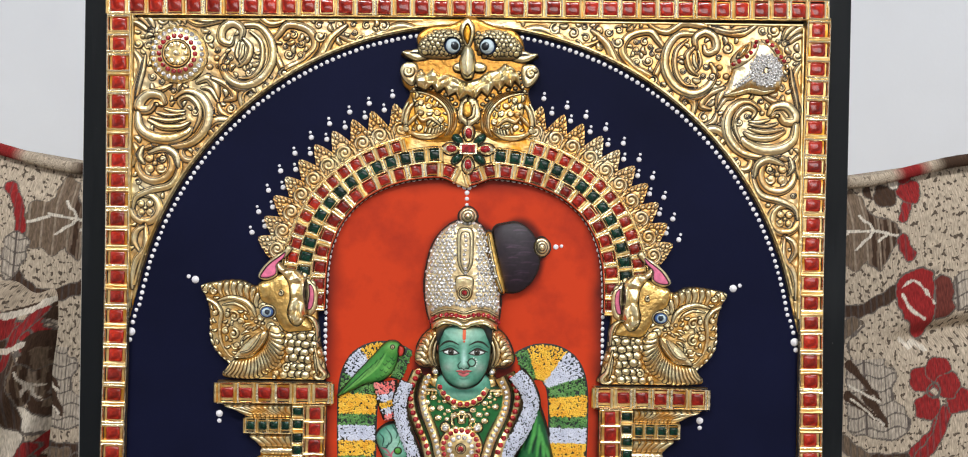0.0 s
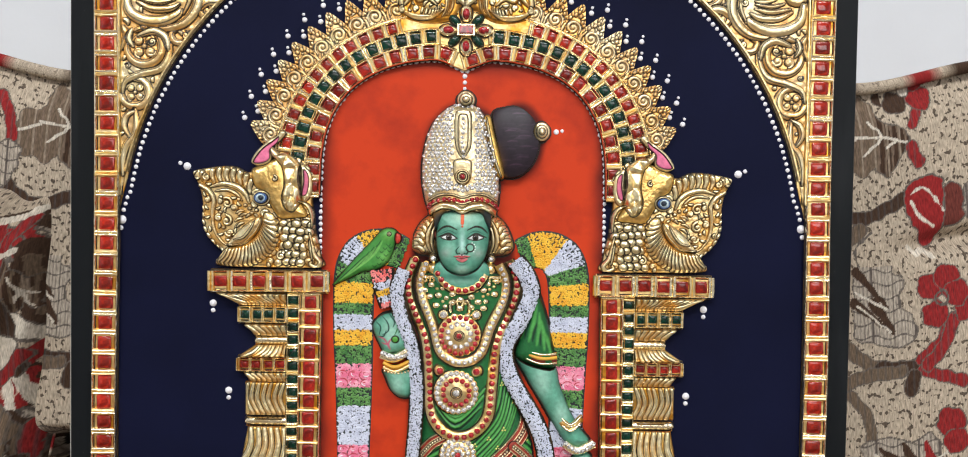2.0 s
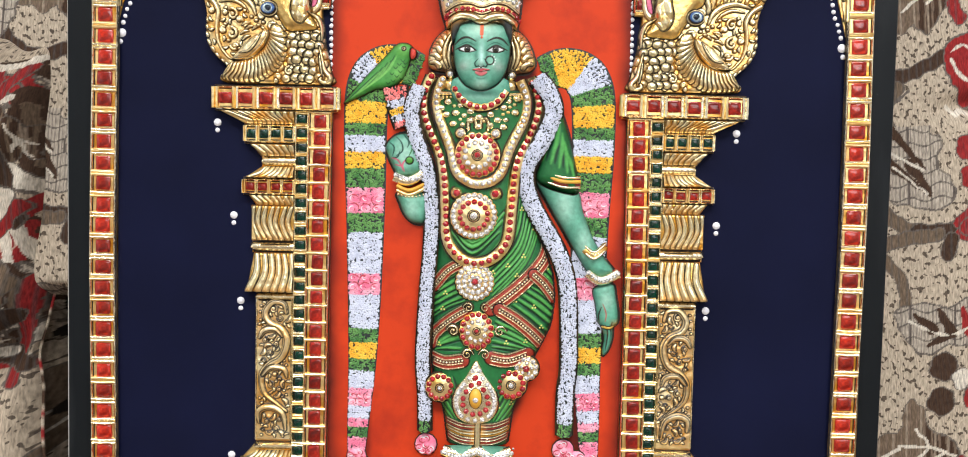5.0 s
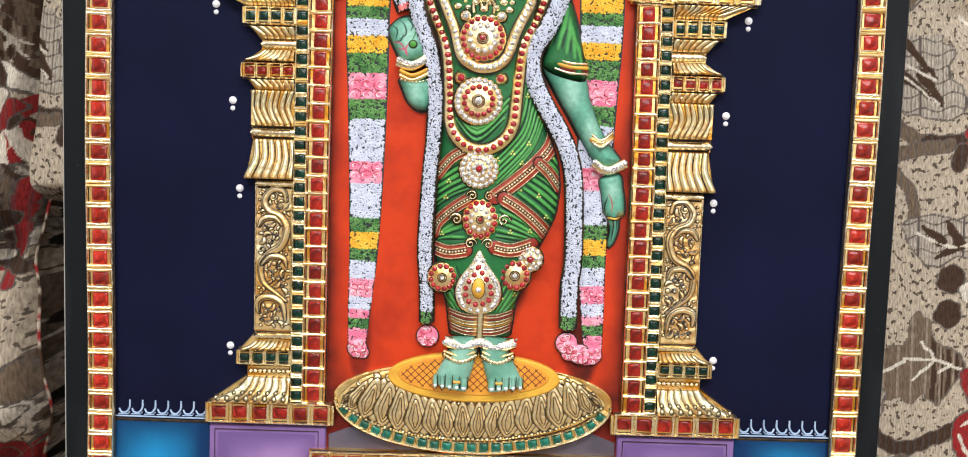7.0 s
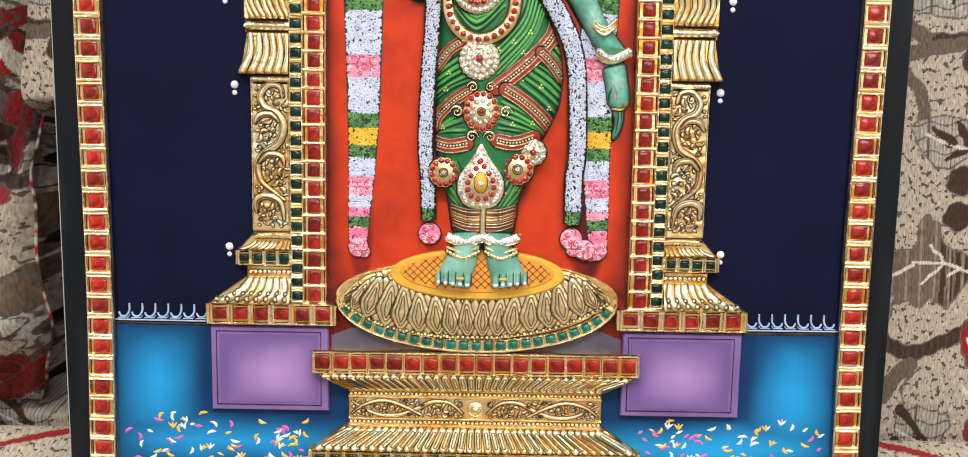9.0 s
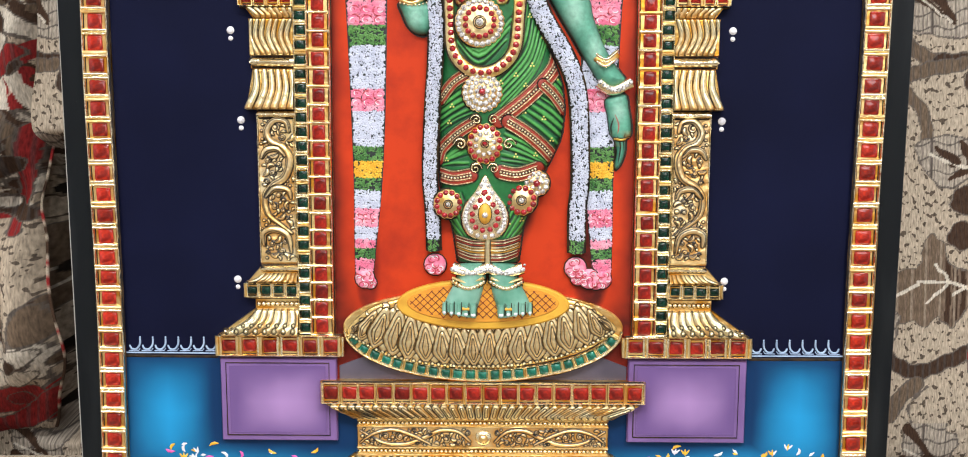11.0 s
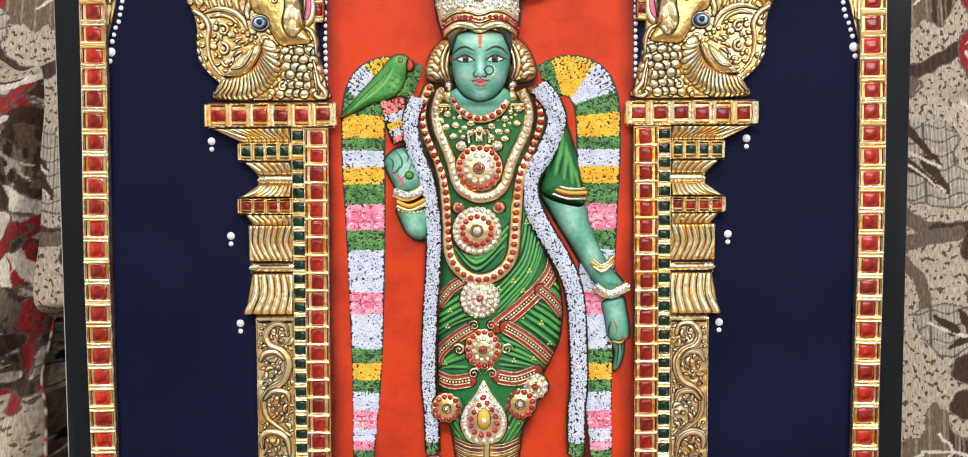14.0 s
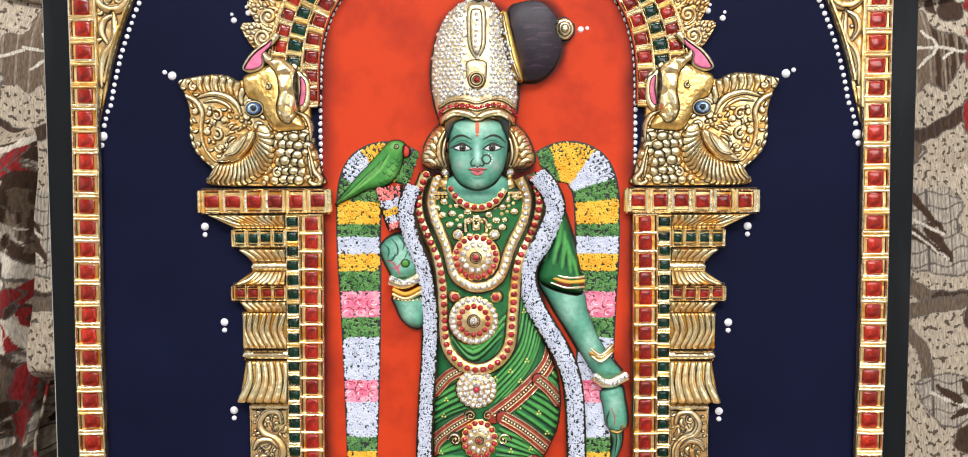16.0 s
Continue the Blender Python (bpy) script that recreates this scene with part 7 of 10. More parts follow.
    shapes.form(q([(-122.8, 416.1), (-121.7, 419.9), (-118.4, 424.3), (-113.2, 428.7), (-108.0, 431.9), (-105.4, 435.0), (-102.8, 433.1), (-106.1, 428.7), (-110.7, 424.9), (-110.8, 418.6), (-113.4, 415.4), (-118.6, 414.1)]), 6.0, 2.0, 1.6)
    shapes.form(q([(-121.2, 416.0), (-119.8, 419.5), (-115.9, 424.3), (-110.0, 428.7), (-106.7, 431.2), (-108.1, 427.4), (-112.0, 423.6), (-112.1, 418.6), (-116.0, 416.0)]), 6.6, 0.8, 1.5, (0.72, 0.17, 0.30), 0.0)
    shapes.form(q([(-94.6, 414.3), (-90.7, 413.0), (-87.8, 409.1), (-87.6, 400.8), (-89.3, 395.7), (-93.5, 394.4)]), 4.6, 2.0, 1.6)
    shapes.form(q([(-92.6, 412.3), (-90.1, 409.8), (-89.5, 404.0), (-90.9, 398.2), (-93.5, 397.6), (-92.4, 405.3)]), 5.4, 0.8, 1.2, (0.70, 0.16, 0.28), 0.0)
    shapes.ridge(q([(-88.1, 411.0), (-85.6, 404.0), (-86.4, 394.4), (-87.8, 389.2)]), 0.9, 2.0)
    shapes.ridge(q([(-94.4, 393.8), (-89.9, 391.2), (-87.7, 386.4), (-87.5, 378.9)]), 1.2, 2.6)
    shapes.ridge(q([(-88.8, 375.7), (-87.3, 369.2), (-85.7, 362.7), (-82.5, 358.8), (-84.5, 355.6), (-88.4, 357.5), (-86.4, 360.1)]), 1.4, 2.6)
    shapes.ridge(q([(-88.9, 371.8), (-88.0, 365.3), (-87.1, 359.5)]), 0.8, 2.0)
    shapes.volute(108.7, 406.8, 2.4, 90, 1, 0.55, 1.0, 1.1)
    # enamel boss
    ex, ez = -116.7, 395.6
    shapes.form([(-ex + 5.2 * math.cos(radians(a)), ez + 4.4 * math.sin(radians(a))) for a in range(0, 360, 30)], 6.6, 1.2, 1.6)
    shapes.spot(-ex, ez, 4.0, 3.3, 2.6, (0.05, 0.13, 0.36), 0.0)
    shapes.spot(-ex + 0.2, ez, 2.9, 2.5, 2.9, (0.58, 0.70, 0.74), 0.0, ink=0)
    shapes.spot(-ex - 0.3, ez, 1.6, 1.6, 3.1, (0.02, 0.03, 0.05), 0.0, ink=0)
    if side < 0:
        shapes.mirror()
    b = Mesh()
    shapes.into(b, 0.7, 2)
    part("bracket_ornament", b, painting, "embossed gold feathered bracket with pink hollows above the capital")


bracket(-1)
bracket(1)


# ---- pillars ----
def pillar(side):
    col = Mesh()
    bands = []

    def q(x0, x1, z0, z1, d1, m=AMBER, bev=0.6):
        a, b2 = side * x0, side * x1
        col.plate([(min(a, b2), z0), (max(a, b2), z0), (max(a, b2), z1), (min(a, b2), z1)], 0.5, d1, m, bev)

    def trap(xt, xb, z0, z1, d1, m=AMBER):
        pts = [(side * 101, z0), (side * xb, z0), (side * xt, z1), (side * 101, z1)]
        col.plate(pts, 0.5, d1, m, 0.6)

    q(82.0, 102.4, 104, 341, 3.2)
    q(78.2, 146.5, 340, 354, 4.6)
    q(78.6, 147.6, 103, 115.5, 4.6)
    trap(144, 128, 332, 340, 3.4)
    q(101.2, 130, 322, 333, 4.2)
    trap(127, 121, 315, 322, 3.2)
    q(101.2, 120.5, 309.5, 315.5, 3.2)
    trap(120, 130, 303, 310, 3.2)
    q(101.2, 130.5, 293.5, 303.5, 4.2)
    trap(128, 123, 287.5, 294, 3.2)
    q(101.2, 126, 268.5, 288, 3.4)
    q(101.2, 125.5, 261.5, 268.5, 3.0)
    trap(124.5, 128.5, 239.5, 261.5, 3.4)
    q(101.2, 123, 155, 239.5, 2.6)
    trap(122, 131, 144.5, 155, 3.2)
    q(101.2, 131.2, 136, 145.5, 4.2)
    q(101.2, 126.5, 129.5, 136, 3.0)
    trap(127, 147, 115.5, 130, 3.4)
    s = side
    bands.append(((s * 101.5, s * 142), (s * 101.5, s * 128), 339.5, 333, 11, 3.4, 1.0 * s))
    bands.append(((s * 101.5, s * 127), (s * 101.5, s * 121), 321.5, 315.5, 6, 3.2, 0))
    for z, w, x in ((312.6, 2.4, 120), (265.0, 2.4, 125.5), (291.0, 1.2, 124), (152.6, 1.6, 122.5), (237.2, 1.8, 122.5)):
        ridge(col, [(s * 101.5, z), (s * (x - 1), z), (s * x, z - 0.4)], [w, w, w * 0.5], 3.0, 2.6, PALE_GOLD)
    for k in range(5):
        ridge(col, [(s * 104, 265.9 + 0), (s * 120, 265.9)], 0.35, 5.0, 0.8, GOLD, 0.2, 3)
    bands.append(((s * 101.5, s * 119), (s * 101.5, s * 129), 309.5, 303.5, 8, 3.2, 0))
    bands.append(((s * 101.5, s * 127), (s * 101.5, s * 123), 293.3, 288.3, 7, 3.2, 0))
    bands.append(((s * 101.5, s * 126.0), (s * 101.5, s * 123.5), 287.5, 268.8, 7, 3.2, 2.6 * s))
    bands.append(((s * 101.5, s * 124.0), (s * 101.5, s * 129), 261.2, 240.0, 6, 3.2, -1.6 * s))
    bands.append(((s * 101.5, s * 122), (s * 101.5, s * 130), 150.0, 145.8, 9, 3.2, 0))
    for k in range(9):
        knob(col, s * (103.5 + 2.6 * k), 132.8, 1.3, 1.4, 3.0, 1.6, PALE_GOLD, 0, 0.3, 7)
    bands.append(((s * 101.5, s * 126), (s * 101.5, s * 146), 129.8, 116.2, 7, 3.4, -2.0 * s))
    for k in range(12):
        knob(col, s * (103.5 + 3.6 * k), 117.4, 1.5, 1.5, 3.8, 2.2, PALE_GOLD, 0, 0.35, 7)
    # vine panel: a winding stem with curls in its bends
    for x in (102.9, 122.6):
        col.ribbon([(s * x, 156), (s * x, 237)], 0.7, 2.4, 1.4, PALE_GOLD, 4)
    ob = part("pillar", col, painting, "moulded gold pillar with red and green stones")
    for top, bottom, z1, z0, n, depth, lean in bands:
        a, b, lean = abs(top[1]), abs(bottom[1]), lean * s
        mould = Relief((102.0, 150, z0 - 1, z1 + 1), 0.3)
        # a band that widens downwards also comes forward downwards, in a hollow curve
        flare = max(-4.0, min(4.5, 0.45 * (b - a)))
        sag = 0.16 * abs(b - a)
        poly = [(101.3, z0 - 0.2), (b, z0 - 0.2), (b * 0.75 + a * 0.25 - sag, z0 * 0.75 + z1 * 0.25), (b * 0.4 + a * 0.6 - sag, z0 * 0.4 + z1 * 0.6), (a, z1 + 0.2), (101.3, z1 + 0.2)]
        win, sd = mould.form(poly, depth, 0.8, 1.2, (0.88, 0.58, 0.20), 1.0, 0.1, False)
        rise = flare * (0.5 - (mould.Z[win] - z0) / (z1 - z0)) + 0.5 * abs(flare)
        mould.H[win] += np.where(sd > 0, rise, 0)
        mould.B[win] += np.where(sd > 0, rise, 0)
        rnd = random.Random(n)
        for k in range(n):
            f = (k + 0.5 + rnd.uniform(-0.12, 0.12)) / n
            xa, xb = 101.3 + (a - 101.3) * f, 101.3 + (b - 101.3) * f
            hollow = sag * f * math.sin(0.5 * math.pi)
            w = 0.50 * (max(a, b) - 101.3) / n
            mould.ridge([(xa, z1), ((xa + xb) / 2 + lean - hollow, (z0 + z1) / 2), (xb - 0.4, z0 + 0.9)], w, 1.7 + 0.2 * w, taper="swell", stain=1.0, ink=0.16)
            if z1 - z0 > 11:
                mould.mark([(xa, z1 - 1.5), ((xa + xb) / 2 + lean - hollow + 0.3, (z0 + z1) / 2), (xb, z0 + 3.5)], 0.22, LINE_INK, 0.8, 0.3)
            mould.tint(xb - 0.3, z0 + 1.2, 0.9 * w, 1.6, AMBER_GLAZE, 0.65, 1.0)
        if z1 < 135:
            for k in range(8):
                mould.spot(104.5 + 5.2 * k, z0 + 2.2, 1.3, 1.5, 2.2, ink=0.16)
                mould.spot(104.5 + 4.6 * k, z0 + 5.2, 1.0, 1.1, 1.9, ink=0.16)
        if side < 0:
            mould.mirror()
        moulding = Mesh()
        mould.into(moulding)
        part("fluted_band", moulding, ob)
    relief_field("scrollwork", ob, "", lambda X, Z: (np.abs(X) > 102.8) & (np.abs(X) < 122.4) & (Z > 156) & (Z < 236.5), (min(s * 102, s * 123), max(s * 102, s * 123), 155, 238),
                 [(tuple((x + 0.8, z) for x, z in path), w) for path, w in VINE_CURLS + VINE], 2.4, 0.32, (lambda x, z, r: 102.8 + r < abs(x) < 120.6 - r and 157 + r < z < 235 - r, ((1.9, 1500), (1.1, 2500)), 3), s, 1.5, 0.24, 1.15)
    st = Mesh()
    gem_row(st, ob, "garnet", [(s * 88.4, 340), (s * 89.3, 220), (s * 89.3, 115.5)], 9.6, 7.6, 6.8, 3.2, 12.4)
    gem_row(st, ob, "emerald", [(s * 98.3, 340), (s * 98.5, 220), (s * 98.5, 115.5)], 7.8, 4.6, 4.6, 3.2, 6.6)
    gem_row(st, ob, "garnet", [(s * 146, 347), (s * 79, 347.3)], 11.2, 6.8, 6.6, 4.6, 11.6)
    gem_row(st, ob, "garnet", [(s * 147, 109.3), (s * 79, 109.3)], 11.2, 7.4, 6.8, 4.6, 11.0)
    gem_row(st, ob, "emerald", [(s * 129.5, 327.6), (s * 102, 327.6)], 6.9, 4.4, 4.8, 4.2, 8.6)
    gem_row(st, ob, "garnet", [(s * 130, 298.4), (s * 102, 298.4)], 7.0, 4.6, 4.2, 4.2, 7.6)
    gem_row(st, ob, "emerald", [(s * 130.8, 140.8), (s * 102, 140.8)], 7.0, 4.6, 4.4, 4.2, 7.6)
    part("stone_setting", st, ob, "pale gold rims and bars")


pillar(-1)
pillar(1)

LOW = 8.7


class Lowered(Mesh):
    """A mesh drawn on lines that lie LOW above their place."""

    drop = LOW

    def add(self, verts, faces, material):
        super().add([(x, d, z - LOW) for x, d, z in verts], faces, material)


# ---- foot of the panel: blue water strip, lilac blocks, stepped pedestal ----
water = Lowered()
water.plate([(-202, 29), (202, 29), (202, 110), (-202, 110)], 0.0, 0.8, SKY_BLUE)
part("water_ground", water, painting, "blue sprayed ground with painted petals")
waves = Lowered()
for side in (-1, 1):
    waves.ribbon([(side * 149, 112.4), (side * 201.5, 112.6)], 0.45, 0.5, 0.5, PALE_BLUE, 3)
    waves.ribbon([(side * 149, 110.4), (side * 201.5, 110.6)], 0.9, 0.6, 0.4, INK, 3)
    for k in range(7):
        x = 153.0 + 7.2 * k
        waves.ribbon([(side * (x + dx), 114.4 + dz) for dx, dz in spline([(-3.4, 6.6), (-3.2, 3.0), (-1.2, 0.3), (1.4, 0.4), (2.6, 2.6)], 4)], [0.25] + [0.55] * 15 + [0.3], 0.5, 0.5, PALE_BLUE, 3)
        waves.bead(side * (x - 3.4), 121.4, 0.6, 0.5, PALE_BLUE, 0.4, 6)
        waves.ribbon([(side * (x + dx), 115.2 + dz) for dx, dz in ((-3.4, 0), (-2.4, -1.4), (3.0, -1.5))], 0.3, 0.5, 0.4, PALE_BLUE, 3)
rnd = random.Random(21)
for side in (-1, 1):
    for k in range(72):
        x, z = side * rnd.uniform(92, 197), 33 + 27 * rnd.random() ** 1.25
        if abs(x) < 150 and z > 58:
            continue
        m = rnd.choice((PEARL, PEARL, PETAL_PINK, YELLOW, YELLOW, PETAL_PINK))
        kind, tilt = rnd.random(), rnd.uniform(-0.7, 0.7)
        if kind < 0.2:
            for a in (-0.7, 0.0, 0.7):
                waves.dab(x + 1.6 * math.sin(a + tilt), z, 4.4, 1.5, math.pi / 2 - a - tilt, 0.8, rnd.choice((PEARL, YELLOW)))
        elif kind < 0.65:
            a = rnd.uniform(0, 6.3)
            waves.ribbon([(x + 4.2 * math.cos(a + t), z + 3.0 * math.sin(a + t)) for t in (0, 0.5, 1.0, 1.5)], [0.2, 0.9, 0.8, 0.15], 0.8, 0.4, m, 3)
        else:
            waves.dab(x, z, rnd.uniform(3.0, 4.8), 1.7, rnd.uniform(-0.8, 0.8), 0.8, m)
part("petal_painting", waves, painting, "white, pink and yellow painted petals and wave curls", "stuff")

for side in (-1, 1):
    block = Lowered()
    x0, x1 = (-147, -81.8) if side < 0 else (81.2, 147)
    block.plate([(x0, 63), (x1, 63), (x1, 110.5), (x0, 110.5)], 0.5, 4.0, LILAC, 0.8)
    block.plate([(x0 + 5, 67.5), (x1 - 6, 67.5), (x1 - 6, 106.5), (x0 + 5, 106.5)], 3.9, 4.3, LILAC_SPRAY, 0.1)
    for inset, w in ((3.2, 0.35), (5.0, 0.3)):
        block.ribbon([(x0 + inset, 63 + inset), (x1 - inset - 1, 63 + inset), (x1 - inset - 1, 110.5 - inset * 0.8), (x0 + inset, 110.5 - inset * 0.8), (x0 + inset, 63 + inset)], w, 4.0, 0.5, INK if inset < 4 else LILAC, 3)
    part("lilac_block", block, painting, "lilac painted block below the pillar")

step = Lowered()
step.plate([(-80.5, 97), (80.5, 97), (80.5, 106), (62, 113), (-62, 113), (-80.5, 106)], 1.0, 1.8, GREY_STEP, 0.2)
part("grey_step", step, painting, "dark grey painted step")

ped = Lowered()
ped.plate([(-90.5, 86), (90.5, 86), (90.5, 98.5), (-90.5, 98.5)], 0.5, 8.0, AMBER, 0.8)
ped.plate([(-70, 76), (70, 76), (87, 86), (-87, 86)], 0.5, 6.0, AMBER, 0.5)
ped.plate([(-70.5, 55), (70.5, 55), (70.5, 77), (-70.5, 77)], 0.5, 5.0, AMBER, 0.5)
ped.plate([(-91, 42), (91, 42), (71, 56), (-71, 56)], 0.5, 6.5, AMBER, 0.5)
ped.plate([(-92.5, 30.5), (92.5, 30.5), (92.5, 43), (-92.5, 43)], 0.5, 8.5, AMBER, 0.8)
for z in (74.2, 58.0):
    for x in np.linspace(-69, 69, 58):
        knob(ped, x, z, 1.15, 1.1, 5.0, 1.6, PALE_GOLD, 0, 0.25, 7)
    for dz in (-2.0, 2.0):
        ped.ribbon([(-70.5, z + dz), (70.5, z + dz)], 0.55, 5.0, 1.2, GOLD, 4)
knob(ped, 0.4, 66, 5.0, 4.6, 5.0, 2.4, PALE_GOLD, 0, 0.5, 14)
knob(ped, 0.4, 66, 2.6, 2.4, 6.8, 1.8, GOLD, 0, 0.5, 12)
ped_ob = part("pedestal", ped, painting, "stepped gold pedestal with bands of stones")
frieze = []
for s in (-1, 1):
    for path, w in ((((7, 63.5), (14, 69.3), (24, 69.8), (34, 65), (44, 61.9), (56, 62.8), (68.5, 69.5)), 1.25), (((29, 61.8), (39, 66.8), (50, 70.2), (61, 68.0), (69, 62.4)), 1.1)):
        frieze.append((tuple((s * x, z - LOW) for x, z in path), w))
    for x, z, r, a, h in ((20.5, 64.8, 3.0, 90, 1), (13.5, 63.2, 2.4, 0, -1), (8.5, 68.5, 2.0, 90, 1), (30, 68.8, 2.0, 200, 1), (46.5, 66.2, 3.0, 90, -1), (54.5, 66.6, 2.6, 0, 1), (62, 64.4, 2.2, 90, 1), (38.5, 70.0, 1.7, 0, 1), (36.8, 62.3, 1.6, 180, -1)):
        frieze.append(curl(s * x, z - LOW, r, a if s > 0 else 180 - a, h * s, 0.8))
relief_field("scrollwork", ped_ob, "", lambda X, Z: (np.abs(X) < 69.5) & (np.abs(Z - 66 + LOW) < 5.6) & (np.hypot(X - 0.4, Z - 66 + LOW) > 4.4), (-70, 70, 60 - LOW, 72 - LOW), frieze, 5.0, 0.33,
             (lambda x, z, r: abs(x) < 69 - r and abs(z - 66 + LOW) < 5.4 - r and abs(x) > 6 + r, ((1.4, 2500), (0.9, 3000)), 5), 1, 1.2)


def loops(top, bottom, z1, z0, n, w, depth):
    """A cove of rounded tongues, each with a tongue inside it."""
    z0, z1 = z0 - LOW, z1 - LOW
    cove = Relief((-95, 95, z0 - 2, z1 + 2), 0.3)
    win, sd = cove.form([(-bottom - 2, z0), (bottom + 2, z0), (top + 2, z1), (-top - 2, z1)], depth, 0.6, 1.0, (0.86, 0.54, 0.17), 1.0, 0.15, False)
    tilt = (bottom - top) * 0.28 * (0.5 - (cove.Z[win] - z0) / (z1 - z0)) + 0.14 * abs(bottom - top)
    cove.H[win] += np.where(sd > 0, tilt, 0)
    cove.B[win] += np.where(sd > 0, tilt, 0)
    rnd = random.Random(n)
    for k in range(n):
        f = (k + 0.5) / n * 2 - 1 + rnd.uniform(-0.004, 0.004)
        a, b = (f * top, z1 - 1.6), (f * bottom, z0 + 1.8)
        cove.ridge([a, b], w * rnd.uniform(0.92, 1.05), 1.6, taper="", stain=0.9, smooth=False, ink=0.2)
        cove.ridge([(a[0] * 0.9 + b[0] * 0.1, a[1] * 0.9 + b[1] * 0.1), (a[0] * 0.15 + b[0] * 0.85, a[1] * 0.15 + b[1] * 0.85)], w * 0.42, 2.1, taper="", stain=0.0, smooth=False, ink=0.16)
    band = Mesh()
    cove.into(band, 2.0)
    part("leaf_band", band, ped_ob, "cove of rounded gold tongues with dark lines")


loops(85, 70.5, 86.2, 76.6, 36, 1.95, 6.0)
loops(71, 88.5, 55.6, 43.0, 36, 1.95, 6.5)
pst = Lowered()
gem_row(pst, ped_ob, "garnet", [(-89, 92.2), (0, 92.2), (89, 92.6)], 9.9, 7.6, 7.0, 8.0, 11.4)
gem_row(pst, ped_ob, "emerald", [(-91, 36.6), (0, 36.6), (91, 37.0)], 9.1, 6.2, 6.4, 8.5, 10.6)
part("stone_setting", pst, ped_ob, "pale gold rims and bars")

# ---- lotus seat ----
lotus = Lowered()
lower = arc(0, 129, 77.5, 30.5, 180, 360, 48)
upper = arc(0, 129, 77.5, 21.5, 0, 180, 40)
lotus.plate(lower + upper[1:-1], 1.0, 5.0, AMBER, 0.8)
lotus.ribbon(arc(0, 129, 76.8, 29.8, 183, 357, 60), 1.1, 4.6, 2.6, PALE_GOLD, 4)
# rim, mustard cushion and lattice
lotus.plate(arc(0, 142.5, 47.5, 13.8, 0, 352, 44), 4.0, 9.0, MUSTARD, 0.9)
lotus.plate(arc(0, 143.8, 41.5, 10.8, 0, 352, 44), 8.6, 9.6, ORANGE, 0.3)
for k in range(-11, 12):
    for lean in (-1, 1):
        x = 4.3 * k
        pts = [(x + lean * t, 143.8 + t * 0.95) for t in np.linspace(-11, 11, 12)]
        pts = [(a, b) for a, b in pts if (a / 41) ** 2 + ((b - 143.8) / 10.4) ** 2 < 1]
        if len(pts) > 1:
            lotus.ribbon(pts, 0.25, 9.5, 0.35, MAROON, 3)
lotus_ob = part("lotus_seat", lotus, painting, "gold lotus-petal seat edged with green stones")
ring_skin = Relief((-79, 79, 90, 146), 0.3)
RING_SHAPE = [(-75.3, 116.8), (-70.8, 124.5), (-61.5, 131.5), (-48.5, 136.0), (-31.6, 137.9), (-1.0, 139.5), (29.4, 138.7), (45.0, 137.1), (58.3, 133.4), (68.3, 126.3), (73.9, 118.7), (62.6, 111.0), (47.0, 104.6), (30.0, 100.2), (12.9, 97.6), (-0.8, 97.2), (-14.5, 97.4), (-31.6, 99.0), (-48.8, 102.4), (-65.8, 109.9)]
ring_skin.form(RING_SHAPE, 4.8, 1.8, 3.0, (0.92, 0.66, 0.27), 1.0, 0.2)
ring_skin.fill(RING_SHAPE, ((2.8, 500), (2.0, 900), (1.3, 900)), 8, 1.5)
inner_arc = spline([(-66.1, 122.8), (-57.9, 127.0), (-45.0, 124.4), (-31.5, 119.0), (-16.2, 116.3), (-0.9, 115.8), (14.4, 116.6), (29.6, 119.8), (43.1, 125.1), (56.5, 128.6), (65.4, 124.6)], 10)
outer_arc = spline([(-72.9, 117.3), (-64.8, 111.8), (-48.5, 104.9), (-31.5, 101.6), (-14.4, 100.0), (-0.8, 99.8), (12.8, 100.2), (29.9, 102.8), (46.8, 107.1), (62.3, 114.2), (71.6, 119.8)], 10)
for layer in (1, 0):
    for k in range(35):
        if k % 2 != layer:
            continue
        i = min(99, round(100 * (k + 0.5) / 35))
        (ax, az), (bx, bz) = inner_arc[i], outer_arc[i]
        (px0, pz0), (px1, pz1) = outer_arc[max(0, i - 3)], outer_arc[min(100, i + 3)]
        half = 0.60 * math.hypot(px1 - px0, pz1 - pz0) + 0.4
        dx, dz = bx - ax, bz - az
        size = max(math.hypot(dx, dz), 1e-3)
        nx, nz = -dz / size, dx / size
        for f, lift in ((1.0, 0.0), (0.58, 0.9), (0.26, 1.5)):
            if layer and f < 0.9:
                continue
            poly = []
            for t, w in ((-0.25, 0.25), (0.2, 0.7), (0.55, 1.0), (0.82, 0.66), (1.06, 0.0), (0.82, -0.66), (0.55, -1.0), (0.2, -0.7), (-0.25, -0.25)):
                t = 0.5 + (t - 0.5) * (0.4 + 0.6 * f)
                poly.append((ax + dx * t + nx * half * w * f, az + dz * t + nz * half * w * f))
            ring_skin.form(poly, 5.6 + lift + (0 if layer else 0.7), 1.8, 2.2 * f + 0.3, LEAF_GOLD, 1.0, 0.17, True, (0.8, AMBER_GLAZE, 0.75))
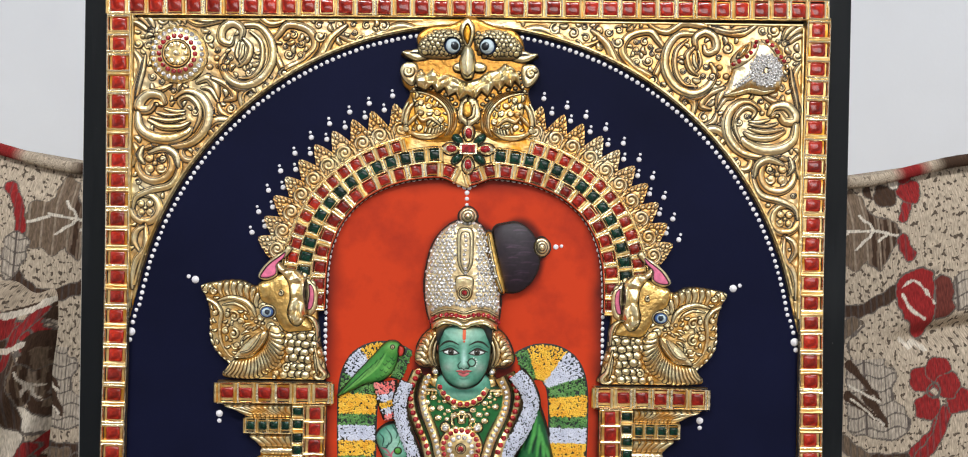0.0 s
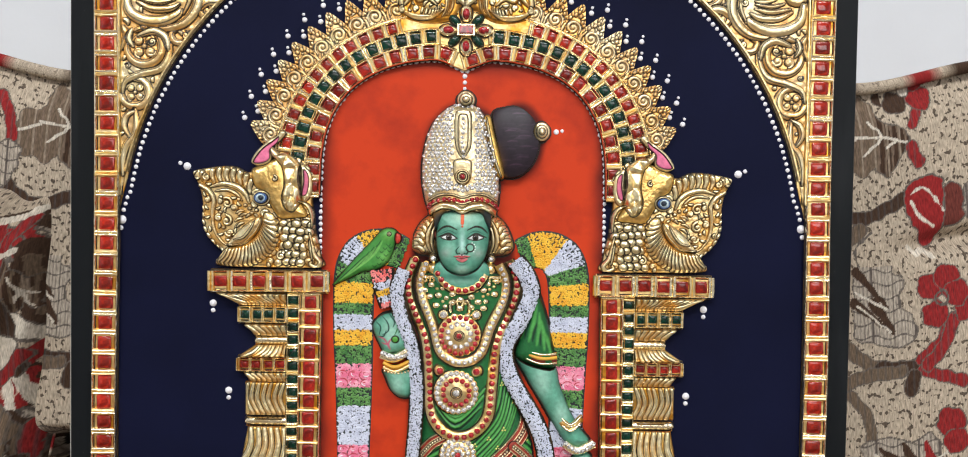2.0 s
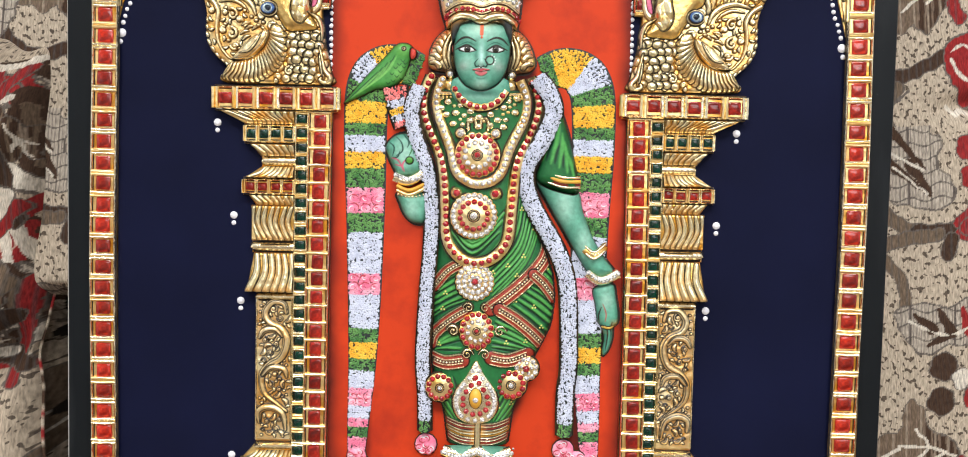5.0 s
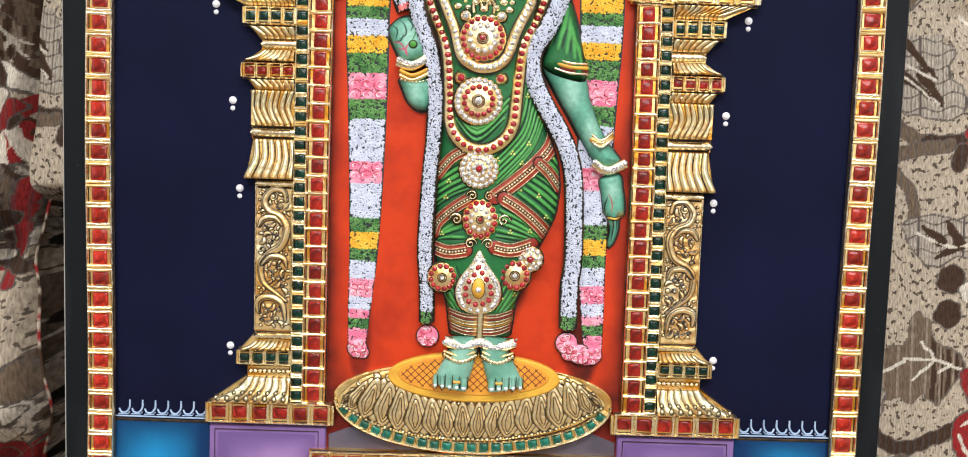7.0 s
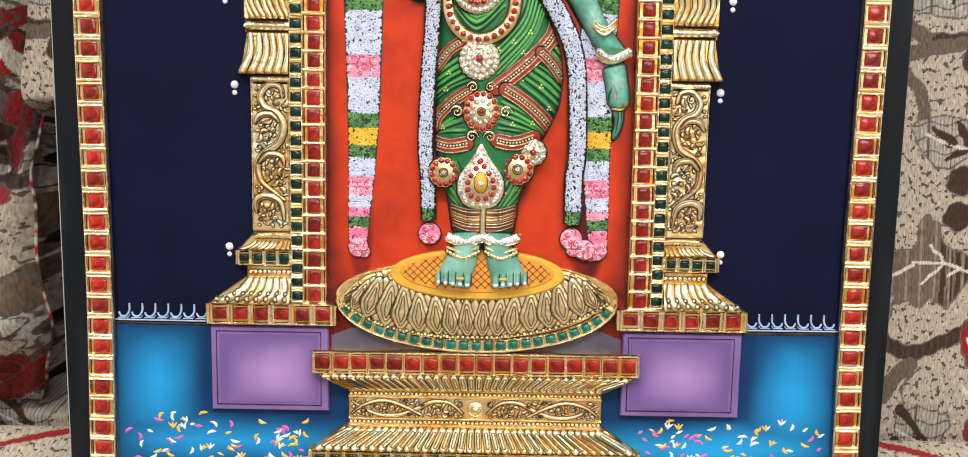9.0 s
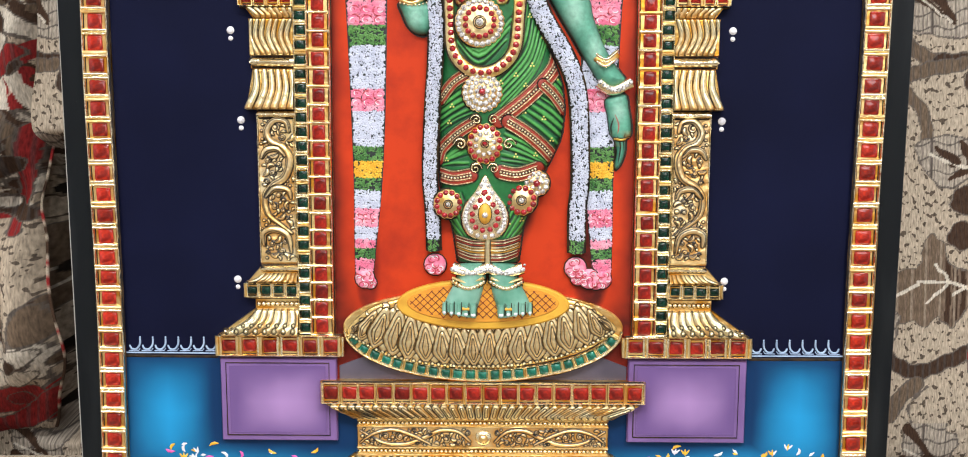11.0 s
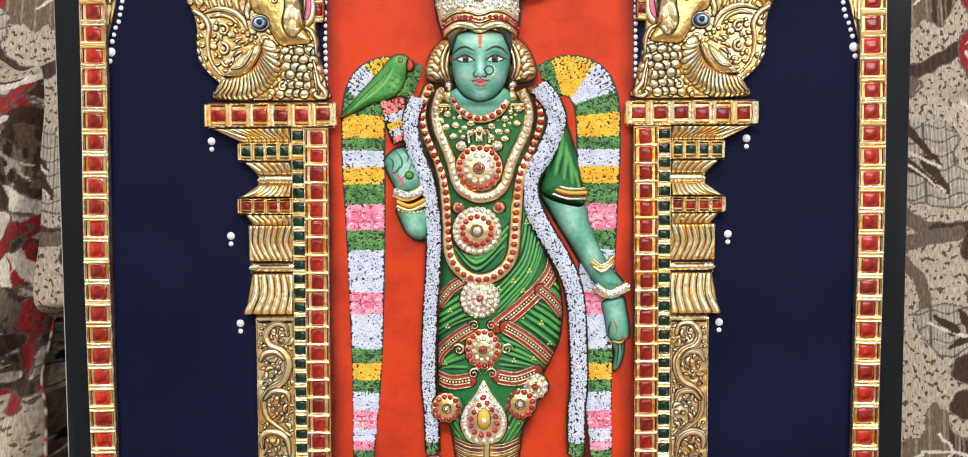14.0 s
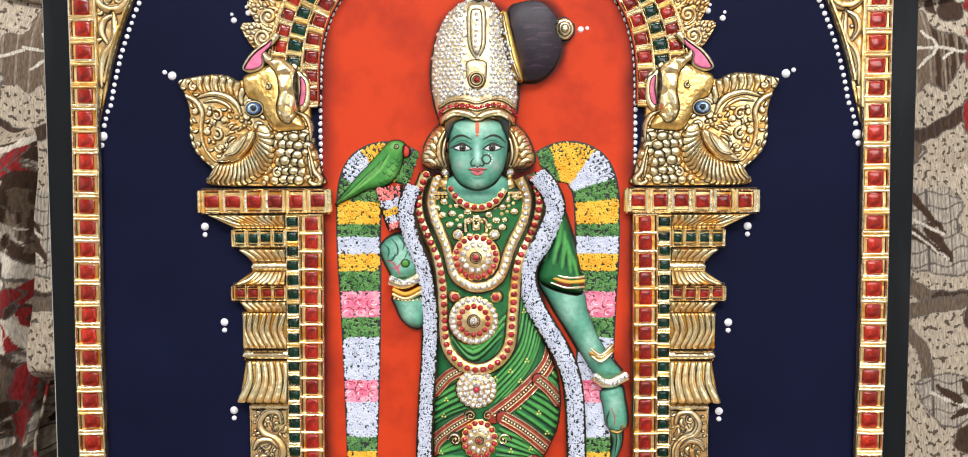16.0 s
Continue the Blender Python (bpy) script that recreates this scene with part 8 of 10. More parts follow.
for k in range(52):
    x, z = outer_arc[min(100, round(100 * (k + 0.5) / 52))]
    ring_skin.spot(x, z - 1.0, 1.1, 1.0, 1.6, ink=0.16)
petal_ring = Mesh()
ring_skin.into(petal_ring, 4.6)
part("petal_ring", petal_ring, lotus_ob, "chased gold lotus petals")
lst = Lowered()
gem_row(lst, lotus_ob, "jade", arc(0, 129, 74.2, 26.8, 190, 350, 60), 7.0, 4.6, 4.2, 5.0, 6.2)
part("stone_setting", lst, lotus_ob, "pale gold rims and bars")

# ---- garlands painted behind the figure ----
def width_at(keys, z):
    """Linear between (z, value ...) keys listed from the top down."""
    for a, b in zip(keys, keys[1:]):
        if z >= b[0]:
            f = (z - b[0]) / (a[0] - b[0])
            f = min(max(f, 0.0), 1.0)
            return tuple(b[i] + (a[i] - b[i]) * f for i in range(1, len(a)))
    return keys[-1][1:]


def petals(mesh, path, widths, d, bands, seed, density=0.42, size=2.5):
    """Strokes of paint over a garland: bands are (length share end, material)."""
    rnd = random.Random(seed)
    seg = [0.0]
    for (ax, az), (bx, bz) in zip(path, path[1:]):
        seg.append(seg[-1] + math.hypot(bx - ax, bz - az))
    for i in range(len(path) - 1):
        (ax, az), (bx, bz) = path[i], path[i + 1]
        step = seg[i + 1] - seg[i]
        w = (widths[i] + widths[i + 1]) / 2
        for _ in range(max(1, round(step * 2 * w * density))):
            f, o = rnd.random(), rnd.uniform(-0.90, 0.90)
            s = (seg[i] + step * f) / seg[-1]
            m = next((mm for end, mm in bands if s <= end), bands[-1][1])
            tx, tz = (bx - ax) / step, (bz - az) / step
            if m is LEAF and rnd.random() < 0.45:
                continue
            x, z = ax + (bx - ax) * f + tz * o * w, az + (bz - az) * f - tx * o * w
            k = size * rnd.uniform(0.7, 1.15)
            dd = d(o) if callable(d) else d
            mesh.dab(x, z, k, k * rnd.uniform(0.45, 0.7), rnd.uniform(0, math.pi), dd + rnd.uniform(0, 0.25), m)


def rose_ball(mesh, x, z, r, d0, seed):
    """A knot of pink roses: overlapping domes with curled petals."""
    rnd = random.Random(seed)
    mesh.dome(x, z, r + 0.7, r + 0.7, d0 - 0.2, 0.5, INK, 0, 14, 2)
    mesh.dome(x, z, r, r, d0, r * 0.35, PINK, 0, 14, 3)
    for k in range(7):
        a = k * 2 * math.pi / 7 + rnd.random()
        q = r * (0.62 if k else 0.0)
        cx, cz = x + q * math.cos(a), z + q * math.sin(a)
        mesh.dome(cx, cz, r * 0.42, r * 0.38, d0 + r * 0.15, r * 0.25, PINK, 0, 8, 2)
        for q in range(3):
            a0 = rnd.uniform(0, 360)
            mesh.ribbon(arc(cx, cz, r * (0.14 + 0.1 * q), r * (0.12 + 0.09 * q), a0, a0 + 150, 5), [0.1, 0.28, 0.32, 0.32, 0.2, 0.1], d0 + r * 0.36, 0.35, (LIP, PEARL, LIP)[q], 3)


Y, W, G, P = YELLOW, WHITE, LEAF, PINK
for side in (-1, 1):
    gar = Mesh()
    line = spline([(side * 34, 364), (side * 45, 367.5), (side * 55.5, 364.5), (side * 62, 354), (side * 63.5, 330), (side * 62.8, 290), (side * 62.6, 240), (side * 63.2, 200), (side * 64.8, 170), (side * 65.8, 149)], 8)
    ws = []
    for i, (x, z) in enumerate(line):
        f = i / (len(line) - 1)
        ws.append(9.5 + 3.5 * min(1, f / 0.25) if f < 0.25 else 13 - 1.2 * (f - 0.25) / 0.25 if f < 0.5 else 11.8 - 7.0 * (f - 0.5) / 0.5)
    gar.ribbon(line, [w + 1.3 for w in ws], 0.9, 0.35, INK, 3)
    gar.ribbon(line, ws, 1.0, 0.8, SHADE, 4)
    seg = [0.0]
    for (ax, az), (bx, bz) in zip(line, line[1:]):
        seg.append(seg[-1] + math.hypot(bx - ax, bz - az))
    total = seg[-1]
    lead = total - 248.0
    ends = [(15, G), (30, Y), (41, W), (50, G), (62, Y), (69, G), (78, W), (87, Y), (98, G), (112, P), (123, G), (146, W), (158, P), (177, W), (185, G), (194, Y), (201, G), (211, W), (221, P), (228, W), (233, P), (239, G), (260, P)]
    bands = [((e + lead) / total, m) for e, m in ends]
    petals(gar, line, ws, lambda o: 1.1 + 0.75 * math.sqrt(max(0, 1 - o * o)), bands, 30 + side, 2.1, 1.9)
    rose_ball(gar, side * 65.6, 147, 5.4, 1.2, 4)
    rose_ball(gar, side * 62.5, 144.5, 3.4, 1.2, 5)
    # rounded roses in the pink bands
    for s0, r in ((105, 5.2), (152, 4.6), (216, 3.2)):
        i = min(range(len(line)), key=lambda q: abs(seg[q] - s0 - lead))
        for o in (-0.62, 0.0, 0.62):
            for dz in (-0.42, 0.42):
                x, z = line[i][0] + o * ws[i], line[i][1] + dz * r * 1.25
                gar.dome(x, z, r * 0.66, r * 0.58, 1.5, 0.8, PINK, 40 * o, 9, 2)
                for q in range(4):
                    a0 = 137 * q + 80 * o + 50 * dz
                    gar.ribbon(arc(x + 0.5 * math.cos(a0), z + 0.5 * math.sin(a0), r * (0.2 + 0.13 * q), r * (0.17 + 0.11 * q), a0, a0 + 130, 5), [0.12, 0.3, 0.35, 0.35, 0.25, 0.1], 2.1, 0.35, (LIP, PEARL, PINK, LIP)[q], 3)
    part("painted_garland", gar, painting, "banded garland of yellow, white, green and pink petals")

# ---- the relief figure: one moulded and painted mesh ----
fig = Mesh()
BODY = [(350, 1.0, 27.0), (335, 1.0, 26.5), (318, 1.5, 24.0), (302, 2.0, 22.5), (285, 4.2, 24.5), (270, 7.0, 29.0), (255, 9.5, 32.5), (240, 10.2, 33.5), (225, 9.2, 33.0), (212, 6.2, 30.0), (200, 3.2, 26.5), (188, 2.4, 23.5), (176, 2.6, 19.0), (157, 2.8, 16.5)]
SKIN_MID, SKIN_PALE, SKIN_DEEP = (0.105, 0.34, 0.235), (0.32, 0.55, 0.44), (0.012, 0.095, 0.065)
ROBE, ROBE_DEEP, ROBE_PALE, BAND_RED = (0.010, 0.120, 0.030), (0.002, 0.020, 0.010), (0.085, 0.36, 0.075), (0.30, 0.034, 0.018)


def body_depth(x, z):
    c, w = width_at(BODY, z)
    q = (x - c) / w
    return 2.0 + 10.0 * math.sqrt(max(0.02, 1 - min(q * q, 1.0)))


robe = Relief((-52, 88, 152, 362), 0.32)


def limb(poly, d0, high, soft, colour=SKIN_MID):
    robe.form(poly, d0, high, soft, colour, 0.0, 0.3, True, (2.2, SKIN_DEEP if colour is SKIN_MID else ROBE_DEEP, 0.85))


# lowered arm and its open hand, raised arm and its hand
limb([(31.7, 307.5), (54.2, 301.2), (58.8, 288.5), (64.7, 273.8), (72.0, 262.4), (76.7, 255.6), (70.6, 251.7), (63.3, 253.1), (56.0, 263.2), (46.8, 278.7), (38.2, 292.8)], 1.2, 7.0, 7.5)
for x, z, rx, rz in ((47.8, 291.3, 5, 9), (59.3, 271.2, 4, 8)):
    robe.tint(x, z, rx, rz, SKIN_PALE, 0.75)
limb([(65.3, 245.7), (76.0, 248.9), (78.6, 240.2), (79.9, 232.1), (79.6, 226.0), (77.2, 224.0), (77.2, 218.6), (75.2, 211.2), (72.5, 207.8), (70.8, 209.9), (71.9, 217.3), (70.5, 223.4), (67.9, 227.5), (66.6, 236.2)], 1.6, 4.6, 4.5)
robe.tint(72.5, 239.3, 3.5, 5, SKIN_PALE, 0.8)
for path in ([(72.2, 225.7), (73.9, 220.7), (72.8, 211.2)], [(69.9, 235.5), (68.6, 230.8), (69.2, 226.8)], [(76.2, 227.4), (75.6, 223.3), (75.9, 218.6)]):
    robe.mark(path, 0.4, LINE_INK)
robe.mark([(70.6, 237.5), (72.6, 232.1), (72.2, 227.4)], 0.35, (0.35, 0.06, 0.05))
robe.ridge([(70.9, 224.4), (74.6, 224.0), (79.2, 225.0)], 0.8, 0.9, (0.85, 0.55, 0.12), 0.6, taper="")
limb([(-44.5, 297.0), (-26.4, 296.8), (-26.6, 285.5), (-29.3, 280.1), (-34.7, 279.5), (-40.0, 282.9), (-43.3, 289.6)], 1.4, 6.0, 6.5)
robe.tint(-36.5, 288.3, 4, 6, SKIN_PALE, 0.7)
limb([(-51.8, 320.4), (-50.0, 325.6), (-45.3, 328.9), (-39.9, 329.5), (-35.3, 326.1), (-31.4, 320.1), (-29.5, 311.5), (-33.0, 306.9), (-43.7, 305.6), (-47.6, 310.3)], 1.4, 6.0, 6.0)
robe.tint(-40.7, 318.2, 5, 7, SKIN_PALE, 0.9)
for path in ([(-49.4, 324.3), (-46.7, 321.6), (-47.5, 317.0)], [(-46.0, 327.6), (-42.7, 324.2), (-42.1, 319.6), (-45.5, 317.0)], [(-41.9, 328.9), (-38.7, 324.8), (-39.4, 321.5)], [(-38.0, 326.8), (-35.4, 322.8), (-36.1, 318.2)], [(-48.2, 315.7), (-44.8, 316.3), (-43.4, 319.6)], [(-34.1, 322.1), (-32.1, 316.1), (-32.9, 310.8)]):
    robe.mark(path, 0.45, (0.01, 0.05, 0.04))
for path in ([(-48.2, 315.7), (-44.2, 314.3), (-41.6, 309.0)], [(-40.2, 314.9), (-41.9, 312.3), (-40.9, 308.3)], [(-46.2, 312.3), (-42.9, 311.6), (-40.9, 313.6)]):
    robe.mark(path, 0.45, (0.50, 0.10, 0.16))
robe.mark([(-38.0, 326.2), (-36.7, 321.5), (-38.5, 316.9)], 0.4, (0.02, 0.13, 0.03))
robe.spot(-38.1, 314.5, 2.1, 2.0, 1.4, (0.07, 0.28, 0.04), 0.0)
# sleeve with folds and dotted flowers
limb([(43.2, 345.5), (47.1, 338.3), (51.6, 323.1), (56.1, 299.9), (45.5, 298.7), (32.3, 304.8), (34.4, 316.0), (39.1, 329.1)], 2.0, 7.0, 7.5, ROBE)
for a, m, b in zip([(42.4, 339.5), (43.7, 335.6), (45.6, 331.0), (46.9, 326.4), (48.2, 320.4)], [(39.0, 327.8), (42.3, 325.1), (45.6, 322.4), (48.2, 318.4), (50.8, 314.5)], [(35.0, 316.0), (39.6, 314.6), (44.2, 312.5), (48.8, 309.9), (52.8, 307.2)]):
    robe.mark([a, m, b], 1.1, ROBE_PALE, 0.8, 1.2)
    robe.mark([(m[0] + 2, m[1]), ((m[0] + b[0]) / 2 + 1.6, (m[1] + b[1]) / 2), (b[0] + 2.2, b[1])], 0.8, ROBE_DEEP, 0.9, 0.9)

# the robe: a rounded trunk under painted folds
edge = [(width_at(BODY, z)[0] + width_at(BODY, z)[1], float(z)) for z in np.linspace(157, 354, 40)]
edge += [(width_at(BODY, z)[0] - width_at(BODY, z)[1], float(z)) for z in np.linspace(354, 157, 40)]
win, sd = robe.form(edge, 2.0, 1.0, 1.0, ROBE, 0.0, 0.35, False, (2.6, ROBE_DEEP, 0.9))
axis = np.array([width_at(BODY, z) for z in robe.Z[win][:, 0]])
bulge = 2.0 + 10.0 * np.sqrt(np.clip(1 - ((robe.X[win] - axis[:, :1]) / axis[:, 1:]) ** 2, 0.02, 1))
robe.H[win], robe.B[win] = np.where(sd > 0, bulge, robe.H[win]), np.where(sd > 0, bulge, robe.B[win])


def folds(a, m, b, n, w=0.75):
    """A set of painted folds that sweeps from line a over m to line b."""
    def along(line, f):
        pts = spline(line, 8)
        k = f * (len(pts) - 1)
        i = min(int(k), len(pts) - 2)
        return tuple(pts[i][c] + (pts[i + 1][c] - pts[i][c]) * (k - i) for c in (0, 1))
    rnd = random.Random(n)
    for k in range(2 * n + 1):
        f = min(1.0, max(0.0, (k + rnd.uniform(-0.25, 0.25)) / (2 * n)))
        path = [along(line, f) for line in (a, m, b)]
        size = w * rnd.uniform(0.7, 1.3)
        if k % 2:
            robe.mark(path, size * 1.25, ROBE_PALE, 0.85, 0.9, lift=0.35)
        else:
            robe.mark(path, size, ROBE_DEEP, 0.95, 0.6, lift=-0.35)


folds([(21.5, 299.6), (27.9, 283.7), (34.5, 276.4)], [(18.7, 281.8), (23.2, 266.6), (27.7, 258.6)], [(4.0, 259.5), (7.1, 248.9), (10.0, 238.8)], 9)
folds([(-6.7, 257.0), (-5.5, 247.0), (-6.2, 237.0)], [(-14.0, 251.7), (-14.8, 241.7), (-14.9, 233.1)], [(-22.0, 245.8), (-23.2, 236.5), (-23.6, 227.1)], 6)
folds([(30.9, 247.3), (24.9, 240.7), (18.3, 234.1)], [(36.9, 243.3), (34.1, 234.6), (28.1, 226.7)], [(44.1, 236.5), (43.4, 227.2), (38.0, 217.9)], 6)
folds([(39.0, 269.7), (36.3, 261.8), (32.3, 254.6)], [(41.0, 266.4), (40.3, 257.8), (38.9, 249.9)], [(43.6, 263.1), (44.8, 252.5), (44.1, 243.2)], 4)
folds([(12.9, 230.2), (10.2, 222.8), (9.7, 212.1)], [(24.1, 224.0), (22.7, 217.4), (21.4, 210.7)], [(36.6, 213.6), (34.6, 210.9), (31.3, 209.3)], 6)
folds([(-7.1, 225.0), (-7.8, 218.3), (-7.9, 210.3)], [(-14.4, 219.0), (-15.2, 215.0), (-15.2, 210.3)], [(-22.8, 213.1), (-22.5, 211.4), (-21.2, 209.7)], 3)
folds([(-22.9, 182.1), (-19.5, 190.9), (-11.4, 195.5)], [(-19.0, 176.0), (-14.3, 182.1), (-8.2, 186.7)], [(-13.7, 171.9), (-8.4, 172.6), (-3.7, 174.6)], 6)
folds([(27.1, 184.5), (23.9, 192.6), (17.2, 195.3)], [(23.7, 176.4), (18.4, 181.8), (12.5, 185.9)], [(17.7, 171.0), (12.3, 171.7), (7.0, 173.8)], 6)
folds([(-16.8, 288.8), (-16.3, 282.2), (-15.0, 275.6)], [(-2.5, 271.5), (-2.6, 267.5), (-2.6, 262.9)], [(14.8, 288.5), (13.4, 281.9), (12.0, 275.3)], 3, 0.9)
for x, z in [(24.4, 289.0), (31.8, 278.4), (25.8, 263.3), (17.2, 258.0), (9.2, 254.1), (22.4, 252.7), (38.9, 256.5), (-16.8, 241.8), (-18.2, 233.1), (-1.4, 198.8), (32.2, 235.3), (36.7, 223.9), (21.6, 238.7), (17.4, 215.4), (28.0, 216.0), (-19.8, 213.1), (-16.9, 183.4), (-10.3, 178.7), (13.7, 179.2), (21.1, 180.5), (9.3, 263.8)]:
    for dx, dz in ((0, 0.9), (-0.8, -0.5), (0.8, -0.5)):
        robe.spot(x + dx, z + dz, 0.55, 0.55, 0.4, (0.85, 0.72, 0.20), 0.2, ink=0)


def strap(pts, w, beads=True):
    """A border of the cloth: red between gold cords, with a row of gold beads."""
    robe.ridge(pts, w, 0.9, BAND_RED, 0.0, 0.3, "", 0.0)
    line = spline(pts, 6)
    for o in (-0.92, -0.36, 0.36, 0.92) if beads else (-0.9, 0.0, 0.9):
        off = []
        for i in range(len(line)):
            (ax, az), (bx, bz) = line[max(i - 1, 0)], line[min(i + 1, len(line) - 1)]
            t = Vector((bx - ax, bz - az)).normalized()
            off.append((line[i][0] + t.y * o * w, line[i][1] - t.x * o * w))
        robe.ridge(off, 0.34, 1.4, LEAF_GOLD, 1.0, 0.0, "", 0.0, False)
    if beads:
        run = 0.0
        for (ax, az), (bx, bz) in zip(line, line[1:]):
            step = math.hypot(bx - ax, bz - az)
            while run < step:
                robe.spot(ax + (bx - ax) * run / step, az + (bz - az) * run / step, 0.75, 0.75, 1.7, (0.97, 0.84, 0.56), 0.9, ink=0.1)
                run += 1.75
            run -= step


strap([(41.0, 274.3), (38.3, 263.1), (31.3, 253.9), (21.0, 244.1), (8.3, 234.2)], 4.2)
strap([(31.7, 253.2), (37.6, 247.8), (43.8, 239.7)], 3.2)
strap([(13.3, 233.5), (22.2, 228.1), (30.7, 221.3), (37.3, 214.6)], 3.8)
strap([(-8.0, 259.0), (-16.0, 254.1), (-23.4, 245.1)], 3.2)
strap([(-5.0, 233.0), (-13.7, 227.4), (-22.4, 219.1), (-24.5, 213.1)], 3.4)
strap([(-23.9, 205.0), (-16.0, 203.3), (-6.6, 204.9)], 3.9)
strap([(9.4, 206.8), (18.6, 205.4), (29.3, 208.6)], 3.9)
for k, tone in enumerate((BAND_RED, (0.50, 0.24, 0.03), BAND_RED)):
    for s in (-1, 1):
        z = 169.2 - 3.9 * k
        path = [(2.6 + s * 1.6, z - 1.2), (2.6 + s * 9, z - 1.0), (2.6 + s * (17.2 - 0.4 * k), z + 1.0)]
        robe.ridge(path, 1.9, 0.8, tone, 0.0, 0.0, "", 0.0)
        for o in (-1.8, 0.2, 1.8):
            robe.ridge([(x, zz + o) for x, zz in path], 0.4, 1.2, LEAF_GOLD, 1.0, 0.12, "", 0.0)
robe.ridge([(2.8, 173), (2.6, 165), (2.6, 157)], 1.5, 2.0, taper="")
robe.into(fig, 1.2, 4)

# feet on the lotus, with toes, bangles and anklets
feet = Lowered()
feet.v, feet.f, feet.m, feet.mats, feet.skins = fig.v, fig.f, fig.m, fig.mats, fig.skins
for s in (-1, 1):
    cx = 2.4 + s * 10.4
    feet.ribbon(spline([(cx - s * 1.5, 166), (cx - s * 1.8, 158), (cx + s * 0.8, 150), (cx + s * 3.6, 143), (cx + s * 5.0, 137.6)], 5), [7.6 + 0.9] * 8 + [8.6 + 0.16 * i for i in range(13)], 9.0, 1.0, INK, 5)
    feet.ribbon(spline([(cx - s * 1.5, 166), (cx - s * 1.8, 158), (cx + s * 0.8, 150), (cx + s * 3.6, 143), (cx + s * 5.0, 138)], 5), [7.6] * 8 + [8.0 + 0.15 * i for i in range(13)], 9.4, 5.5, SKIN, 9)
    for k in range(5):
        x = cx + s * (5.0 - 7.8 + 3.9 * k)
        w = (2.1, 1.7, 1.6, 1.5, 1.4)[k]
        z = 138.6 + 0.35 * k
        feet.ribbon([(x, z + 5), (x, z + 2), (x, z - 0.8), (x, z - 1.8)], [w * 0.7, w, w * 0.95, w * 0.4], 13.2, 2.5, SKIN, 6)
        feet.ribbon([(x + w, z + 6), (x + w, z - 0.8)], [0.2, 0.3], 14.9, 0.5, INK, 3)
        feet.dome(x, z - 0.3, w * 0.65, 1.1, 15.3, 0.5, PEARL, 0, 8, 2)
    x = cx + s * (5.0 - 3.9)
    feet.ribbon([(x - 1.9, 141.5), (x + 1.9, 141.5)], 0.9, 14.8, 1.2, MUSTARD, 4)
    for i in range(11):
        f = i / 10
        x, z = cx - s * 0.2 - 8.2 + 16.4 * f, 156.0 - 3.2 * math.sin(math.pi * f)
        knob(feet, x, z, 1.3, 1.5, 12.0 + 2.4 * math.sin(math.pi * f), 1.6, PALE_GOLD, 0, 0.3, 7)
    feet.ribbon([(cx - 8.6, 158.4), (cx, 155.4), (cx + 8.6, 158.4)], 0.8, 13.2, 1.4, GOLD, 4)
anklet = [(2.6 - 19 + 38 * i / 40, 163.8 - 2.2 * abs(math.sin(2 * math.pi * i / 40))) for i in range(41)]
feet.ribbon(anklet, 3.3, 12.6, 1.0, INK, 5)
feet.ribbon(anklet, 2.9, 12.8, 2.2, PALE_GOLD, 6)
for i in range(0, 41, 2):
    x, z = anklet[i]
    feet.bead(x, z - 0.6, 1.4, 14.4, CRYSTAL, 1.4, 8)
    feet.bead(x + 0.9, z + 1.8, 0.8, 13.8, CRYSTAL, 1.0, 6)

# bands and bangles on the arms
for o, w, m, d in ((0, 2.9, MAROON, 8.2), (2.6, 0.8, PALE_GOLD, 8.6), (0.3, 1.0, MUSTARD, 9.2), (-2.7, 0.8, PALE_GOLD, 8.6)):
    line = spline([(36, 308 + o), (46, 304.5 + o), (56.5, 304.5 + o)], 6)
    fig.ribbon(line, w, [d - 3.4 * abs(i / 12 - 0.5) ** 1.5 * 3 for i in range(13)], 1.2, m, 5)
for i in range(7):
    f = i / 6
    fig.bead(59.8 + 10.6 * f, 267.9 - 3.4 * math.sin(math.pi * f) + 1.0 * f, 1.1, 5.2 + 4.0 * math.sin(math.pi * f), PALE_GOLD, 1.3, 7)
round_arm = [4.2 + 4.6 * math.sin(math.pi * (k + 1) / 14) for k in range(13)]
fig.ribbon(spline([(58.4, 269.0), (64.5, 264.8), (71.6, 269.8)], 6), 2.2, round_arm, 1.2, AMBER, 5)
for o in (-1.6, 1.9):
    fig.ribbon(spline([(58.8, 268.5 + o), (64.5, 264.4 + o), (71.5, 269.4 + o)], 6), 0.8, [d + 0.4 for d in round_arm], 1.4, PALE_GOLD, 5)
fig.ribbon(spline([(61.5, 254.6), (69, 250.4), (79, 254.6)], 6), 2.9, 5.6, 2.6, PALE_GOLD, 6)
for i in range(9):
    f = i / 8
    fig.bead(62.3 + 16 * f, 254.6 - 4.2 * math.sin(math.pi * f), 1.6, 7.2, CRYSTAL, 1.6, 8)

